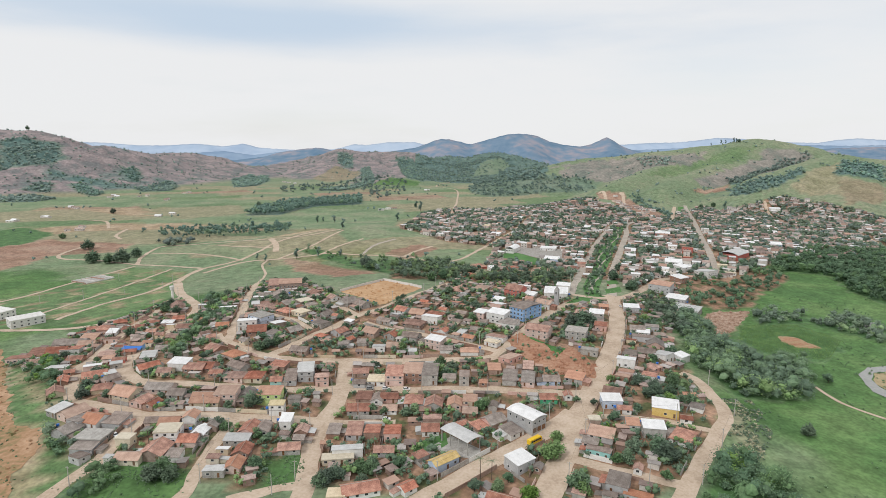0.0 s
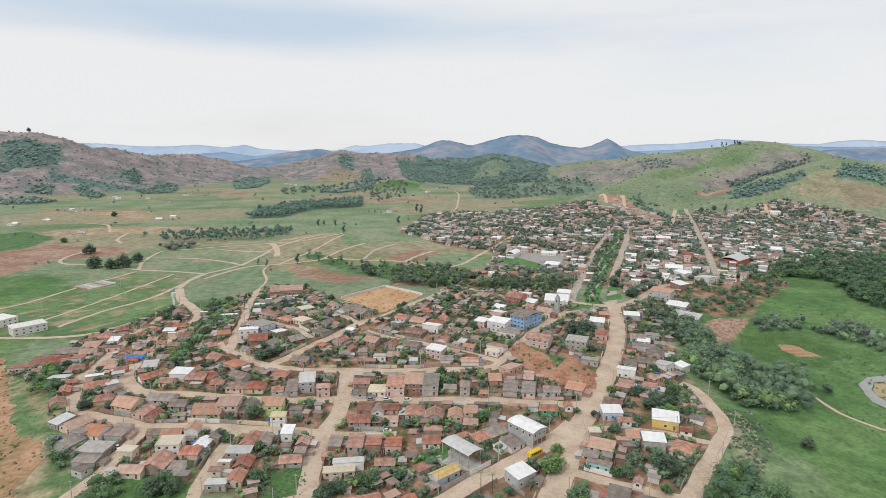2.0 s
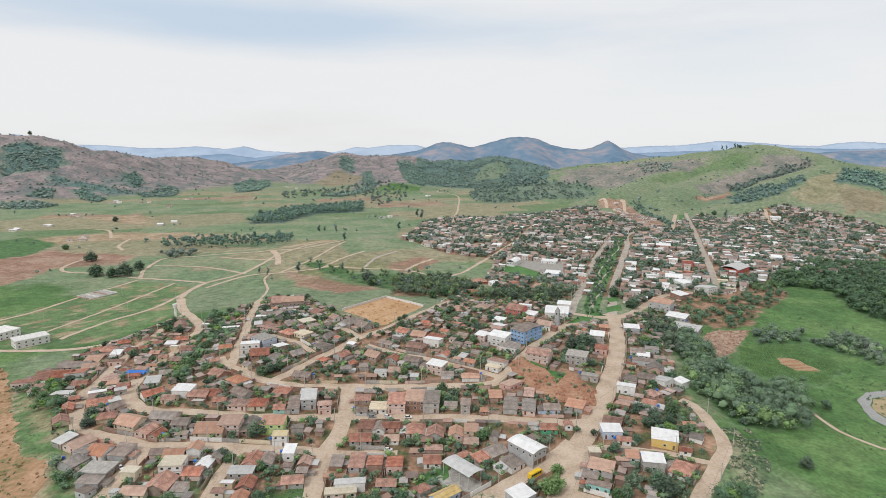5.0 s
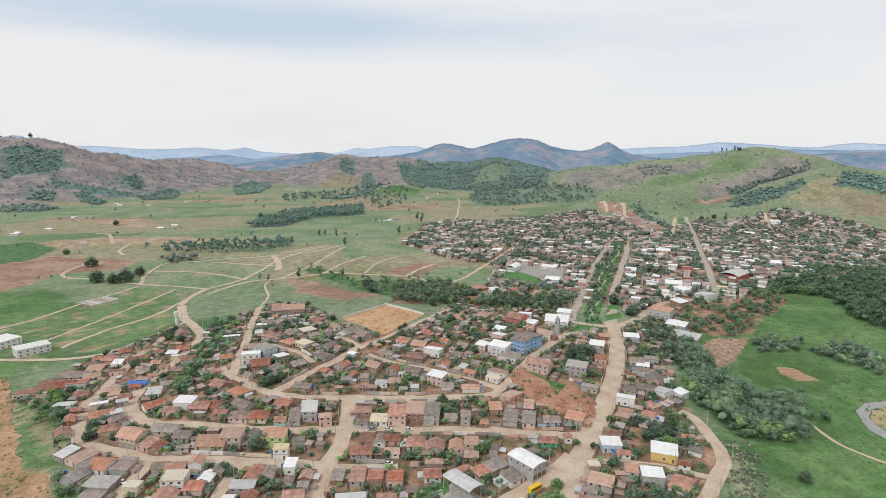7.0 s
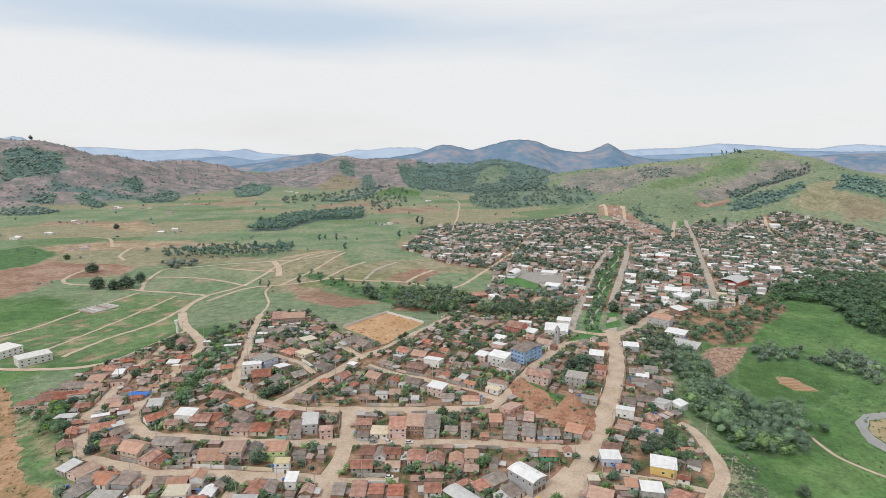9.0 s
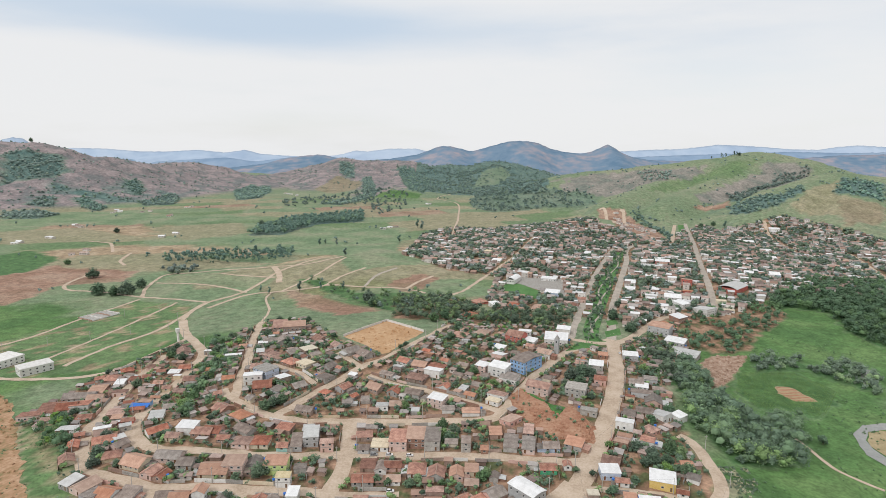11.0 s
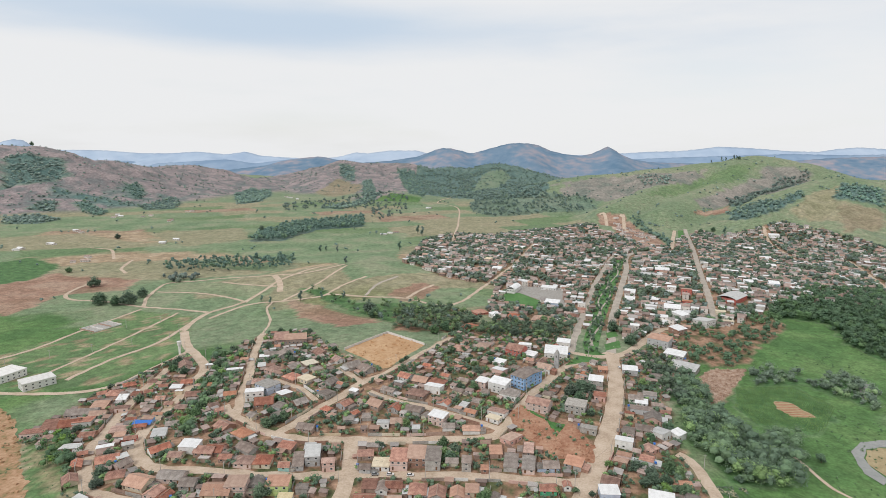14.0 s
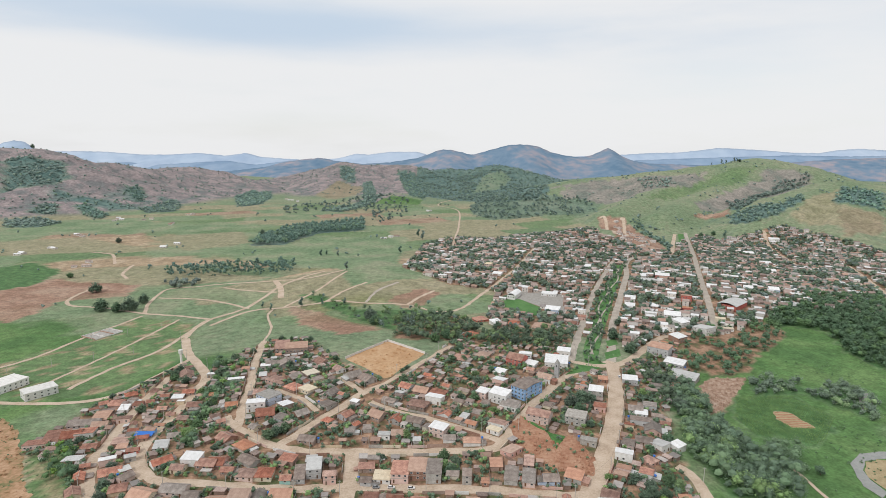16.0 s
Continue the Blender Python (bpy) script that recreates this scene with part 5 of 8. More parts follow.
house(-14.1, 280.5, -2, 10.3, 12.5, 1, 'Th', 'w')
house(-3.8, 277.1, -4, 9.6, 11.1, 1, 'Tg', 'k')
house(-4.4, 263.1, 1, 9.8, 7.1, 1, 'Tm', 'k')
house(6.8, 276.5, -4, 7.9, 10.0, 1, 'Ng', 'k')
house(14.7, 278.9, -4, 8.0, 7.9, 1, 'Nm', 'k')
house(14.2, 268.2, -4, 7.7, 7.4, 1, 'Ng', 'k')
house(-49.9, 252.0, -1, 8.5, 12.6, 1, 'Fm', 'k')
house(-40.4, 252.4, 1, 8.0, 12.5, 1, 'Tm', 'k')
house(-32.0, 252.6, 1, 8.0, 12.4, 1, 'Tm', 'k')
house(-22.6, 251.8, 1, 8.4, 13.2, 1, 'Tm', 'k')
house(-5.0, 254.2, 1, 9.0, 9.6, 1, 'Tg', 'k')
house(-52.2, 241.2, -1, 7.8, 5.0, 1, 'Nm', 'k')
house(-41.1, 235.3, 8, 15.1, 6.1, 1.4, 'Gm', 'w')
house(-44.5, 230.6, 8, 13.5, 5.0, 1, 'Cf', 'c')
house(-25.1, 237.0, 1, 9.6, 6.9, 1, 'Tg', 'g')
house(-32.0, 210.1, 18, 16.7, 9.4, 1, 'Tg', 'w')
house(-13.5, 211.4, 40, 9.3, 9.3, 1, 'Tg', 'w')
house(-40.8, 206.5, 3, 6.9, 5.7, 1, 'Cf', 'p')
house(1.2, 227.8, 40, 12.7, 5.6, 1.3, 'Yg', 'b')
house(25.0, 259.7, 37, 11.3, 10.0, 1, 'Fg', 'k')
house(32.6, 250.0, 37, 10.0, 10.4, 1, 'Fm', 'w')
house(17.9, 254.6, 37, 7.4, 7.7, 1, 'Tm', 'k')
house(33.4, 225.3, 38, 10.2, 8.1, 1.6, 'Mm', 'g')
house(40.8, 222.3, -25, 6.3, 8.7, 1, 'Fg', 'k')
house(54.5, 278.4, -2, 9.8, 8.2, 1, 'Tg', 'e')
house(65.0, 280.4, -2, 7.0, 8.4, 1, 'Tg', 'w')
house(24.1, 203.2, -25, 13.5, 6.1, 1, 'Tg', 'k')
house(89.4, 284.4, -26, 10.2, 10.2, 1, 'Tg', 'k')
house(85.4, 273.7, -2, 11.0, 8.4, 1.5, 'Mm', 'b')
house(89.9, 266.9, -9, 11.4, 8.1, 1, 'Tg', 'w')
house(72.9, 257.4, -2, 9.3, 7.4, 1, 'Cf', 'k')
house(73.2, 245.5, -24, 12.7, 9.8, 1, 'Nm', 'k')
house(66.4, 238.4, -24, 7.7, 5.5, 1, 'Fm', 'p')
house(68.5, 232.0, -25, 11.7, 6.2, 1, 'Fm', 'a')
house(89.8, 253.2, -9, 6.6, 7.4, 1, 'Nm', 'w')
house(100.5, 303.6, -26, 8.3, 7.2, 1, 'Nm', 'k')
house(70.6, 210.1, -26, 9.5, 10.0, 1.3, 'Fm', 'g')
house(81.6, 219.7, -26, 6.4, 8.4, 1, 'Tg', 'w')
house(76.2, 203.1, -26, 11.7, 6.0, 1, 'Nm', 'k')
house(110.5, 267.9, -19, 12.3, 9.7, 1.6, 'Mm', 'y')
house(97.4, 247.3, -9, 9.8, 7.3, 1.8, 'Mm', 'o')
house(117.6, 259.7, -19, 10.4, 8.2, 1, 'Tg', 'w')
house(110.1, 244.4, -37, 9.9, 14.7, 1, 'Th', 'k')
house(116.3, 306.8, -26, 8.5, 10.5, 1, 'Tm', 'w')
house(-151.5, 512.8, 12, 12.6, 18.0, 2, 'Tm', 'k')
house(-167.5, 459.4, 15, 12.6, 16.0, 1, 'Nm', 'k')
house(-167.0, 435.7, 15, 12.1, 6.3, 1, 'Mm', 'g')
house(-151.3, 461.2, 15, 7.7, 9.1, 1, 'Mm', 'k')
house(-147.3, 467.0, 15, 11.6, 11.6, 1, 'Fg', 'k')
house(-134.2, 463.3, 15, 14.3, 15.8, 1, 'Fg', 'o')
house(-132.6, 425.0, -36, 13.3, 11.9, 1, 'Th', 'p')
house(-118.8, 428.4, -36, 10.7, 11.9, 1, 'Fg', 'k')
house(-113.4, 407.4, -36, 15.3, 12.8, 1, 'Th', 'k')
house(-106.8, 434.0, 40, 10.7, 10.0, 1, 'Cf', 'k')
house(-101.8, 402.9, -36, 10.9, 8.9, 1, 'Cf', 'c')
house(-137.4, 402.7, 12, 10.3, 11.0, 1, 'Th', 'k')
house(-132.2, 378.2, 13, 13.8, 10.9, 2, 'Mm', 'w')
house(-126.4, 388.9, -36, 14.0, 11.3, 2, 'Sf', 'b')
house(-122.5, 368.0, 13, 13.5, 14.1, 1, 'Tg', 'k')
house(-123.9, 348.6, -35, 11.4, 11.6, 1, 'Fg', 'k')
house(-152.0, 385.1, 12, 14.2, 12.1, 1, 'Ng', 'k')
house(-112.2, 379.6, 42, 8.0, 9.8, 1, 'Mm', 'k')
house(-98.4, 367.1, 42, 10.1, 10.6, 1, 'Fg', 'k')
house(-82.5, 379.7, -34, 11.9, 12.6, 1, 'Fm', 'o')
house(-64.2, 384.5, -28, 10.3, 7.1, 1, 'Mm', 'k')
house(-78.4, 359.1, -32, 12.9, 11.5, 1, 'Th', 'p')
house(-86.5, 337.4, -14, 12.4, 9.2, 1, 'Fg', 'k')
house(-67.6, 366.6, -34, 9.2, 10.3, 1, 'Tg', 'k')
house(-46.2, 367.7, -31, 11.5, 11.6, 1, 'Ng', 'k')
house(-32.8, 362.9, -23, 9.0, 9.9, 1, 'Tg', 'k')
house(-20.1, 360.9, -23, 12.7, 9.8, 1, 'Fg', 'o')
house(-30.3, 346.6, -1, 9.5, 9.1, 1, 'Ng', 'k')
house(-39.2, 344.7, -1, 8.7, 7.8, 1, 'Gm', 'w')
house(-19.2, 381.9, -23, 15.6, 12.3, 1, 'Th', 'k')
house(-28.9, 407.7, -35, 10.7, 10.4, 1, 'Tg', 'k')
house(-17.2, 401.8, -23, 12.2, 11.8, 1, 'Ng', 'k')
house(-7.4, 388.4, -23, 11.9, 8.0, 1.5, 'Mm', 'w')
house(-4.1, 347.1, -29, 10.9, 7.9, 2, 'Mm', 'p')
house(-39.5, 386.3, -31, 11.9, 7.9, 1, 'Fg', 'o')
house(-72.2, 427.6, 40, 13.0, 13.4, 1, 'Fg', 'o')
house(-60.1, 419.9, 40, 11.9, 12.9, 1, 'Fg', 'o')
house(-85.5, 440.3, 40, 8.9, 10.2, 1, 'Tg', 'k')
house(-103.6, 461.1, 40, 11.2, 13.3, 1, 'Tg', 'k')
house(-83.1, 397.5, -28, 9.0, 10.3, 1, 'Fg', 'o')
house(-137.6, 336.2, -35, 11.3, 11.2, 1, 'Tg', 'k')
house(-149.8, 358.6, 40, 10.3, 9.4, 1, 'Tg', 'k')
house(-123.3, 327.5, -35, 13.1, 10.6, 1, 'Nh', 'p')
house(-115.3, 312.0, -35, 14.0, 8.5, 1, 'Fg', 'o')
house(-132.7, 309.7, -2, 10.6, 11.2, 1, 'Tg', 'k')
house(-93.2, 315.8, -14, 10.5, 8.3, 1, 'Tm', 'k')
house(-5.5, 399.3, -23, 14.6, 10.0, 1, 'Th', 'p')
house(12.8, 470.5, -25, 14.0, 15.4, 1, 'Th', 'k')
house(26.2, 553.6, -25, 19.5, 17.2, 1, 'Th', 'r')
house(32.7, 480.3, -25, 12.4, 13.7, 1, 'Nh', 'k')
house(60.4, 465.9, -33, 14.0, 13.3, 2, 'Tg', 'r')
house(69.2, 477.6, -13, 10.5, 9.3, 2, 'Mm', 'w')
house(71.6, 460.2, -33, 9.3, 8.6, 1, 'Mm', 'w')
house(76.7, 441.7, -33, 8.9, 10.1, 1, 'Tg', 'k')
house(93.9, 465.7, -13, 18.8, 15.7, 1.6, 'Mm', 'w')
house(106.1, 495.3, -19, 19.9, 14.9, 1.6, 'Mm', 'w')
house(78.1, 428.5, -33, 15.7, 13.5, 1.4, 'Ng', 'w')
house(39.1, 389.9, -32, 13.5, 9.8, 2.6, 'Mm', 'w')
house(27.2, 394.5, -32, 8.0, 7.4, 2, 'Mm', 'p')
house(41.7, 418.1, -32, 9.3, 8.2, 1.5, 'Mm', 'p')
house(43.6, 438.6, -33, 8.8, 7.9, 1, 'Mm', 'k')
house(45.3, 379.4, -28, 14.1, 10.8, 1.3, 'Fm', 'w')
house(35.0, 356.0, -28, 13.4, 9.6, 1, 'Tm', 'w')
house(31.7, 347.4, -34, 10.9, 6.6, 1, 'Cf', 'w')
house(63.3, 364.1, -28, 15.2, 10.3, 2, 'Tg', 'p')
house(40.1, 324.9, 43, 12.5, 9.5, 1, 'Nm', 'p')
house(17.4, 355.9, -29, 14.8, 10.9, 1, 'Ng', 'k')
house(16.6, 336.0, -1, 12.0, 8.7, 1, 'Nh', 'w')
house(2.5, 339.9, -1, 8.6, 7.6, 1, 'Fg', 'w')
house(112.6, 408.0, -18, 10.2, 9.1, 2, 'Mm', 'o')
house(109.6, 384.8, -18, 10.6, 9.9, 1.5, 'Tg', 'p')
house(125.8, 437.5, -13, 9.1, 8.2, 1, 'Nm', 'k')
house(88.3, 364.9, -22, 13.1, 12.0, 2, 'Sf', 'o')
house(90.0, 336.9, -22, 15.3, 7.9, 1.2, 'Sf', 'o')
house(148.7, 441.5, -13, 14.9, 10.6, 1.6, 'Mm', 'g')
house(136.3, 388.6, -18, 10.9, 10.2, 1, 'Fg', 'w')
house(134.6, 371.3, -18, 16.2, 11.1, 1, 'Fm', 'g')
house(138.4, 382.8, -18, 8.3, 6.7, 1, 'Mm', 'w')
house(127.3, 344.1, -22, 11.4, 9.9, 1, 'Fg', 'k')
house(108.3, 323.5, -22, 10.8, 7.6, 1.6, 'Mm', 'w')
house(122.9, 320.8, 35, 8.7, 8.9, 1, 'Th', 'p')
house(104.2, 309.8, -26, 9.0, 7.1, 1, 'Nm', 'p')
house(208.4, 499.7, -38, 17.1, 12.0, 1.3, 'Mm', 'g')
house(206.7, 475.9, -38, 25.7, 17.1, 1, 'Gm', 'o')
house(256.5, 632.6, -20, 23.6, 18.0, 2, 'Mm', 'w')
house(271.4, 586.2, 32, 16.2, 18.0, 2, 'Gm', 'w')
house(232.4, 555.3, 32, 14.0, 11.6, 2, 'Mm', 'k')
house(149.5, 397.2, -18, 10.3, 12.5, 1, 'Fm', 'g')
house(138.8, 361.1, -18, 11.9, 13.8, 1, 'Fg', 'k')
house(135.5, 338.8, 35, 9.9, 11.2, 1.4, 'Gm', 'w')
house(147.4, 339.7, 35, 8.5, 6.4, 1.4, 'Mm', 'w')
house(-226.6, 380.1, 9, 17.9, 13.1, 1, 'Tm', 'p')
house(-245.7, 385.1, 9, 11.9, 13.8, 1, 'Nm', 'k')
house(-252.0, 375.7, 9, 22.8, 11.6, 1, 'Fg', 'g')
house(-229.1, 403.9, 9, 14.0, 12.2, 1, 'Tm', 'p')
house(-248.3, 407.8, 9, 11.4, 12.7, 1, 'Th', 'k')
house(-236.5, 398.0, 9, 6.5, 8.1, 1, 'Mm', 'k')
house(-244.8, 422.8, 34, 9.7, 8.9, 1, 'Th', 'k')
house(-228.2, 427.8, 1, 12.6, 13.2, 1, 'Th', 'p')
house(-217.1, 458.2, 32, 13.0, 14.3, 1, 'Tg', 'k')
house(-197.7, 419.5, 6, 16.7, 14.4, 1, 'Tg', 'k')
house(-202.8, 411.3, 4, 8.3, 6.0, 1, 'Mm', 'k')
house(-196.4, 402.2, 4, 9.0, 5.8, 1, 'Mm', 'k')
house(-193.5, 380.0, 4, 11.2, 8.9, 1, 'Tg', 'k')
house(-193.3, 364.1, -2, 12.6, 6.7, 1, 'Ng', 'k')
house(-195.5, 354.9, -2, 14.9, 8.2, 1.3, 'Nm', 'B')
house(-196.0, 345.1, 14, 16.2, 7.9, 1, 'Tm', 'k')
house(-207.0, 341.7, 9, 12.3, 8.0, 1, 'Tm', 'k')
house(-192.4, 328.1, 14, 13.3, 9.7, 1, 'Tg', 'r')
house(-201.0, 315.9, 26, 14.7, 8.7, 1.3, 'Mm', 'p')
house(-187.9, 316.9, 29, 12.2, 7.1, 1.3, 'Gm', 'o')
house(-191.3, 302.0, 26, 13.4, 10.8, 1, 'Tg', 'k')
house(-183.8, 303.2, 43, 9.6, 8.0, 1, 'Gm', 'p')
house(-176.1, 330.8, 14, 9.3, 10.2, 1, 'Gm', 'w')
house(-166.3, 310.9, 43, 12.5, 9.3, 1, 'Tg', 'w')
house(-147.9, 310.7, -5, 10.8, 7.7, 1.6, 'Mm', 'w')
house(-152.9, 303.3, -5, 8.6, 7.5, 1, 'Tg', 'k')
house(-137.9, 307.9, -5, 12.8, 9.9, 1, 'Tg', 'k')
house(-173.6, 344.3, 14, 9.5, 7.6, 1, 'Fg', 'k')
house(-180.3, 371.3, -2, 8.4, 6.8, 1, 'Tg', 'k')
house(-157.2, 367.5, 40, 12.2, 11.4, 1, 'Tg', 'p')
house(-193.7, 453.3, 6, 11.7, 9.2, 1, 'Mm', 'o')
house(-181.6, 392.6, 4, 11.3, 9.2, 1, 'Tg', 'k')
house(-258.6, 355.9, 14, 16.0, 14.8, 1, 'Tm', 'p')
house(-249.7, 358.5, 14, 13.3, 12.8, 1, 'Tg', 'k')
house(-265.3, 346.6, 14, 15.9, 10.9, 1, 'Tm', 'p')
house(-242.1, 361.0, 14, 13.2, 12.7, 1, 'Tm', 'k')
house(-238.8, 372.2, 9, 11.6, 9.3, 1, 'Ng', 'k')
house(-225.1, 338.4, 9, 16.6, 14.7, 1, 'Tg', 'k')
house(-212.1, 312.0, 26, 10.1, 8.8, 1, 'Tg', 'k')
house(-224.9, 321.2, 9, 12.1, 9.3, 1, 'Gm', 'k')
house(-135.0, 500.3, 12, 19.3, 12.9, 2.6, 'Nm', 'k')
house(201.7, 520.7, -38, 26.0, 17.4, 2.6, 'Nm', 'k')
house(137.0, 743.5, -21, 26.0, 12.4, 1.3, 'Mm', 'w')
house(127.2, 665.0, -20, 22.2, 16.2, 1.8, 'Mm', 'b')
house(174.4, 703.2, -20, 12.5, 18.0, 1.4, 'Tg', 'r')
house(166.1, 747.4, -21, 11.7, 18.0, 1.4, 'Mm', 'w')
house(160.0, 656.3, -20, 19.5, 14.2, 1.6, 'Mm', 'w')
house(153.7, 629.4, -20, 18.8, 15.0, 1.6, 'Tg', 'p')
house(137.4, 598.4, -20, 20.2, 18.0, 1.6, 'Th', 'w')
house(103.5, 594.7, -20, 19.9, 18.0, 1, 'Nh', 'c')
house(75.0, 608.3, -20, 21.4, 18.0, 1, 'Th', 'k')
house(39.1, 627.8, 27, 20.7, 17.6, 1, 'Th', 'r')
house(56.5, 609.0, 27, 10.7, 16.7, 1, 'Mm', 'w')
house(68.8, 906.2, -21, 13.8, 18.0, 3, 'Cf', 'p')
house(78.7, 863.0, -21, 18.1, 16.1, 1, 'Mm', 'w')
house(134.1, 1030.3, -17, 25.5, 18.0, 1, 'Mm', 'w')
house(164.0, 935.4, -17, 10.8, 18.0, 1.5, 'Mm', 'w')
house(-3.4, 901.8, -21, 12.0, 17.7, 1.5, 'Mm', 'w')
house(222.9, 890.8, -21, 12.2, 18.0, 2, 'Mm', 'b')
house(252.9, 886.5, -21, 26.0, 18.0, 1, 'Fm', 'w')
house(300.8, 885.3, -20, 23.0, 18.0, 2, 'Sf', 'o')
house(232.2, 707.5, -20, 17.1, 17.2, 1.5, 'Mm', 'w')
house(224.4, 682.2, -20, 15.2, 13.6, 1, 'Mm', 'k')
house(286.7, 804.9, -20, 26.0, 18.0, 1, 'Gm', 'o')
house(316.6, 827.5, -20, 26.0, 17.4, 2, 'Mm', 'r')
house(301.9, 705.1, -20, 16.1, 18.0, 2, 'Nm', 'r')
house(285.8, 664.8, -20, 18.0, 18.0, 1, 'Nm', 'r')
house(233.7, 636.6, -20, 17.0, 18.0, 2, 'Mm', 'w')
house(256.1, 607.5, 32, 17.8, 17.6, 2, 'Mm', 'w')
house(338.5, 911.2, -20, 12.9, 18.0, 1, 'Mm', 'w')
house(321.0, 850.7, -20, 19.0, 18.0, 1.5, 'Mm', 'w')
house(402.9, 962.5, -20, 17.7, 18.0, 1, 'Fm', 'a')
house(326.6, 769.1, -20, 17.5, 18.0, 2, 'Mm', 'w')
house(415.4, 914.8, -21, 19.0, 18.0, 1.5, 'Mm', 'w')
house(404.6, 880.1, -21, 23.8, 16.0, 1, 'Mm', 'w')
house(497.8, 1102.3, -20, 26.0, 18.0, 1, 'Mm', 'w')
house(566.7, 1067.3, -17, 22.7, 18.0, 2, 'Mm', 'c')
house(546.4, 971.4, -17, 23.1, 18.0, 1.5, 'Mm', 'w')
house(522.8, 910.9, -17, 17.8, 18.0, 1, 'Mm', 'w')
house(442.0, 759.1, -21, 16.7, 18.0, 2, 'Mm', 'b')
house(414.9, 772.6, -21, 11.7, 16.6, 1, 'Mm', 'w')
house(365.9, 775.5, -20, 13.0, 12.8, 1, 'Mm', 'w')
house(423.1, 687.8, -20, 26.0, 18.0, 1, 'Gm', 'w')
house(372.0, 740.1, -20, 20.5, 18.0, 1.5, 'Fm', 'k')
house(500.1, 698.7, -23, 26.0, 18.0, 1, 'Gm', 'w')
house(684.8, 916.2, -22, 26.0, 18.0, 1.3, 'Mm', 'w')
house(687.5, 1199.9, -18, 26.0, 18.0, 1.5, 'Mm', 'w')
house(307.2, 624.4, -20, 24.1, 17.1, 1.3, 'Cf', 'c')
house(327.6, 621.0, -20, 26.0, 10.9, 1, 'Gm', 'k')
house(299.9, 595.5, -20, 26.0, 9.8, 1, 'Cf', 'w')

# ---- the rest of the town ----
OPEN = [SAND_LOT, PITCH, SCHOOL, BOULEVARD, PLAZA_OVAL, PLAZA_OVAL_2, CANOPY_LAWN, RED_SLOPE, GREEN_SLOPE, GREEN_YARD, BROWN_SLOPE, CONCRETE_YARD, PLAZA, PARK_TREES]
KEEP = [(a[0], a[1], max(a[3], a[4]) * 0.55) for a in (HALL, CANOPY, BLUE_HOUSE, LONG_WHITE, GYM, RED_HALL)] + [(TOWER[0], TOWER[1], 4)]  # x, y, radius


NEARBY = {}


def clear_of_houses(x, y, r):
    if len(HOUSES) != NEARBY.get("count"):  # sort the footprints into cells of 40 m
        NEARBY.clear()
        for place in HOUSES:
            for i in (-1, 0, 1):
                for j in (-1, 0, 1):
                    NEARBY.setdefault((int(place[0] // 40) + i, int(place[1] // 40) + j), []).append(place)
        NEARBY["count"] = len(HOUSES)
    for hx, hy, turn, w, d in NEARBY.get((int(x // 40), int(y // 40)), ()):
        if abs(x - hx) < 30 and abs(y - hy) < 30:
            a = radians(turn)
            u, v = (x - hx) * math.cos(a) + (y - hy) * math.sin(a), (y - hy) * math.cos(a) - (x - hx) * math.sin(a)
            if math.hypot(max(0, abs(u) - w / 2), max(0, abs(v) - d / 2)) < r:
                return False
    return True


def free(x, y, r):
    return not any(inside(z, x, y) for z in OPEN) and not any(math.hypot(x - a, y - b) < q + r for a, b, q in KEEP)


def bounds(poly):
    xs, ys = [p[0] for p in poly], [p[1] for p in poly]
    return min(xs), min(ys), max(xs), max(ys)


fill = random.Random(11)
x0, y0, x1, y1 = bounds(TOWN_NEAR)
made = 0
for _ in range(9000):
    x, y = fill.uniform(x0, x1), fill.uniform(y0, y1)
    if made >= 100 or not inside(TOWN_NEAR, x, y):
        continue
    w, d = fill.uniform(4.5, 9), fill.uniform(4.5, 8)
    gap, turn = to_road(x, y)
    if gap < max(w, d) / 2 + 0.8 or not free(x, y, 4) or not clear_of_houses(x, y, max(w, d) / 2 + 0.6):
        continue
    house(x, y, (turn + 45) % 90 - 45, w, d, 0.92, fill.choice(("Tg", "Tg", "Fm", "Fm", "Fg", "Tm", "Nm", "Gm")), fill.choice("kkkcowo"), "outbuilding")
    made += 1

# small sheds and lean-tos that crowd the yards
sv, sf, sm, shed_spots = [], [], [], []
# far houses, too many and too small to tell apart one by one


def island_material(name, cols, lo=0.7, hi=1.3, rough=0.85):
    m = material(name, cols, 0.3, rough, 0, 6)
    n, l = m.node_tree.nodes, m.node_tree.links
    p = n["Principled BSDF"]
    geo, val, hsv = n.new("ShaderNodeNewGeometry"), n.new("ShaderNodeMapRange"), n.new("ShaderNodeHueSaturation")
    val.inputs["To Min"].default_value, val.inputs["To Max"].default_value = lo, hi
    l.new(p.inputs["Base Color"].links[0].from_socket, hsv.inputs["Color"])
    l.new(geo.outputs["Random Per Island"], val.inputs["Value"])
    l.new(val.outputs["Result"], hsv.inputs["Value"])
    l.new(hsv.outputs["Color"], p.inputs["Base Color"])
    return m


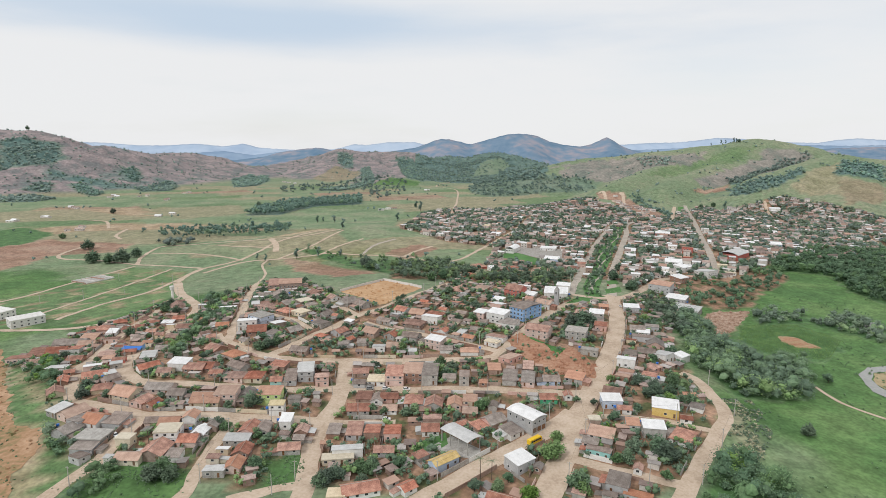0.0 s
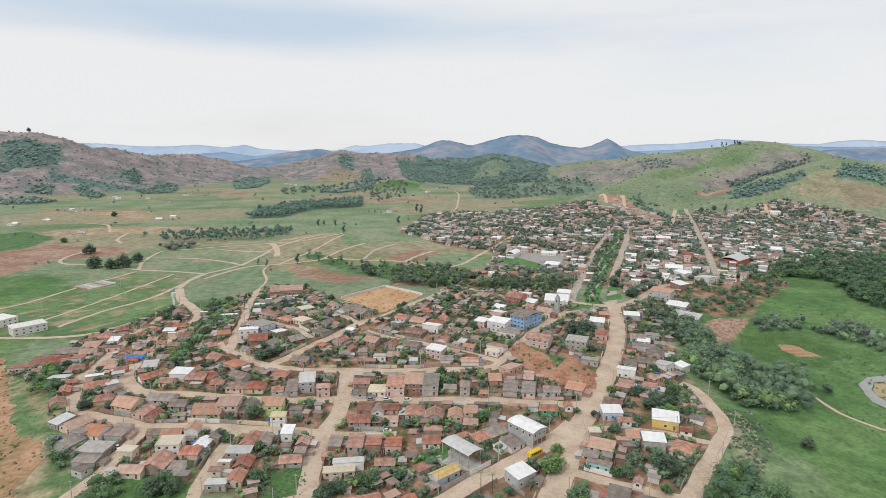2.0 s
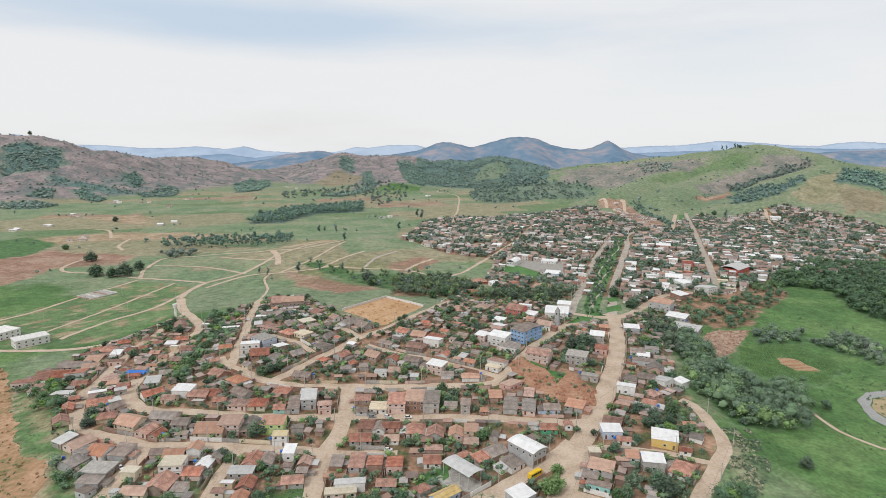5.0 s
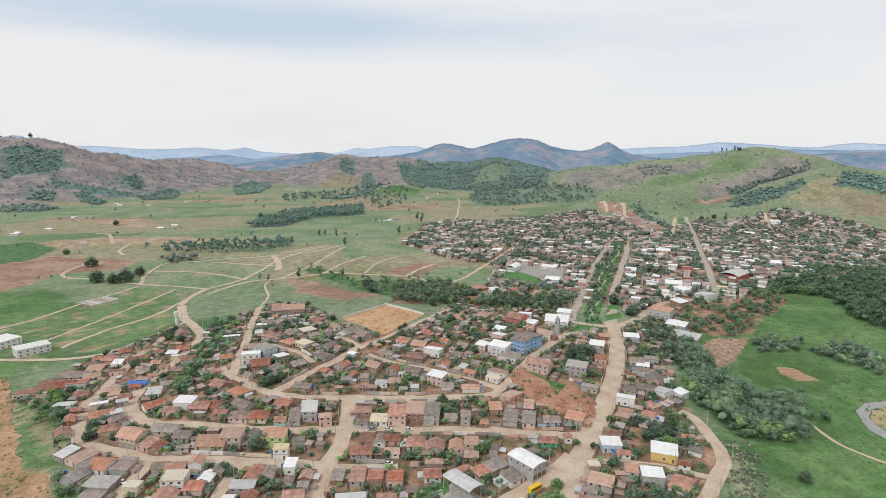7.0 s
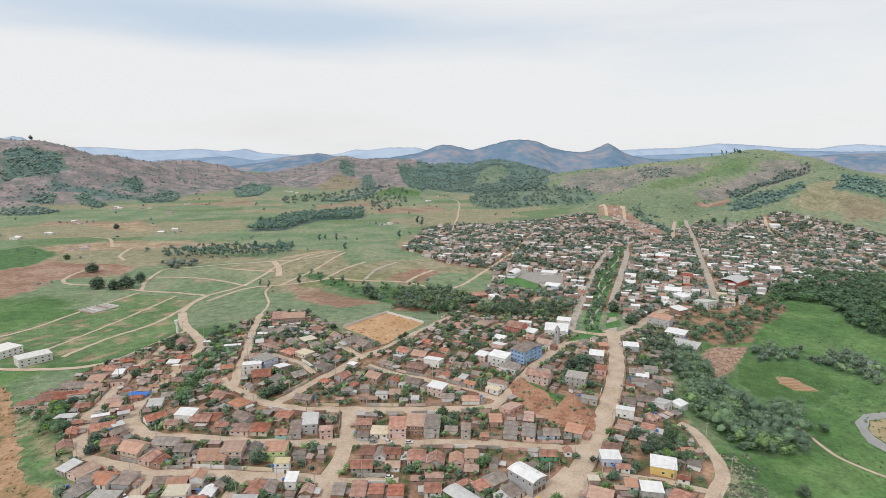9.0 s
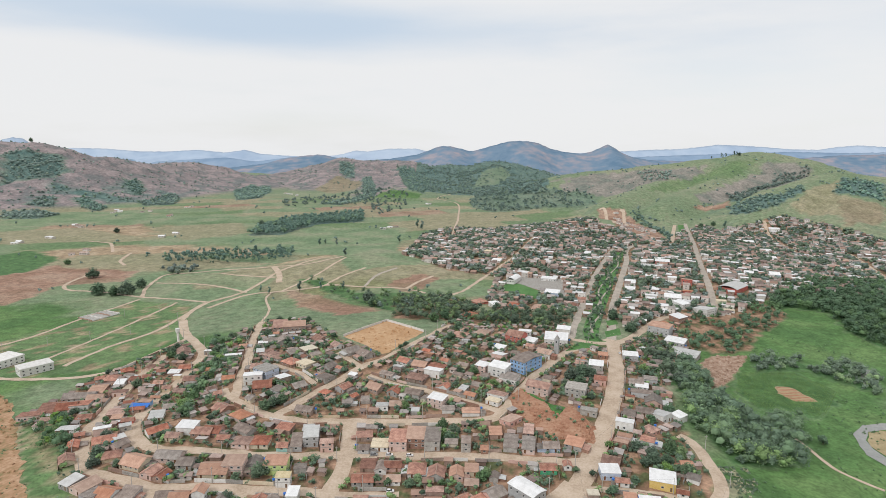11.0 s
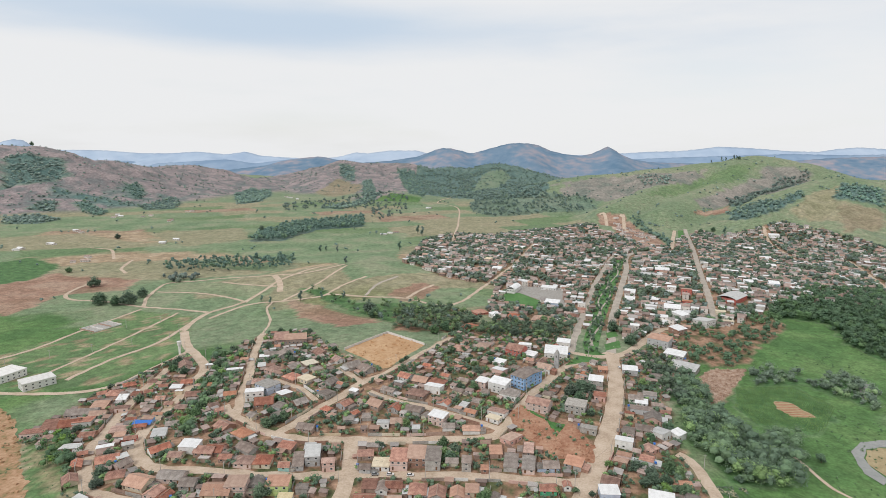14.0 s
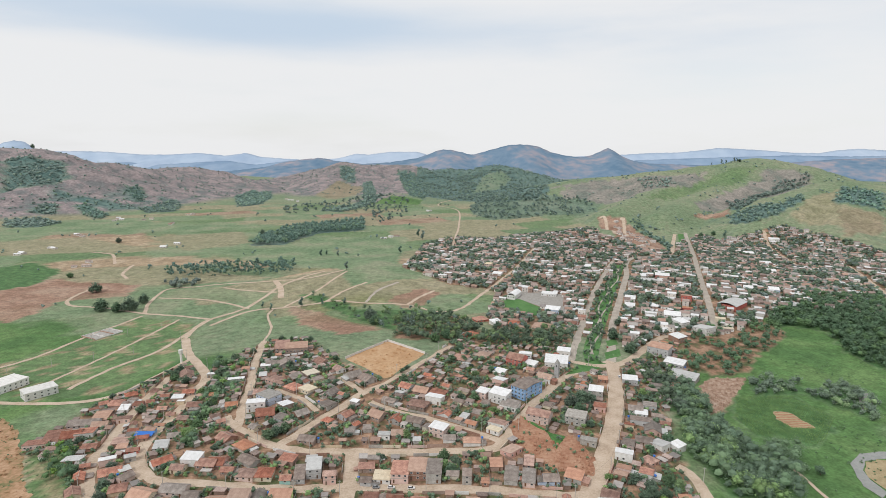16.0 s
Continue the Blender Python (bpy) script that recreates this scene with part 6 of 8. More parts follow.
# tile and brick tones greyed a little for haze; yard sheds share them
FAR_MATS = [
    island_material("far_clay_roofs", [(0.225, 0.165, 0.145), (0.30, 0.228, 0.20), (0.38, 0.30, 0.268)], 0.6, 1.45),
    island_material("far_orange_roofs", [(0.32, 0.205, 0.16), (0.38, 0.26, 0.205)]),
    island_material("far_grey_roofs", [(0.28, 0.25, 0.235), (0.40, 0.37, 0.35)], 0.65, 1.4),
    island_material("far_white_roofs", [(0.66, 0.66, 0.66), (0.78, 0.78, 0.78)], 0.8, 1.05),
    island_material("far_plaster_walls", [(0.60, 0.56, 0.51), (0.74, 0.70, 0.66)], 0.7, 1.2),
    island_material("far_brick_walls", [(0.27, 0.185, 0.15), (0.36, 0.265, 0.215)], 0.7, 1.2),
    GLASS,
]


def bulk_house(v, f, mi, x, y, turn, w, d, h, roof, wall, rise):
    a = radians(turn)
    z = ground_z(x, y)
    ca, sa = math.cos(a), math.sin(a)

    def put(pts):
        b = len(v)
        v.extend((x + ca * p[0] - sa * p[1], y + sa * p[0] + ca * p[1], z + p[2]) for p in pts)
        return b
    b = put([(sx * w / 2, sy * d / 2, q) for q in (-0.8, h) for sx, sy in ((-1, -1), (1, -1), (1, 1), (-1, 1))])
    for i in range(4):
        j = (i + 1) % 4
        f.append((b + i, b + j, b + 4 + j, b + 4 + i))
        mi.append(wall)
    o = 0.45
    r, s = w / 2 + o, d / 2 + o
    if rise > 0.3:
        b = put([(-r, -s, h - 0.15), (r, -s, h - 0.15), (r, 0, h + rise), (-r, 0, h + rise), (r, s, h - 0.15), (-r, s, h - 0.15)])
        f.extend([(b, b + 1, b + 2, b + 3), (b + 3, b + 2, b + 4, b + 5), (b, b + 3, b + 5), (b + 1, b + 4, b + 2)])
        mi.extend([roof, roof, wall, wall])
    else:
        b = put([(-r, -s, h), (r, -s, h), (r, s, h + 0.3), (-r, s, h + 0.3), (-r, -s, h + 0.2), (r, -s, h + 0.2), (r, s, h + 0.5), (-r, s, h + 0.5)])
        f.extend([(b + 4, b + 5, b + 6, b + 7), (b, b + 1, b + 5, b + 4), (b + 1, b + 2, b + 6, b + 5), (b + 2, b + 3, b + 7, b + 6), (b + 3, b, b + 4, b + 7), (b + 3, b + 2, b + 1, b)])
        mi.extend([roof] * 6)
    n = max(1, int(w / 4))
    for i in range(n):
        u = -w / 2 + (i + 0.5) * w / n
        for k in range(max(1, int(h / 2.8))):
            b = put([(u - 0.55, -d / 2 - 0.03, 1.0 + 2.8 * k), (u + 0.55, -d / 2 - 0.03, 1.0 + 2.8 * k), (u + 0.55, -d / 2 - 0.03, 2.1 + 2.8 * k), (u - 0.55, -d / 2 - 0.03, 2.1 + 2.8 * k)])
            f.append((b, b + 1, b + 2, b + 3))
            mi.append(6)


for _ in range(14000):
    x, y = fill.uniform(x0, x1), fill.uniform(y0, y1)
    if len(shed_spots) >= 400:
        break
    if not inside(TOWN_NEAR, x, y) or not free(x, y, 2) or any(math.hypot(x - a, y - b) < 4.6 for a, b in shed_spots):
        continue
    gap, turn = to_road(x, y)
    w, d = fill.uniform(3.0, 5.8), fill.uniform(2.6, 4.4)
    if gap < 2.6 or not clear_of_houses(x, y, 2.2):
        continue
    shed_spots.append((x, y))
    bulk_house(sv, sf, sm, x, y, turn, w, d, fill.uniform(1.9, 2.5), fill.choice((0, 0, 0, 2, 2, 1)), fill.choice((4, 5, 5, 5)), 0)
sheds = raw("yard_sheds", sv, sf, FAR_MATS)
sheds.data.polygons.foreach_set("material_index", sm)
tagged(sheds, "small sheds and lean-tos crowded into back yards", "sheds", kind="stuff")

fv, ff, fm = [], [], []
x0, y0, x1, y1 = bounds(TOWN_FAR)
cells = {}
for _ in range(70000):
    x, y = fill.uniform(x0, x1), fill.uniform(y0, y1)
    if not inside(TOWN_FAR, x, y) or not free(x, y, 5):
        continue
    w, d = fill.uniform(5.5, 10.5), fill.uniform(5, 9)
    key = (int(x // 12), int(y // 12))
    if any(math.hypot(x - a, y - b) < 0.5 * (w + q) * 1.02 for i in (-1, 0, 1) for j in (-1, 0, 1) for a, b, q in cells.get((key[0] + i, key[1] + j), ())):
        continue
    gap, turn = to_road(x, y)
    if gap < 0.62 * max(w, d):
        continue
    if wave(x, y, 75, 21) + 0.4 * wave(x, y, 33, 22) > 0.27:
        continue
    turn = -20 + 6 * wave(x, y, 500, 3) + fill.uniform(-3, 3)
    cells.setdefault(key, []).append((x, y, max(w, d)))
    if not clear_of_houses(x, y, max(w, d) / 2):
        continue
    q = fill.random()
    central = 1 if 150 < x < 480 and y < 900 else 0
    roof = 3 if q < 0.13 + 0.14 * central else 2 if q < 0.33 else 1 if q < 0.50 else 0
    h = fill.choice((2.7, 2.8, 3.0, 3.2)) if fill.random() > 0.16 + 0.25 * central else fill.uniform(5.4, 6.4)
    plaster, level = fill.random() < 0.62, roof == 3 or fill.random() < 0.25
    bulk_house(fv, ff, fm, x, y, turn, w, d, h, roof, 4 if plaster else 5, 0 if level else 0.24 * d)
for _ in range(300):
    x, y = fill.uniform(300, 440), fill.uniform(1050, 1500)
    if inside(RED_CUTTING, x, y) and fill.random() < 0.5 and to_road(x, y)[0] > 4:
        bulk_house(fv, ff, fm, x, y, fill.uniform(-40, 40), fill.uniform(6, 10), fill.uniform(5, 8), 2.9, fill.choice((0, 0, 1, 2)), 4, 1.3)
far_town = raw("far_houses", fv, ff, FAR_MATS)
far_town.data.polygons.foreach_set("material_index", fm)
tagged(far_town, "crowded low houses with clay, grey and white roofs", "houses", kind="stuff")

# farmhouses out on the plain
wv, wf, wm = [], [], []
for x, y in FARMS:
    for k in range(fill.choice((1, 2, 2, 3))):
        bulk_house(wv, wf, wm, x + fill.uniform(-18, 18) * (k > 0), y + fill.uniform(-22, 22) * (k > 0), fill.uniform(-30, 30), fill.uniform(7, 13), fill.uniform(6, 9), 3.0, fill.choice((3, 3, 0, 1)), 4, 0.24 * 8 * fill.choice((0, 1)))
farms = raw("farmhouses", wv, wf, FAR_MATS)
farms.data.polygons.foreach_set("material_index", wm)
tagged(farms, "scattered farmhouses and barns on the plain", "farmhouses", kind="stuff")

# ---- landmark buildings ----
def empty_at(name, x, y, turn, label, category, group="", dz=0.0):
    e = new(name)
    e.matrix_world = pose(x, y, ground_z(x, y) + dz, 0, 0, turn)
    return tagged(e, label, category, group)


def vault(bm, w, d, h, rise, t=0.15, along_x=False, n=8, o=0.5):
    """A thin curved roof over w x d, arched across the shorter way."""
    span, run = (d, w) if along_x else (w, d)
    ring = []
    for k in range(n + 1):
        u = -1 + 2 * k / n
        ring.append((u * (span / 2 + o), h + rise * (1 - u * u)))
    ring += [(a, z - t) for a, z in reversed(ring)]
    ends = [[bm.verts.new((s * (run / 2 + o), a, z) if along_x else (a, s * (run / 2 + o), z)) for a, z in ring] for s in (-1, 1)]
    m = len(ring)
    for i in range(m):
        j = (i + 1) % m
        bm.faces.new((ends[0][i], ends[0][j], ends[1][j], ends[1][i]))
    for i in range(n):
        for en in ends:
            bm.faces.new((en[i], en[i + 1], en[m - 2 - i], en[m - 1 - i]))
    bm.normal_update()
    bmesh.ops.recalc_face_normals(bm, faces=bm.faces)


def plain_box(name, e, mat, *b, label=""):
    bm = bmesh.new()
    box(bm, *b)
    return part(name, bm, mat, e, label)


# two-storey hall under a white curved roof
x, y, turn, w, d = HALL
e = empty_at("hall", x, y, turn, "two-storey grey hall with a white curved metal roof", "hall")
HOUSES.append(HALL)
plain_box("wall", e, WALLS["grey"], -w / 2, -d / 2, -1.2, w / 2, d / 2, 7.0)
bm = bmesh.new()
vault(bm, w, d, 7.0, 0.9, along_x=True, o=0.45)
part("roof", bm, METAL_ROOF, e)
plain_box("plinth", e, CONCRETE, -w / 2 - 0.1, -d / 2 - 0.1, -1.3, w / 2 + 0.1, d / 2 + 0.1, 0.5)
for k in range(4):
    add_window(e, 1.2, 1.3, pose(-w / 2 + (k + 0.5) * w / 4, -d / 2, 5.2))
for k in range(3):
    add_window(e, 1.3, 1.2, pose(w / 2, -d / 2 + (k + 0.5) * d / 3, 5.2, 0, 0, 90))
    o_ = new("door", door_mesh(2.4, 2.8))
    o_.parent, o_.matrix_basis = e, pose(w / 2, -d / 2 + (k + 0.5) * d / 3, 0, 0, 0, 90)

# open canopy on columns
x, y, turn, w, d = CANOPY
e = empty_at("canopy", x, y, turn, "open steel canopy with a pale arched roof", "canopy")
HOUSES.append(CANOPY)
bm = bmesh.new()
vault(bm, w, d, 6.2, 0.7, along_x=True, o=0.4)
part("roof", bm, GREY_ROOF, e)
for u in (-0.48, -0.16, 0.16, 0.48):
    for v_ in (-0.47, 0.47):
        plain_box("column", e, POLE, u * w - 0.18, v_ * d - 0.18, -0.8, u * w + 0.18, v_ * d + 0.18, 6.15)
for v_ in (-0.47, 0.47):
    plain_box("beam", e, POLE, -w / 2, v_ * d - 0.12, 5.85, w / 2, v_ * d + 0.12, 6.12)

# blue three-storey building
x, y, turn, w, d = BLUE_HOUSE
e = empty_at("building", x, y, turn, "bright blue three-storey building with a grey roof", "building")
HOUSES.append(BLUE_HOUSE)
plain_box("wall", e, WALLS["blue"], -w / 2, -d / 2, -1.5, w / 2, d / 2, 8.6)
bm = bmesh.new()
roof_faces(bm, [[(-w / 2 - 0.5, -d / 2 - 0.5, 8.7), (w / 2 + 0.5, -d / 2 - 0.5, 8.7), (w / 2 + 0.5, 0, 9.9), (-w / 2 - 0.5, 0, 9.9)], [(-w / 2 - 0.5, 0, 9.9), (w / 2 + 0.5, 0, 9.9), (w / 2 + 0.5, d / 2 + 0.5, 8.7), (-w / 2 - 0.5, d / 2 + 0.5, 8.7)]], 0.16)
part("roof", bm, FIBRE, e)
for k in (2.9, 5.75):
    plain_box("floor_band", e, WALLS["paleblue"], -w / 2 - 0.1, -d / 2 - 0.1, k - 0.12, w / 2 + 0.1, d / 2 + 0.1, k + 0.12)
for k in range(3):
    for i in range(4):
        add_window(e, 1.5, 1.3, pose(-w / 2 + (i + 0.5) * w / 4, -d / 2, 1.6 + 2.85 * k))
        add_window(e, 1.5, 1.3, pose(w / 2, -d / 2 + (i + 0.5) * d / 4, 1.6 + 2.85 * k, 0, 0, 90))

# long white blocks at the edge of the fields
for place in (LONG_WHITE, LONG_WHITE_2):
    x, y, turn, w, d = place
    e = empty_at("apartment_block", x, y, turn, "long white two-storey block at the field's edge", "building", "white blocks")
    HOUSES.append(place)
    plain_box("wall", e, WALLS["white"], -w / 2, -d / 2, -1.0, w / 2, d / 2, 5.8)
    bm = bmesh.new()
    box(bm, -w / 2 - 0.3, -d / 2 - 0.3, 5.8, w / 2 + 0.3, d / 2 + 0.3, 6.5)
    top = next(f for f in bm.faces if all(v.co.z > 6.4 for v in f.verts))
    bmesh.ops.inset_region(bm, faces=[top], thickness=0.3, depth=-0.45)
    part("roof", bm, WALLS["white"], e)
    n = max(3, int(d / 4))
    for k in (1.6, 4.4):
        for i in range(n):
            add_window(e, 1.4, 1.2, pose(w / 2, -d / 2 + (i + 0.5) * d / n, k, 0, 0, 90))
        add_window(e, 1.4, 1.2, pose(-w / 4, -d / 2, k))
        add_window(e, 1.4, 1.2, pose(w / 4, -d / 2, k))

# sports halls with curved roofs
for place, wall_, roof_, label in ((GYM, WALLS["white"], METAL_ROOF, "white school gymnasium with a curved metal roof"), (RED_HALL, WALLS["red"], GREY_ROOF, "red-walled sports hall under a grey curved roof")):
    x, y, turn, w, d = place
    e = empty_at("sports_hall", x, y, turn, label, "sports hall")
    HOUSES.append(place)
    plain_box("wall", e, wall_, -w / 2, -d / 2, -1.0, w / 2, d / 2, 5.5)
    bm = bmesh.new()
    vault(bm, w, d, 5.5, 3.0, along_x=w > d)
    part("roof", bm, roof_, e)
    for k in range(3):
        add_window(e, 2.0, 1.2, pose(-w / 2 + (k + 0.5) * w / 3, -d / 2, 3.5))

# water tower
x, y = TOWER
e = empty_at("water_tower", x, y, 0, "slim white concrete water tower beside the road", "water tower")
bm = bmesh.new()
bmesh.ops.create_cone(bm, cap_ends=True, segments=14, radius1=1.0, radius2=1.0, depth=9.0, matrix=Matrix.Translation((0, 0, 4)))
part("shaft", bm, WALLS["white"], e)
bm = bmesh.new()
bmesh.ops.create_cone(bm, cap_ends=True, segments=16, radius1=1.7, radius2=2.0, depth=3.6, matrix=Matrix.Translation((0, 0, 10.3)))
part("tank", bm, WALLS["white"], e)

# unfinished foundations in the field
x, y, turn, w, d = FOUNDATION
e = empty_at("building_site", x, y, turn, "low white foundation walls on a pale slab", "building site")
plain_box("slab", e, CONCRETE, -w / 2, -d / 2, -0.5, w / 2, d / 2, 0.35)
n = max(3, int(d / 8))
for i in range(n + 1):
    v_ = -d / 2 + i * d / n
    plain_box("low_wall", e, WALLS["white"] if i % 2 else BRICK, -w / 2 + 0.3, max(-d / 2, v_ - 0.15), 0.35, w / 2 - 0.3, min(d / 2, v_ + 0.15), 1.5)
for s in (-1, 1):
    plain_box("low_wall", e, WALLS["white"], s * w / 2 - 0.15, -d / 2, 0.35, s * w / 2 + 0.15, d / 2, 1.2)


# ---- walls of lots and yards ----
def run_wall(a, b, h, mat, label, name="yard_wall", group="yard walls", t=0.2):
    """A masonry wall from a to b that steps with the ground."""
    L_ = math.dist(a, b)
    n = max(1, round(L_ / 6))
    e = empty_at(name, (a[0] + b[0]) / 2, (a[1] + b[1]) / 2, math.degrees(math.atan2(b[1] - a[1], b[0] - a[0])), label, name.replace("_", " "), group)
    z0 = ground_z((a[0] + b[0]) / 2, (a[1] + b[1]) / 2)
    bm = bmesh.new()
    prev = None
    for i in range(n + 1):
        u = i / n
        x, y = a[0] + (b[0] - a[0]) * u, a[1] + (b[1] - a[1]) * u
        z = ground_z(x, y) - z0
        ring = [bm.verts.new((L_ * (u - 0.5), s, q)) for s, q in ((-t / 2, z - 0.6), (t / 2, z - 0.6), (t / 2, z + h), (-t / 2, z + h))]
        if prev:
            for k in range(4):
                bm.faces.new((prev[k], prev[(k + 1) % 4], ring[(k + 1) % 4], ring[k]))
        else:
            bm.faces.new(ring[::-1])
        prev = ring
    bm.faces.new(prev)
    part("masonry", bm, mat, e)
    return e


lot = SAND_LOT[:4]
for a, b in zip(lot[:2], lot[1:3]):
    run_wall(a, b, 2.2, WALLS["white"], "white plastered wall round a sand lot", "lot_wall", "sand lot walls", 0.3)

# ---- yard walls along the streets ----
yard = random.Random(23)
walls_made = 0
for mat_, width, pts in ROADS:
    line = smooth_line(pts, 2.0)
    if not any(inside(TOWN_NEAR, *p) for p in line):
        continue
    for side in (-1, 1):
        i = yard.randrange(3)
        while i + 5 < len(line) and walls_made < 210:
            k = yard.randrange(4, 8)
            j = min(len(line) - 1, i + k)
            ends = []
            for q in (i, j):
                (xa, ya), (xb, yb) = line[max(0, q - 1)], line[min(len(line) - 1, q + 1)]
                dd = math.hypot(xb - xa, yb - ya) or 1
                off = side * (width / 2 + 0.9)
                ends.append((line[q][0] - (yb - ya) / dd * off, line[q][1] + (xb - xa) / dd * off))
            mid = ((ends[0][0] + ends[1][0]) / 2, (ends[0][1] + ends[1][1]) / 2)
            ok = all(inside(TOWN_NEAR, *p) and clear_of_houses(*p, 0.4) and to_road(*p)[0] > 0.4 and free(*p, 0) for p in (*ends, mid))
            if ok and yard.random() < 0.85:
                kind = yard.choice(("brick", "brick", "concrete", "white", "cream", "concrete", "pink"))
                word = {"brick": "bare brick", "concrete": "raw concrete", "white": "white plastered", "cream": "cream plastered", "pink": "pinkish plastered"}[kind]
                run_wall(ends[0], ends[1], yard.uniform(1.7, 2.3), WALLS[kind], f"{word} yard wall along the street")
                walls_made += 1
            i = j + (0 if yard.random() < 0.6 else 2)

# low walls that part the back yards, too many to count
rnd = random.Random(37)
parts_of = {"brick": ([], []), "concrete": ([], [])}
for hx, hy, turn, w, d in HOUSES:
    if hy > 540:
        continue
    a = radians(turn)
    for side in (-1, 1):
        for front in (-1, 1):
            if rnd.random() < 0.4:
                continue
            u, v0, v1 = side * (w / 2 + 0.7), front * d * 0.1, front * (d / 2 + rnd.uniform(2.5, 6.5))
            ends = [(hx + u * math.cos(a) - q * math.sin(a), hy + u * math.sin(a) + q * math.cos(a)) for q in (v0, v1)]
            if not all(inside(TOWN_NEAR, *p) and to_road(*p)[0] > 0.5 and clear_of_houses(*p, 0.25) and free(*p, 0) for p in ends):
                continue
            v, f = parts_of[rnd.choice(("brick", "brick", "concrete"))]
            h, b = rnd.uniform(1.5, 2.1), len(v)
            nx_, ny_ = 0.09 * math.cos(a), 0.09 * math.sin(a)
            for (px_, py_) in ends:
                z = ground_z(px_, py_)
                v += [(px_ - nx_, py_ - ny_, z - 0.4), (px_ + nx_, py_ + ny_, z - 0.4), (px_ + nx_, py_ + ny_, z + h), (px_ - nx_, py_ - ny_, z + h)]
            f += [(b + k, b + (k + 1) % 4, b + 4 + (k + 1) % 4, b + 4 + k) for k in range(4)] + [(b, b + 1, b + 2, b + 3), (b + 7, b + 6, b + 5, b + 4)]
for kind, (v, f) in parts_of.items():
    tagged(raw("yard_partitions", v, f, WALLS[kind]), f"low bare {kind} walls between back yards", "yard walls", kind="stuff")

# ---- trees ----
ball = bmesh.new()
bmesh.ops.create_icosphere(ball, subdivisions=1, radius=1.0)
ball.verts.ensure_lookup_table()
HEART = [tuple(p.co) for p in ball.verts]
HEART_FACES = [tuple(p.index for p in q.verts) for q in ball.faces]
ball.free()


def leaf_ball(v, f, rnd, c, r, count, size):
    """A lumpy inner mass of foliage with leaf sprays all over it and round its edge."""
    b = len(v)
    turn = rnd.uniform(0, 6.283)
    for hx, hy, hz in HEART:
        k = r * (rnd.uniform(0.4, 0.66) if size < 1.25 else rnd.uniform(0.5, 0.85))
        v.append((c[0] + k * (hx * math.cos(turn) - hy * math.sin(turn)), c[1] + k * (hx * math.sin(turn) + hy * math.cos(turn)), c[2] + 0.85 * k * hz))
    f.extend((b + i, b + j, b + q) for i, j, q in HEART_FACES)
    for _ in range(count):
        u, th = rnd.uniform(-0.95, 1), rnd.uniform(0, 6.283)
        q = math.sqrt(max(0, 1 - u * u))
        k = r * rnd.uniform(0.62, 1.08)
        p = (c[0] + k * q * math.cos(th), c[1] + k * q * math.sin(th), c[2] + 0.85 * k * u)
        a, t = rnd.uniform(0, 6.283), rnd.uniform(-0.9, 0.9)
        s = size * rnd.uniform(0.6, 1.4)
        ex = Vector((math.cos(a), math.sin(a), t * 0.6)) * s
        ey = Vector((-math.sin(a) * 0.8, math.cos(a) * 0.8, rnd.uniform(-0.7, 0.7))) * s
        P = Vector(p)
        b = len(v)
        v += [tuple(P - ex * 0.5), tuple(P + ey * 0.45), tuple(P + ex * 0.6), tuple(P - ey * 0.45)]
        f.append((b, b + 1, b + 2, b + 3))


def limb(bm, a, b, r0, r1, n=6):
    a, b = Vector(a), Vector(b)
    d = (b - a).normalized()
    s = d.orthogonal().normalized()
    t = d.cross(s)
    rings = [[bm.verts.new(p + (s * math.cos(6.283 * i / n) + t * math.sin(6.283 * i / n)) * r) for i in range(n)] for p, r in ((a, r0), (b, r1))]
    for i in range(n):
        bm.faces.new((rings[0][i], rings[0][(i + 1) % n], rings[1][(i + 1) % n], rings[1][i]))
    bm.faces.new(rings[1])


def make_tree(seed, mat, label, height=6.0, spread=3.0, lumps=9, leaves=70, size=0.55, tall=False):
    rnd = random.Random(seed)
    e = tagged(new("tree"), label, "tree", "trees among the houses")
    bm = bmesh.new()
    th = height * (0.3 if not tall else 0.25)
    limb(bm, (0, 0, -0.4), (0.1, 0.05, th), 0.05 * spread + 0.06, 0.03 * spread + 0.05)
    v, f = [], []
    for i in range(lumps):
        a = 6.283 * i / lumps + rnd.uniform(-0.4, 0.4)
        if tall:
            z = th + (height - th) * (i + 0.5) / lumps
            k = spread * rnd.uniform(0.1, 0.4)
            r = spread * (0.65 - 0.35 * i / lumps)
        else:
            k = spread * rnd.uniform(0.2, 0.68) if i else 0
            z = height * (rnd.uniform(0.27, 0.74) if i else 0.78)
            r = spread * rnd.uniform(0.36, 0.56)
        c = (k * math.cos(a), k * math.sin(a), z)
        limb(bm, (0.1, 0.05, th * rnd.uniform(0.7, 0.98)), (c[0] * 0.85, c[1] * 0.85, c[2] - 0.15), 0.02 * spread + 0.03, 0.015, 5)
        leaf_ball(v, f, rnd, c, r, leaves, size)
    part("trunk", bm, BARK, e)
    raw("crown", v, f, mat, e)
    return e


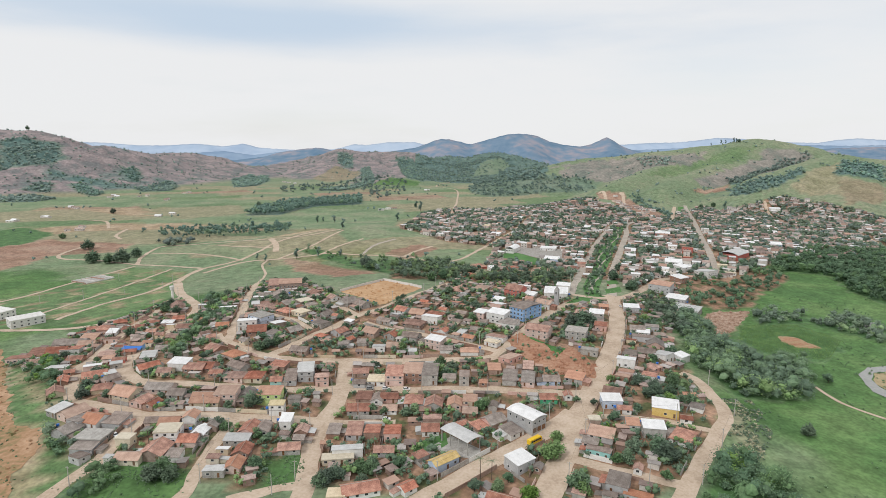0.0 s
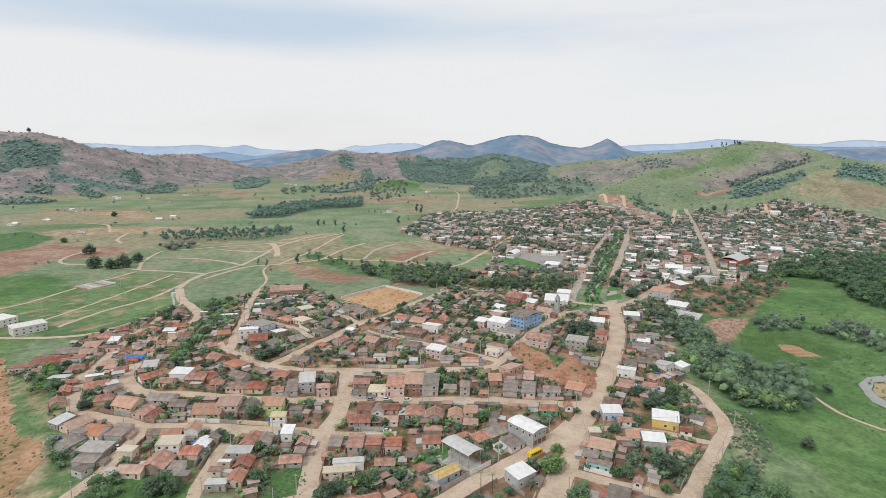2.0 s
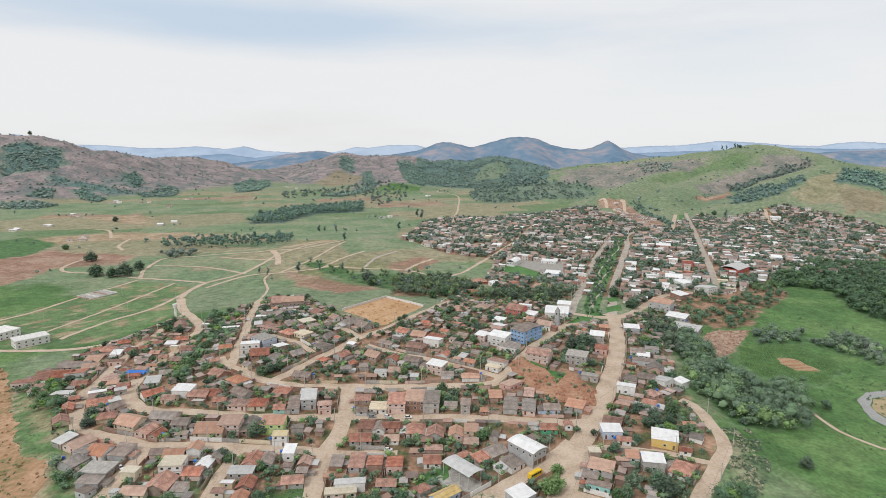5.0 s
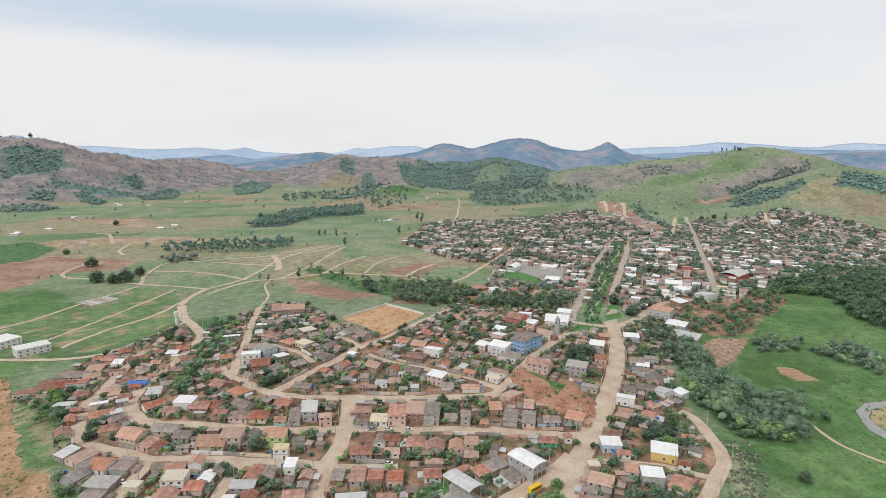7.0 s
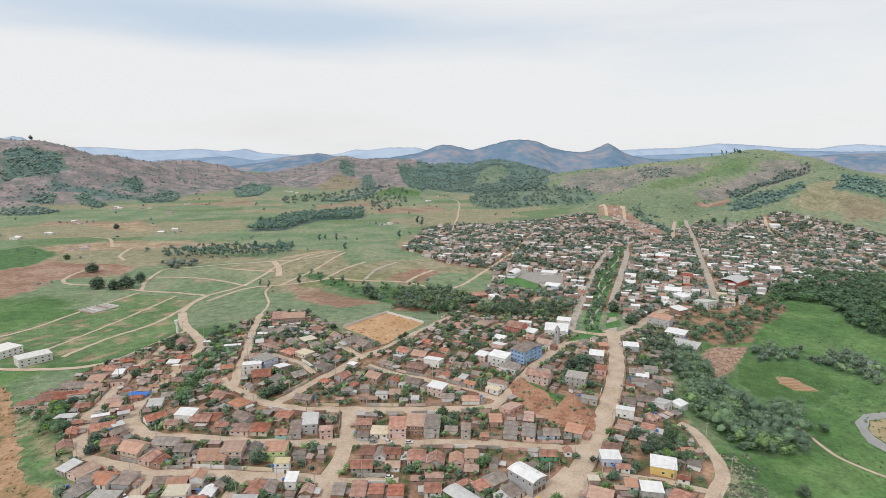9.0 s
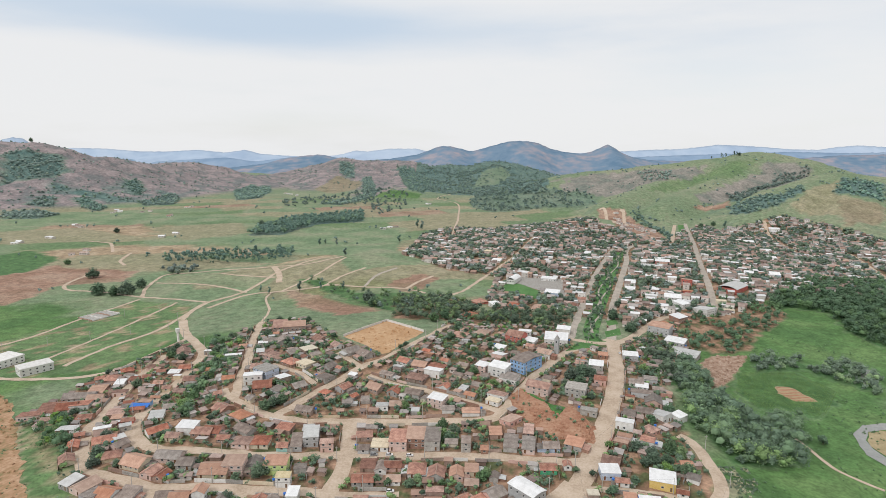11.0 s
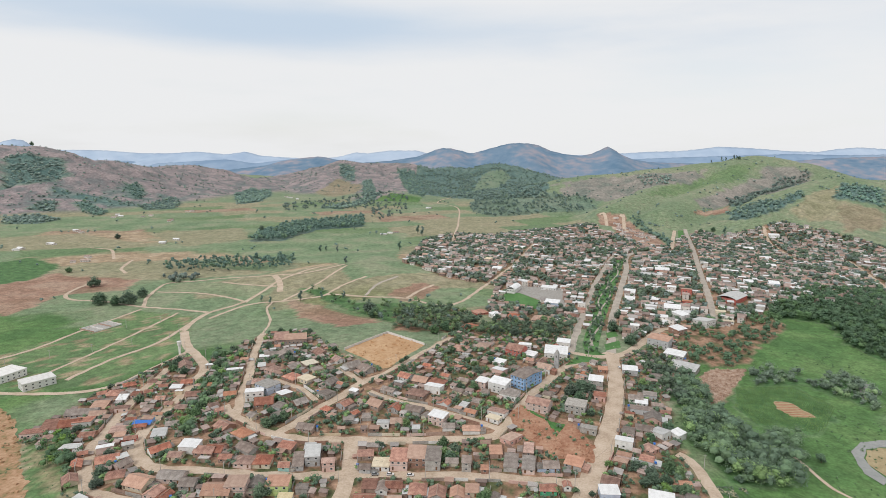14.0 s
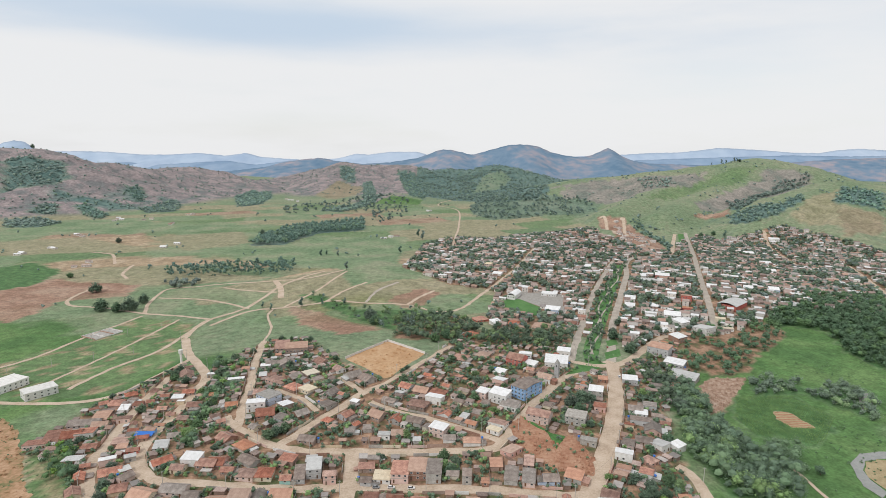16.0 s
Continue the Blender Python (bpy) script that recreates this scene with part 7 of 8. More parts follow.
def make_palm(seed, label, height=7.0):
    rnd = random.Random(seed)
    e = tagged(new("palm_tree"), label, "palm tree", "palm trees")
    bm = bmesh.new()
    p = Vector((0, 0, -0.3))
    for i in range(6):
        q = Vector((0.06 * (i + 1) ** 1.2, 0.03 * i, height * (i + 1) / 6))
        limb(bm, p, q, 0.19 - 0.015 * i, 0.175 - 0.015 * i, 7)
        p = q
    part("trunk", bm, BARK, e)
    for k in range(16):
        a = 6.283 * k / 16 + rnd.uniform(-0.15, 0.15)
        L, lift_ = rnd.uniform(3.2, 4.2), rnd.uniform(-0.2, 0.9)
        v, f = [], []
        side = Vector((-math.sin(a), math.cos(a), 0))
        for i in range(9):
            u = i / 8
            c = p + Vector((math.cos(a) * L * u, math.sin(a) * L * u, lift_ * L * u * 0.7 - 1.5 * L * u * u * 0.42))
            wd = 0.42 * (1 - u) ** 0.6 + 0.04
            droop = Vector((0, 0, -0.45 * wd))
            b = len(v)
            v += [tuple(c), tuple(c + side * wd + droop + Vector((math.cos(a), math.sin(a), 0)) * 0.25), tuple(c - side * wd + droop + Vector((math.cos(a), math.sin(a), 0)) * 0.25), tuple(c + Vector((math.cos(a), math.sin(a), 0)) * 0.14 + Vector((0, 0, -0.02)))]
            f += [(b, b + 1, b + 3), (b, b + 3, b + 2)]
        raw("frond", v, f, LEAF, e)
    return e


TREE_KINDS = [
    make_tree(1, LEAF, "broad green tree with a rounded uneven crown", 8.0, 4.4, 11, 110, 0.75),
    make_tree(2, LEAF_DARK, "dark green spreading mango tree in a yard", 9.0, 5.2, 13, 120, 0.8),
    make_tree(3, LEAF_LIGHT, "bright green leafy tree beside a house", 7.2, 4.2, 10, 110, 0.7),
    make_tree(4, LEAF, "small bushy fruit tree in a back yard", 5.0, 2.8, 8, 80, 0.6),
    make_tree(5, LEAF_DARK, "small dark green tree with a dense crown", 5.8, 3.2, 9, 85, 0.65),
    make_tree(6, LEAF_HAZED, "tall slim eucalyptus with a thin crown", 17.0, 5.2, 10, 60, 1.1, True),
    make_tree(7, LEAF_LIGHT, "low bright green bush in a yard", 3.0, 2.4, 7, 60, 0.55),
]
PALM = make_palm(8, "slender palm tree with arching green fronds", 8.5)
placed = [0] * 9


def tree(kind, x, y, size=1.0, sink=0.0):
    """The first of a kind stands where it is first asked for; the others are copies of it."""
    src = PALM if kind == 7 else TREE_KINDS[kind]
    rnd = random.Random(int(x * 37 + y * 91))
    m = pose(x, y, ground_z(x, y) - sink - (0.8 * size if kind < 3 else 0), 0, 0, rnd.uniform(0, 360)) @ Matrix.Diagonal((size, size, size * rnd.uniform(0.88, 1.12), 1))
    if placed[kind] == 0:
        placed[kind] = 1
        src.matrix_basis = m
        return src
    placed[kind] += 1
    o = copy_thing(src, m)
    o.matrix_basis = m
    return o

# ---- trees one by one: kind, place, size ----
tree(2, 48.1, 230.8, 1.35)
tree(2, 52.4, 243.6, .8)
tree(7, 16.2, 216.0, 1.2)
tree(7, 20.9, 217.5, 1.1)
tree(4, 13.6, 210.8, 1)
tree(2, 22.6, 209.6, .8)
tree(2, 35.0, 205.7, .9)
tree(0, 55.3, 210.6, 1.1)
tree(2, 55.8, 208.2, 1)
tree(7, 75.3, 234.1, .9)
tree(0, 79.0, 225.9, .8)
tree(3, 74.1, 225.3, 1)
tree(0, 83.9, 233.9, .9)
tree(1, 96.6, 228.0, 1.1)
tree(1, 95.1, 234.0, .9)
tree(3, 91.6, 214.8, 1)
tree(4, 82.4, 258.9, 1)
tree(1, 107.7, 299.1, .8)
tree(1, 112.5, 286.6, .8)
tree(0, 126.1, 298.4, 1)
tree(2, 131.3, 296.0, 1)
tree(1, 120.4, 287.6, .7)
tree(0, 127.6, 279.7, .9)
tree(4, 106.7, 282.7, 1)
tree(2, 92.6, 300.5, .6)
tree(4, 76.5, 273.3, .6)
tree(0, 174.5, 255.9, .8)
tree(4, 228.9, 324.5, 1.1)
tree(0, -95.4, 272.1, 1)
tree(0, -92.2, 275.5, .9)
tree(3, -83.7, 286.5, .9)
tree(3, -79.3, 242.2, 1)
tree(0, -84.4, 246.1, .7)
tree(1, -47.2, 215.9, .8)
tree(1, -43.0, 217.8, .8)
tree(0, -33.3, 223.8, .9)
tree(0, -28.8, 225.9, .8)
tree(0, -49.1, 214.1, .8)
tree(7, -127.5, 234.0, 1.2)
tree(0, -114.8, 217.7, 1.1)
tree(0, -116.5, 214.0, 1)
tree(0, -109.9, 214.4, .9)
tree(3, -156.7, 278.6, 1)
tree(1, -183.6, 277.2, .7)
tree(1, -186.8, 287.3, .8)
tree(3, -170.0, 276.2, 1)
tree(2, -13.1, 271.9, .7)
tree(0, -17.2, 269.4, .7)
tree(3, -34.4, 272.3, 1)
tree(3, -28.5, 269.6, .9)
tree(2, 22.6, 274.7, .8)
tree(0, 19.6, 272.3, .8)
tree(1, 2.6, 307.1, .8)
tree(0, 5.9, 315.7, .9)
tree(0, -0.6, 319.7, .9)
tree(3, -3.8, 313.1, 1)
tree(2, 58.7, 276.9, .6)
tree(3, 68.7, 276.7, .8)
tree(0, -100.6, 251.5, .7)
tree(1, -105.3, 253.5, .6)
tree(1, -107.8, 342.9, .9)
tree(0, -112.1, 339.4, 1)
tree(0, -103.3, 346.4, .9)
tree(4, -65.6, 372.9, 1)
tree(0, -102.3, 371.4, .7)
tree(4, -178.1, 512.6, .9)
tree(0, -188.2, 489.6, 1)
tree(0, -190.3, 475.0, 1)
tree(0, -186.9, 453.5, 1)
tree(0, -176.9, 422.0, 1)
tree(0, -179.6, 412.3, .9)
tree(0, -168.5, 390.1, .9)
tree(0, -164.8, 366.7, .9)
tree(0, -163.5, 354.4, 1)
tree(2, -161.8, 342.0, 1)
tree(0, -162.2, 334.6, .8)
tree(1, -227.3, 469.5, .9)
tree(1, -226.1, 456.4, .9)
tree(1, -210.0, 441.5, .8)
tree(4, -92.7, 466.0, 1)
tree(4, -31.2, 443.0, .8)
tree(4, -34.5, 436.9, .8)
tree(1, 24.5, 417.0, .9)
tree(1, 89.2, 386.1, 1.1)
tree(1, 99.7, 396.7, 1.1)
tree(1, 93.5, 378.5, .9)
tree(0, 82.5, 372.9, .9)
tree(1, 171.8, 514.0, 1.1)
tree(1, 166.6, 551.4, 1.2)
tree(1, 199.4, 556.8, .9)
tree(0, 174.0, 428.2, 1)
tree(0, 174.7, 407.5, 1)
tree(4, 37.1, 440.5, 1)
tree(0, 5.5, 465.2, .9)
tree(0, 15.1, 466.2, .9)
tree(1, 65.2, 524.8, .9)
tree(0, 34.2, 545.3, 1)
tree(0, 79.1, 548.0, 1)
tree(0, 95.8, 547.6, 1)
tree(0, -10.0, 528.8, 1.2)
tree(1, 0.8, 541.7, 1.2)
tree(0, 11.9, 542.9, 1.2)
tree(1, -478.0, 766.0, 1.7)
tree(1, -417.9, 676.9, 2.0)
tree(1, -396.3, 672.7, 1.5)
tree(1, -382.5, 675.0, 2.0)
tree(1, -383.9, 711.2, 1.4)
tree(0, -568.7, 853.0, 1.2)
tree(1, -677.7, 1178.8, 1.4)
tree(1, -410.8, 1281.6, 2.0)
tree(5, -61.6, 1275.3, 1.1)
tree(5, -49.8, 1233.0, 1.2)
tree(5, -84.8, 1055.6, 1)
tree(5, -224.9, 1022.9, .8)
tree(5, -218.6, 1042.0, .6)
tree(5, -193.4, 1018.5, .7)
tree(5, -147.4, 838.7, .8)
tree(1, 573.9, 1290.1, 1.3)
tree(1, 599.9, 1285.9, 1.3)
tree(5, 608.4, 1250.5, 1)
tree(1, -84.4, 622.7, 1.7)
tree(1, -75.0, 597.5, 1.4)
tree(1, -1483.0, 2098.0, 1.7)
tree(5, 1008.0, 2050.0, 1.0)
tree(5, 1018.0, 2052.0, .9)
tree(1, 1026.0, 2050.0, 1.5)
tree(5, 962.0, 2046.0, .9)
tree(5, 978.0, 2047.0, .8)
tree(5, 925.0, 2040.0, .6)
tree(5, -222.9, 680.5, .5)
tree(5, -208.9, 668.5, .5)
tree(5, -174.7, 675.7, .8)
tree(5, -151.2, 684.6, .5)
tree(5, -123.3, 683.4, .5)

for x, y, k in ((170, 565, 1.1), (173, 518, 1.2), (185, 572, 1.1), (187, 603, 1.0), (206, 564, 1.1), (206, 581, 1.0), (220, 579, 1.0), (98, 392, 1.2), (104, 394, 1.1)):
    tree(1, x, y, k)

# ---- woods, hedges and scattered far trees ----
def clump(v, f, rnd, x, y, h, r, n, size, mi=None, slot=0):
    """One tree of a wood: a crown of leaf sprays in a few lumps that reaches the undergrowth."""
    z = ground_z(x, y)
    k = len(f)
    for _ in range(3):
        c = (x + rnd.uniform(-0.45, 0.45) * r, y + rnd.uniform(-0.45, 0.45) * r, z + h * rnd.uniform(0.36, 0.74))
        leaf_ball(v, f, rnd, c, r * rnd.uniform(0.55, 0.85), n // 3, size)
    if mi is not None:
        mi.extend([slot] * (len(f) - k))


GREENS = [LEAF, LEAF_DARK, LEAF_LIGHT]
# distant leaf greens, lightened and blued to stand for haze
HAZED_GREENS = [LEAF_HAZED, leaf_material("hazed_dark_leaves", (0.115, 0.19, 0.165), (0.175, 0.255, 0.215)), leaf_material("hazed_pale_leaves", (0.155, 0.24, 0.17), (0.225, 0.315, 0.22))]


def foliage(name, v, f, mi, mats, label, category):
    ob = raw(name, v, f, mats)
    ob.data.polygons.foreach_set("material_index", mi)
    return tagged(ob, label, category, kind="stuff")


def wood(name, zone, gap, h, r, n, size, mats, label, seed, rows=False, mix=(0, 0, 0, 1, 1, 1, 1, 2)):
    rnd = random.Random(seed)
    v, f, mi = [], [], []
    x0, y0, x1, y1 = bounds(zone)
    for gx_ in np.arange(x0, x1, gap):
        for gy_ in np.arange(y0, y1, gap):
            x, y = gx_ + rnd.uniform(-0.5, 0.5) * gap * (0.2 if rows else 1), gy_ + rnd.uniform(-0.5, 0.5) * gap
            if zone is BACK_WOODS and (inside(BACK_PASTURE, x, y) or wave(x, y, 210, 73) + 0.5 * wave(x, y, 80, 74) < -0.1):
                continue
            if zone is HILL_WOODS and wave(x, y, 95, 75) + 0.6 * wave(x, y, 37, 76) < -0.15:
                continue
            if zone is EAST_SCRUB and wave(x, y, 38, 71) + 0.6 * wave(x, y, 15, 72) < -0.2:
                continue
            if inside(zone, x + 3 * wave(x, y, 31, 2), y + 3 * wave(x, y, 29, 3)) and (rows or y > 900 or (to_road(x, y)[0] > 1.0 and clear_of_houses(x, y, 1.0))):
                k = rnd.uniform(0.8, 1.15) if rows else rnd.choice((0.5, 0.7, 0.9, 1.0, 1.2, 1.45))
                clump(v, f, rnd, x, y, h * k, r * k, n if k < 1.1 else int(n * 1.4), size, mi, rnd.choice(mix))
    return foliage(name, v, f, mi, mats, label, "woods")


wood("bank_woods", WOODS_BANK, 4.8, 8.5, 4.6, 150, 0.75, GREENS, "dense green trees on the slope below town", 1)
wood("bank_woods", BANK_TREES, 4.8, 7.5, 4.4, 200, 0.65, GREENS, "leafy green trees above the meadow", 2)
wood("river_woods", WOODS_RIVER, 6.5, 8.0, 5.0, 70, 1.2, GREENS, "thick riverside woods of mixed green trees", 3, mix=(0, 1, 1, 1))
wood("river_hedge", HEDGE, 6.0, 5.0, 4.0, 60, 1.0, GREENS, "bushy green hedge along the stream", 4)
wood("field_grove", WOODS_MID, 11.5, 9.5, 3.6, 60, 1.1, [LEAF, LEAF_LIGHT, HAZED_GREENS[0]], "grove of tall green trees beside the fields", 5)
wood("plantation", PLANTATION, 11.0, 14.0, 5.5, 45, 1.9, HAZED_GREENS, "planted block of dark eucalyptus trees", 6, True)
wood("tree_row", ROW_TREES, 9.5, 13.0, 3.4, 44, 1.3, HAZED_GREENS, "loose row of slim trees across the fields", 7)
wood("tree_row", ROW_TREES_2, 9.0, 7.0, 4.4, 45, 1.4, HAZED_GREENS, "short dense row of trees by a track", 8)
wood("gully_trees", GULLY, 6.5, 6.0, 3.4, 90, 0.7, GREENS, "trees and scrub in the gully between streets", 15)
wood("town_grove", PARK_TREES, 8.0, 8.5, 4.4, 90, 0.9, GREENS, "leafy trees in the gardens between two streets", 16)
wood("bank_woods", EAST_TREES, 6.0, 7.5, 4.2, 110, 0.8, GREENS, "green trees behind the houses above the slope", 18)
wood("scrub", EAST_SCRUB, 6.5, 5.2, 3.8, 48, 0.9, GREENS, "thin scrub on brown earth below the town", 19, mix=(0, 1, 1, 1))
for k, zone in enumerate((LEFT_BUSHES, LEFT_BUSHES_2, STREET_BUSHES)):
    wood("scrub", zone, 4.6, 5.0, 3.4, 66, 0.7, GREENS, "thick dark green bushes behind the last houses", 60 + k)
wood("hill_woods", CUTTING_TREES, 10.0, 6.0, 4.5, 21, 1.4, HAZED_GREENS, "dark shrubs along the top of a red cutting", 63)
wood("scrub", LEFT_SCRUB, 4.5, 4.0, 3.0, 60, 0.7, GREENS, "green scrub under the bank", 9)
wood("scrub", BOTTOM_SCRUB, 4.5, 4.5, 3.2, 70, 0.7, GREENS, "thick green scrub beside a dirt road", 10)

# yard trees and bushes of the near blocks
rnd = random.Random(17)
x0, y0, x1, y1 = bounds(TOWN_NEAR)
made = 0
for _ in range(6000):
    x, y = rnd.uniform(x0, x1), rnd.uniform(y0, y1)
    if made < 210 and inside(TOWN_NEAR, x, y) and not any(inside(z, x, y) for z in (SAND_LOT, RED_SLOPE, CONCRETE_YARD)) and to_road(x, y)[0] > 2.0 and clear_of_houses(x, y, 1.2) and free(x, y, 0):
        tree(rnd.choice((3, 3, 4, 6, 0, 2, 1, 7) if made % 3 else (3, 4, 6)), x, y, rnd.uniform(0.55, 1.0))
        made += 1

# low bushes, creepers and garden plants, too many to count
v, f, mi = [], [], []
for _ in range(13000):
    x, y = rnd.uniform(x0, x1), rnd.uniform(y0, y1)
    if inside(TOWN_NEAR, x, y) and not any(inside(z, x, y) for z in (SAND_LOT, RED_SLOPE, CONCRETE_YARD)) and wave(x, y, 47, 41) + 0.5 * wave(x, y, 19, 42) > -0.35 and to_road(x, y)[0] > 0.8 and clear_of_houses(x, y, 0.5):
        k = rnd.uniform(0.5, 1.3) if rnd.random() < 0.8 else rnd.uniform(1.3, 1.9)
        clump(v, f, rnd, x, y, 2.7 * k, 1.9 * k, 24, 0.65, mi, rnd.choice((0, 1, 1, 1, 2)))
for x, y, k in [(rnd.uniform(42, 90), rnd.uniform(303, 368), rnd.uniform(0.4, 1.0)) for _ in range(90)]:
    if inside(RED_SLOPE, x, y) and wave(x, y, 17, 46) > 0.05 and clear_of_houses(x, y, 0.5):
        clump(v, f, rnd, x, y, 2.2 * k, 1.9 * k, 22, 0.55, mi, 0)
foliage("yard_bushes", v, f, mi, GREENS, "green bushes and garden plants in the yards", "bushes")
v, f = [], []
for _ in range(2600):
    x, y = rnd.uniform(150, 420), rnd.uniform(150, 520)
    if max(cover_at(x, y)[q] for q in (3, 6)) > 0.5 and wave(x, y, 60, 43) + 0.5 * wave(x, y, 23, 44) > 0.1 and to_road(x, y)[0] > 1:
        k = rnd.uniform(0.25, 0.8)
        clump(v, f, rnd, x, y, 1.5 * k, 1.4 * k, 12, 0.45)
for zone in (GREEN_YARD, LEFT_GREEN, BOTTOM_GREEN):
    a0, b0, a1, b1 = bounds(zone)
    for _ in range(520):
        x, y = rnd.uniform(a0, a1), rnd.uniform(b0, b1)
        if inside(zone, x, y) and wave(x, y, 13, 45) > -0.2:
            k = rnd.uniform(0.15, 0.32)
            clump(v, f, rnd, x, y, 1.0 * k, 1.8 * k, 15, 0.35)
tagged(raw("meadow_tufts", v, f, LEAF), "tufts and low weeds in the meadow", "weeds", kind="stuff")

v, f = [], []
x0, y0, x1, y1 = bounds(BARE_BANK)
for _ in range(2600):
    x, y = rnd.uniform(x0, x1), rnd.uniform(y0, y1)
    if inside(BARE_BANK, x, y) and wave(x, y, 26, 47) + 0.6 * wave(x, y, 9, 48) > 0.25:
        k = rnd.uniform(0.25, 0.8)
        leaf_ball(v, f, rnd, (x, y, ground_z(x, y) + 0.3 * k), 1.5 * k, 6, 0.6)
tagged(raw("bank_weeds", v, f, LEAF), "green weeds clinging to the bare bank", "weeds", kind="stuff")
STRAW = leaf_material("dry_grass_blades", (0.30, 0.29, 0.14), (0.46, 0.42, 0.24))
v, f, mi = [], [], []
for _ in range(2200):
    x, y = rnd.uniform(126, 166), rnd.uniform(205, 290)
    gap = to_road(x, y)[0]
    if 0.8 < gap < 17 and x > 120 + (y - 205) * 0.3 and not inside(BANK_TREES, x, y) and wave(x, y, 14, 49) > -0.3:
        k, m = rnd.uniform(0.3, 0.75), len(f)
        leaf_ball(v, f, rnd, (x, y, ground_z(x, y) + 0.35 * k), 1.3 * k, 9, 0.75)
        mi.extend([rnd.choice((0, 1, 1))] * (len(f) - m))
foliage("dry_grass", v, f, mi, [STRAW, LEAF], "tall dry grass and weeds on the roadside bank", "grass")
v, f = [], []
for row in range(46):
    for k in range(60):
        x, y = 214 + 1.35 * k + 0.5 * rnd.random(), 372 + 1.9 * row - 0.35 * k
        if inside(CROPS_RIGHT, x, y) and not inside(PLOUGHED, x, y) and rnd.random() < 0.9:
            z, b = ground_z(x, y), len(v)
            for q in range(3):
                a = rnd.uniform(0, 6.283)
                e_ = (0.75 * math.cos(a), 0.75 * math.sin(a))
                v += [(x, y, z), (x + 0.5 * e_[0] - 0.2 * e_[1], y + 0.5 * e_[1] + 0.2 * e_[0], z + 1.1), (x + e_[0], y + e_[1], z + rnd.uniform(0.7, 1.5)), (x + 0.5 * e_[0] + 0.2 * e_[1], y + 0.5 * e_[1] - 0.2 * e_[0], z + 1.1)]
                f.append((b + 4 * q, b + 4 * q + 1, b + 4 * q + 2, b + 4 * q + 3))
tagged(raw("maize", v, f, LEAF_LIGHT), "rows of green maize plants below the town", "crops", kind="stuff")
v, f = [], []
for k in range(9):  # furrows of the ploughed strip
    y = 388.5 + 3.0 * k
    for i in range(9):
        x = 246.5 + 2.0 * i
        if inside(PLOUGHED, x, y) and inside(PLOUGHED, x + 2, y):
            b, z, q = len(v), ground_z(x, y) + 0.14, ground_z(x + 2, y) + 0.14
            v += [(x, y - 0.6, z), (x, y, z + 0.4), (x, y + 0.6, z), (x + 2, y - 0.6, q), (x + 2, y, q + 0.4), (x + 2, y + 0.6, q)]
            f += [(b, b + 3, b + 4, b + 1), (b + 1, b + 4, b + 5, b + 2)]
tagged(raw("furrows", v, f, RED_DIRT), "low ridges of turned soil in a ploughed strip", "furrows", kind="stuff")

# trees between the far houses, and lone trees over fields and hills
rnd = random.Random(5)
v, f, mi = [], [], []
x0, y0, x1, y1 = bounds(TOWN_FAR)
for _ in range(26000):
    x, y = rnd.uniform(x0, x1), rnd.uniform(y0, y1)
    if not inside(TOWN_FAR, x, y) or not free(x, y, 0):
        continue
    green = wave(x, y, 75, 21) + 0.4 * wave(x, y, 33, 22)
    if green < 0.27 and rnd.random() > 0.38:
        continue
    key = (int(x // 12), int(y // 12))
    near = min((math.hypot(x - p, y - q) - w_ / 2 for i in (-1, 0, 1) for j in (-1, 0, 1) for p, q, w_ in cells.get((key[0] + i, key[1] + j), ())), default=9)
    if near > -1.0 and to_road(x, y)[0] > 2 and clear_of_houses(x, y, 1.5):
        k = rnd.uniform(0.6, 1.15)
        clump(v, f, rnd, x, y, 7.6 * k, 4.4 * k, 21, 1.5, mi, rnd.choice((0, 0, 1, 1, 2)))
foliage("town_trees", v, f, mi, [LEAF, LEAF_DARK, HAZED_GREENS[1]], "dark green trees between the far houses", "trees")

v, f, mi = [], [], []
x0, y0, x1, y1 = bounds(BOULEVARD)
for _ in range(1500):
    x, y = rnd.uniform(x0, x1), rnd.uniform(y0, y1)
    if inside(BOULEVARD, x, y):
        k = rnd.uniform(0.3, 0.95)
        clump(v, f, rnd, x, y, 7.0 * k, 3.6 * k, 45, 1.0, mi, rnd.choice((0, 1, 1)))
foliage("boulevard_trees", v, f, mi, GREENS, "young trees and shrubs along the boulevard", "trees")

v, f, mi = [], [], []
for n in range(30000):
    y = 620 + 3100 * rnd.random() ** 0.75
    x = rnd.uniform(-0.82, 0.82) * y
    dense = n % 3
    if not dense and wave(x, y, 160, 31) + 0.6 * wave(x, y, 57, 33) < 0.62 + 0.25 * rnd.random():
        continue
    if inside(TOWN_FAR, x, y) or inside(PLANTATION, x, y) or (y < 1700 and to_road(x, y)[0] < 5):
        continue
    c = cover_at(x, y)
    if dense and c[1] < 0.45 + 0.3 * rnd.random():
        continue
    if not dense and ridge_z(x, y) > 14 and n % 4:
        continue
    k = rnd.uniform(0.5, 1.15)
    clump(v, f, rnd, x, y, 8.0 * k, (4.2 + (1.5 if dense else 0)) * k, 15, 1.7 + 0.7 * (y > 1500), mi, rnd.choice((0, 1, 1, 2) if dense else (0, 1)))
foliage("field_trees", v, f, mi, HAZED_GREENS, "trees in gullies and loose groups over the pastures", "trees")

wood("hill_woods", HILL_WOODS, 13.0, 9.0, 5.0, 21, 1.6, HAZED_GREENS, "dark woods on the low hills behind town", 12)
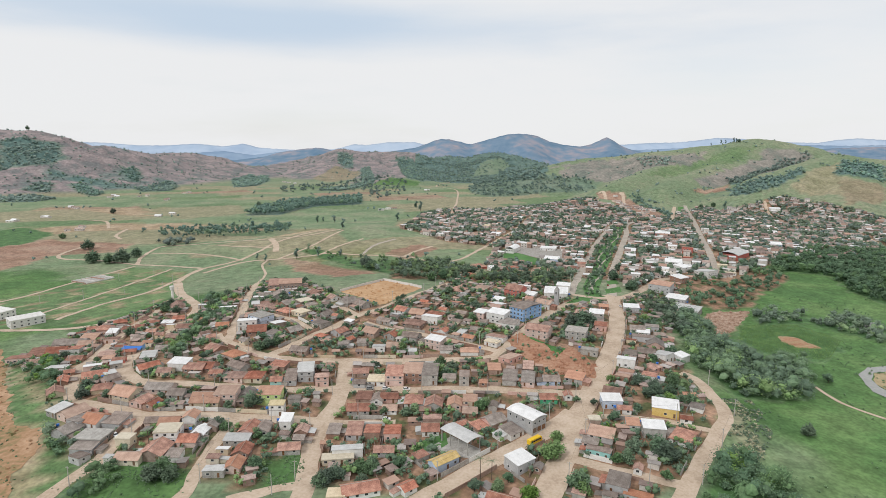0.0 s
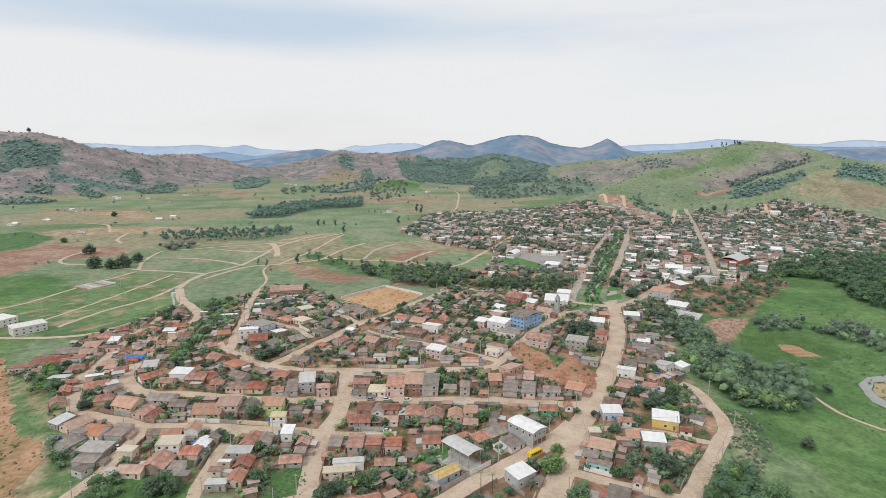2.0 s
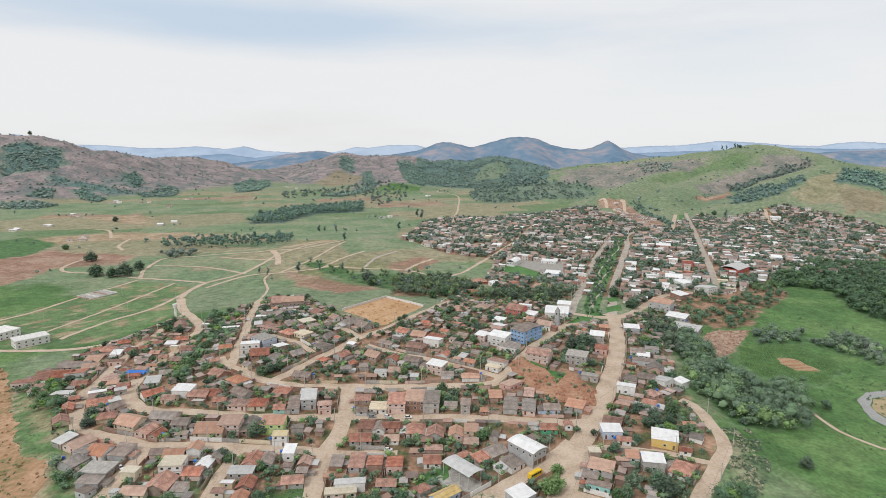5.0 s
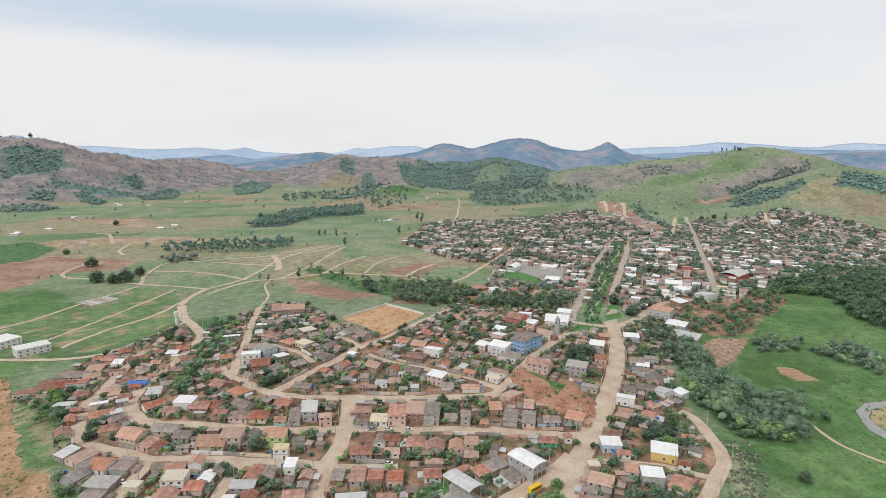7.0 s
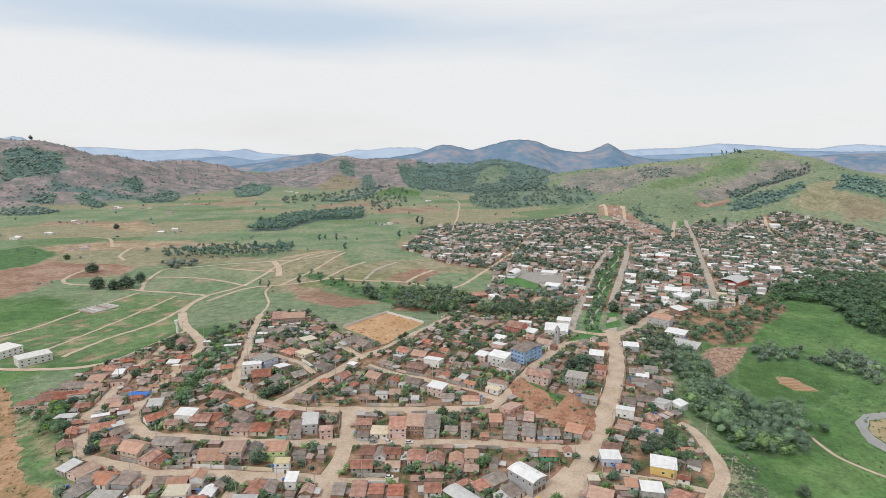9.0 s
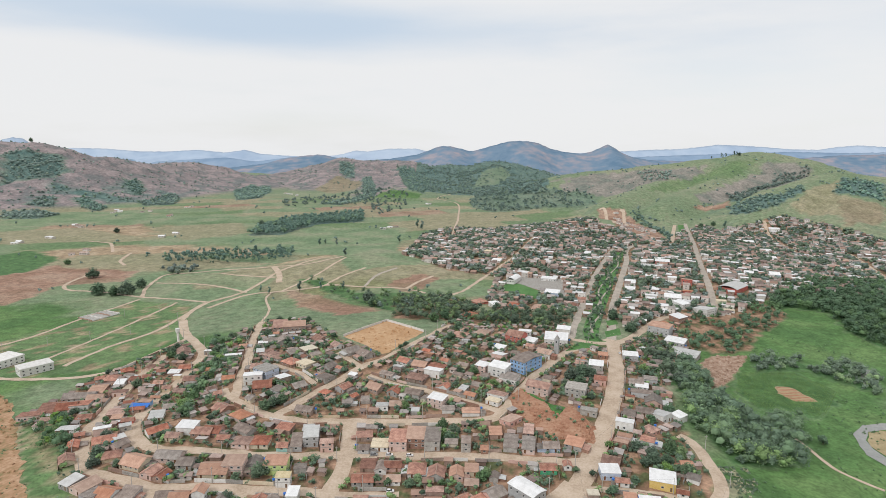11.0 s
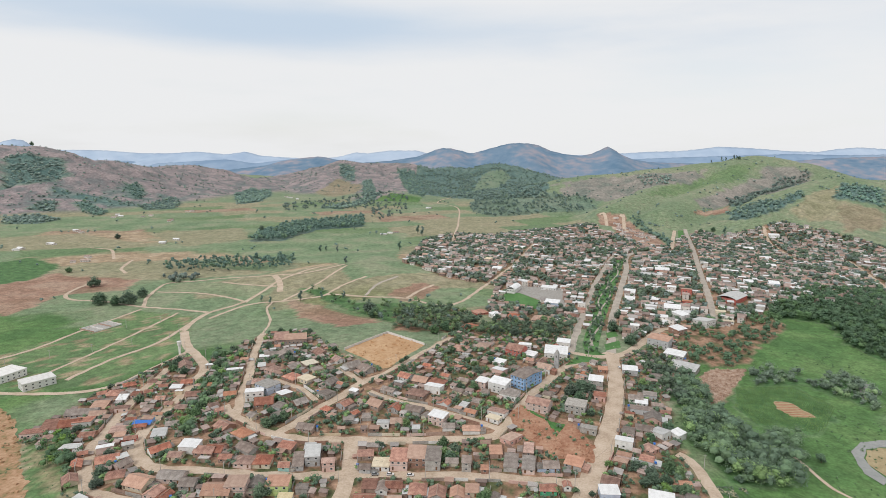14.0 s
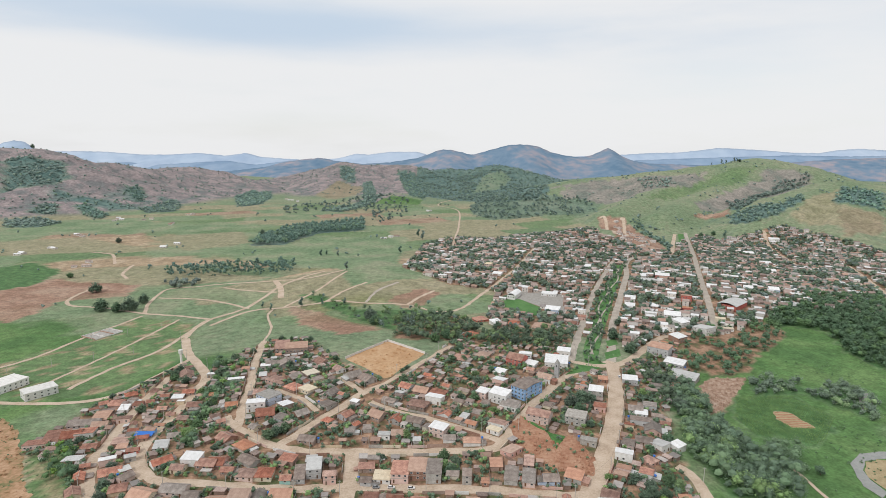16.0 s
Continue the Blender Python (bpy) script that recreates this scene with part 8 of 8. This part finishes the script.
wood("hill_woods", HILL_WOODS_2, 15.0, 10.0, 6.0, 30, 2.2, HAZED_GREENS, "narrow wooded gully on the green hill", 13)
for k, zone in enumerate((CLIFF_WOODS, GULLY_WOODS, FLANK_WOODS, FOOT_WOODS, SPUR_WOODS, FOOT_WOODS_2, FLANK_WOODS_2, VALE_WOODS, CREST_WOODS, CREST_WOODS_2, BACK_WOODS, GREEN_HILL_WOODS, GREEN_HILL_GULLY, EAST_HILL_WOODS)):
    wood("hill_woods", zone, 19.0 if zone is BACK_WOODS else 16.0 if zone[0][1] > 2300 else 12.0, 6.0, 6.5 if zone[0][1] > 2300 else 5.0, 9, 1.5, HAZED_GREENS, "dark scrubby woods in a fold of the hills", 40 + k)
wood("hill_woods", FIELD_TREES_2, 27.0, 10.0, 5.6, 30, 2.0, HAZED_GREENS, "loose trees at the edge of the plain", 14)

# shrubs dotted over the hill flanks
rnd = random.Random(29)
v, f, mi = [], [], []
for _ in range(16000):
    y = rnd.uniform(1350, 3300)
    x = rnd.uniform(-0.8, 0.8) * y
    hz = ridge_z(x, y)
    if hz < 8 or inside(TOWN_FAR, x, y) or wave(x, y, 120, 61) + 0.7 * wave(x, y, 41, 62) < (0.0 if x < 100 else 0.55):
        continue
    r = rnd.uniform(1.6, 4.2) * (1 if rnd.random() < 0.8 else 1.5)
    k = len(f)
    leaf_ball(v, f, rnd, (x, y, ground_z(x, y) + 0.4 * r), r, 5, 2.4)
    mi.extend([rnd.choice((0, 1, 1))] * (len(f) - k))
foliage("hill_shrubs", v, f, mi, HAZED_GREENS, "dark shrubs dotted over the dry hillsides", "shrubs")

# ---- poles, wires, vehicles ----
def pole(x, y, turn, h=9.0):
    e = empty_at("power_pole", x, y, turn, "grey concrete power pole with a crossarm", "power pole", "power poles")
    bm = bmesh.new()
    limb(bm, (0, 0, -0.6), (0, 0, h), 0.2, 0.13, 8)
    part("post", bm, POLE, e)
    plain_box("crossarm", e, POLE, -1.0, -0.06, h - 0.75, 1.0, 0.06, h - 0.6)
    return e


def wire(a, b, label="sagging dark power line between poles"):
    v, f = [], []
    a, b = Vector(a), Vector(b)
    side = (b - a).cross(Vector((0, 0, 1))).normalized() * 0.025
    for i in range(9):
        u = i / 8
        c = a.lerp(b, u) - Vector((0, 0, 4 * 0.6 * u * (1 - u)))
        k = len(v)
        v += [tuple(c - side), tuple(c + side), tuple(c + Vector((0, 0, 0.05)))]
        if i:
            f += [(k - 3, k - 2, k + 1, k), (k - 2, k - 1, k + 2, k + 1), (k - 1, k - 3, k, k + 2)]
    return tagged(raw("power_line", v, f, WIRE), label, "power line", "power lines")


WIRE = material("dark_wire", [(0.05, 0.05, 0.05), (0.08, 0.08, 0.08)], 2, 0.6)
for n, (mat_, width, pts) in enumerate(ROADS[:21]):
    line = smooth_line(pts, 2.0)
    last, walked = None, 20.0
    for i in range(1, len(line) - 1):
        walked += math.dist(line[i - 1], line[i])
        if walked < 34:
            continue
        (xa, ya), (xb, yb) = line[i - 1], line[i + 1]
        dd = math.hypot(xb - xa, yb - ya) or 1
        for off in (width / 2 + 0.3, -(width / 2 + 0.3)):
            x, y = line[i][0] - (yb - ya) / dd * off, line[i][1] + (xb - xa) / dd * off
            if clear_of_houses(x, y, 0.5) and to_road(x, y)[0] > 0.1 and y < 640:
                turn = math.degrees(math.atan2(yb - ya, xb - xa)) + 90
                pole(x, y, turn)
                top = (x, y, ground_z(x, y) + 8.3)
                if last and math.dist(last, top) < 60:
                    wire(last, top)
                last, walked = top, 0.0
                break
for k in range(16):  # slim lamp posts over the new building plots
    x, y = -470 + 26 * (k % 8) * 1.1 + 20 * (k // 8), 430 + 16 * (k % 8) + 90 * (k // 8)
    if inside(LOTS_FIELD, x, y):
        pole(x, y, 20, 8.0)

TYRE = material("tyre_rubber", [(0.02, 0.02, 0.02), (0.04, 0.04, 0.04)], 4, 0.9)
PAINTS = {"white": material("white_car_paint", [(0.72, 0.72, 0.72), (0.78, 0.78, 0.78)], 1, 0.3, spec=0.5), "grey": material("grey_car_paint", [(0.25, 0.26, 0.27), (0.3, 0.31, 0.32)], 1, 0.3, spec=0.5),
          "dark": material("dark_car_paint", [(0.05, 0.05, 0.06), (0.08, 0.08, 0.09)], 1, 0.3, spec=0.5), "red": material("dark_red_paint", [(0.22, 0.05, 0.03), (0.28, 0.08, 0.05)], 1, 0.4), "yellow": material("school_yellow", [(0.75, 0.48, 0.02), (0.8, 0.53, 0.04)], 1, 0.4)}


def profile_body(e, name, prof, half, mat, label="", tuck=0.0):
    """A body from its side outline (x, z), rounded in a little towards the roof."""
    bm = bmesh.new()
    zt = max(z for _, z in prof)
    rows_ = []
    for s in (-1, 1):
        rows_.append([bm.verts.new((x, s * (half - tuck * max(0, (z - 0.9)) / max(0.1, zt - 0.9)), z)) for x, z in prof])
    n = len(prof)
    bm.faces.new(rows_[0])
    bm.faces.new(rows_[1][::-1])
    for i in range(n):
        j = (i + 1) % n
        bm.faces.new((rows_[0][i], rows_[1][i], rows_[1][j], rows_[0][j]))
    bmesh.ops.recalc_face_normals(bm, faces=bm.faces)
    return part(name, bm, mat, e, label)


def wheels(e, xs, half, r):
    for x in xs:
        for s in (-1, 1):
            bm = bmesh.new()
            bmesh.ops.create_cone(bm, cap_ends=True, segments=14, radius1=r, radius2=r, depth=0.22, matrix=Matrix.Translation((x, s * (half - 0.1), r)) @ Matrix.Rotation(math.pi / 2, 4, "X"))
            part("wheel", bm, TYRE, e)


def car(x, y, turn, paint, up=0.2):
    e = empty_at("car", x, y, turn, f"{paint.replace('dark', 'dark-coloured')} hatchback car parked on the street", "car", "parked cars", up)
    profile_body(e, "body", [(-2.0, 0.3), (-2.05, 0.8), (-1.9, 0.98), (1.0, 0.95), (1.95, 0.8), (2.05, 0.35)], 0.84, PAINTS[paint])
    profile_body(e, "cabin", [(-1.85, 0.97), (-1.5, 1.42), (0.2, 1.46), (1.0, 0.95)], 0.78, GLASS, "dark glass", 0.12)
    bm = bmesh.new()
    box(bm, -1.45, -0.62, 1.44, 0.2, 0.62, 1.5)
    part("roof", bm, PAINTS[paint], e)
    wheels(e, (-1.3, 1.3), 0.82, 0.31)


for (x, y), turn, paint in zip(CARS, (0, 3, 5, -40, 52, 52, 75, 2, 85), ("white", "grey", "white", "white", "white", "dark", "red", "white", "white")):
    car(x, y, turn, paint)

e = empty_at("school_bus", *BUS, 40, "yellow school bus parked beside a round tree", "bus", "", 0.2)
profile_body(e, "body", [(-3.9, 0.45), (-3.95, 2.85), (-3.8, 3.0), (3.3, 3.0), (3.65, 2.7), (3.8, 1.4), (3.85, 0.5)], 1.15, PAINTS["yellow"], "", 0.08)
for s in (-1, 1):
    for k in range(5):
        plain_box("window", e, GLASS, -3.4 + k * 1.3, s * 1.13 - 0.02, 1.7, -2.3 + k * 1.3, s * 1.13 + 0.02, 2.5)
plain_box("windscreen", e, GLASS, 3.66, -0.95, 1.5, 3.76, 0.95, 2.5)
wheels(e, (-2.4, 2.5), 1.1, 0.48)

# roof-top and yard water tanks
tanks = random.Random(31)
for hx, hy, turn, w, d in tanks.sample(HOUSES[:200], 26):
    a = radians(turn)
    u, v_ = (w / 2 + 1.3) * tanks.choice((-1, 1)), tanks.uniform(-0.3, 0.3) * d
    x, y = hx + u * math.cos(a) - v_ * math.sin(a), hy + u * math.sin(a) + v_ * math.cos(a)
    if not clear_of_houses(x, y, 0.9) or to_road(x, y)[0] < 1:
        continue
    e = empty_at("water_tank", x, y, 0, "blue plastic water tank on a concrete stand", "water tank", "water tanks")
    plain_box("stand", e, CONCRETE, -0.7, -0.7, -0.5, 0.7, 0.7, 2.6)
    bm = bmesh.new()
    bmesh.ops.create_cone(bm, cap_ends=True, segments=14, radius1=0.6, radius2=0.75, depth=0.9, matrix=Matrix.Translation((0, 0, 3.05)))
    part("tank", bm, TANK_BLUE, e)
    bm = bmesh.new()
    bmesh.ops.create_cone(bm, cap_ends=True, segments=14, radius1=0.8, radius2=0.3, depth=0.2, matrix=Matrix.Translation((0, 0, 3.6)))
    part("lid", bm, TANK_BLUE, e)

# blue sheet slung along a house front
e = empty_at("tarpaulin", TARP[0], TARP[1], 0, "bright blue tarpaulin slung over a house front", "tarpaulin")
bm = bmesh.new()
grid = [[bm.verts.new((-6 + 12 * i / 8, -2.2 + 4.4 * j / 4, 3.6 - 1.2 * (1 - j / 4) - 0.25 * math.sin(3.14 * i / 8))) for j in range(5)] for i in range(9)]
for i in range(8):
    for j in range(4):
        bm.faces.new((grid[i][j], grid[i + 1][j], grid[i + 1][j + 1], grid[i][j + 1]))
ext = bmesh.ops.extrude_face_region(bm, geom=bm.faces[:])
bmesh.ops.translate(bm, vec=(0, 0, 0.05), verts=[q for q in ext["geom"] if isinstance(q, bmesh.types.BMVert)])
part("sheet", bm, TANK_BLUE, e)
for u in (-5.8, 5.8):
    plain_box("prop", e, POLE, u - 0.06, -2.1, -0.5, u + 0.06, -1.98, 2.35)

# church tower beside the orange roof
e = empty_at("church_tower", CHURCH[0], CHURCH[1], -30, "slim grey church tower with a pointed cap", "church tower")
plain_box("shaft", e, WALLS["grey"], -1.6, -1.6, -1, 1.6, 1.6, 12)
bm = bmesh.new()
bmesh.ops.create_cone(bm, cap_ends=True, segments=4, radius1=2.4, radius2=0.05, depth=3.4, matrix=Matrix.Translation((0, 0, 13.704)) @ Matrix.Rotation(math.pi / 4, 4, "Z"))
part("cap", bm, CONCRETE, e)
for s in range(4):
    add_window(e, 1.2, 2.0, pose(0, 0, 0, 0, 0, 90 * s) @ pose(0, -1.6, 9.8))
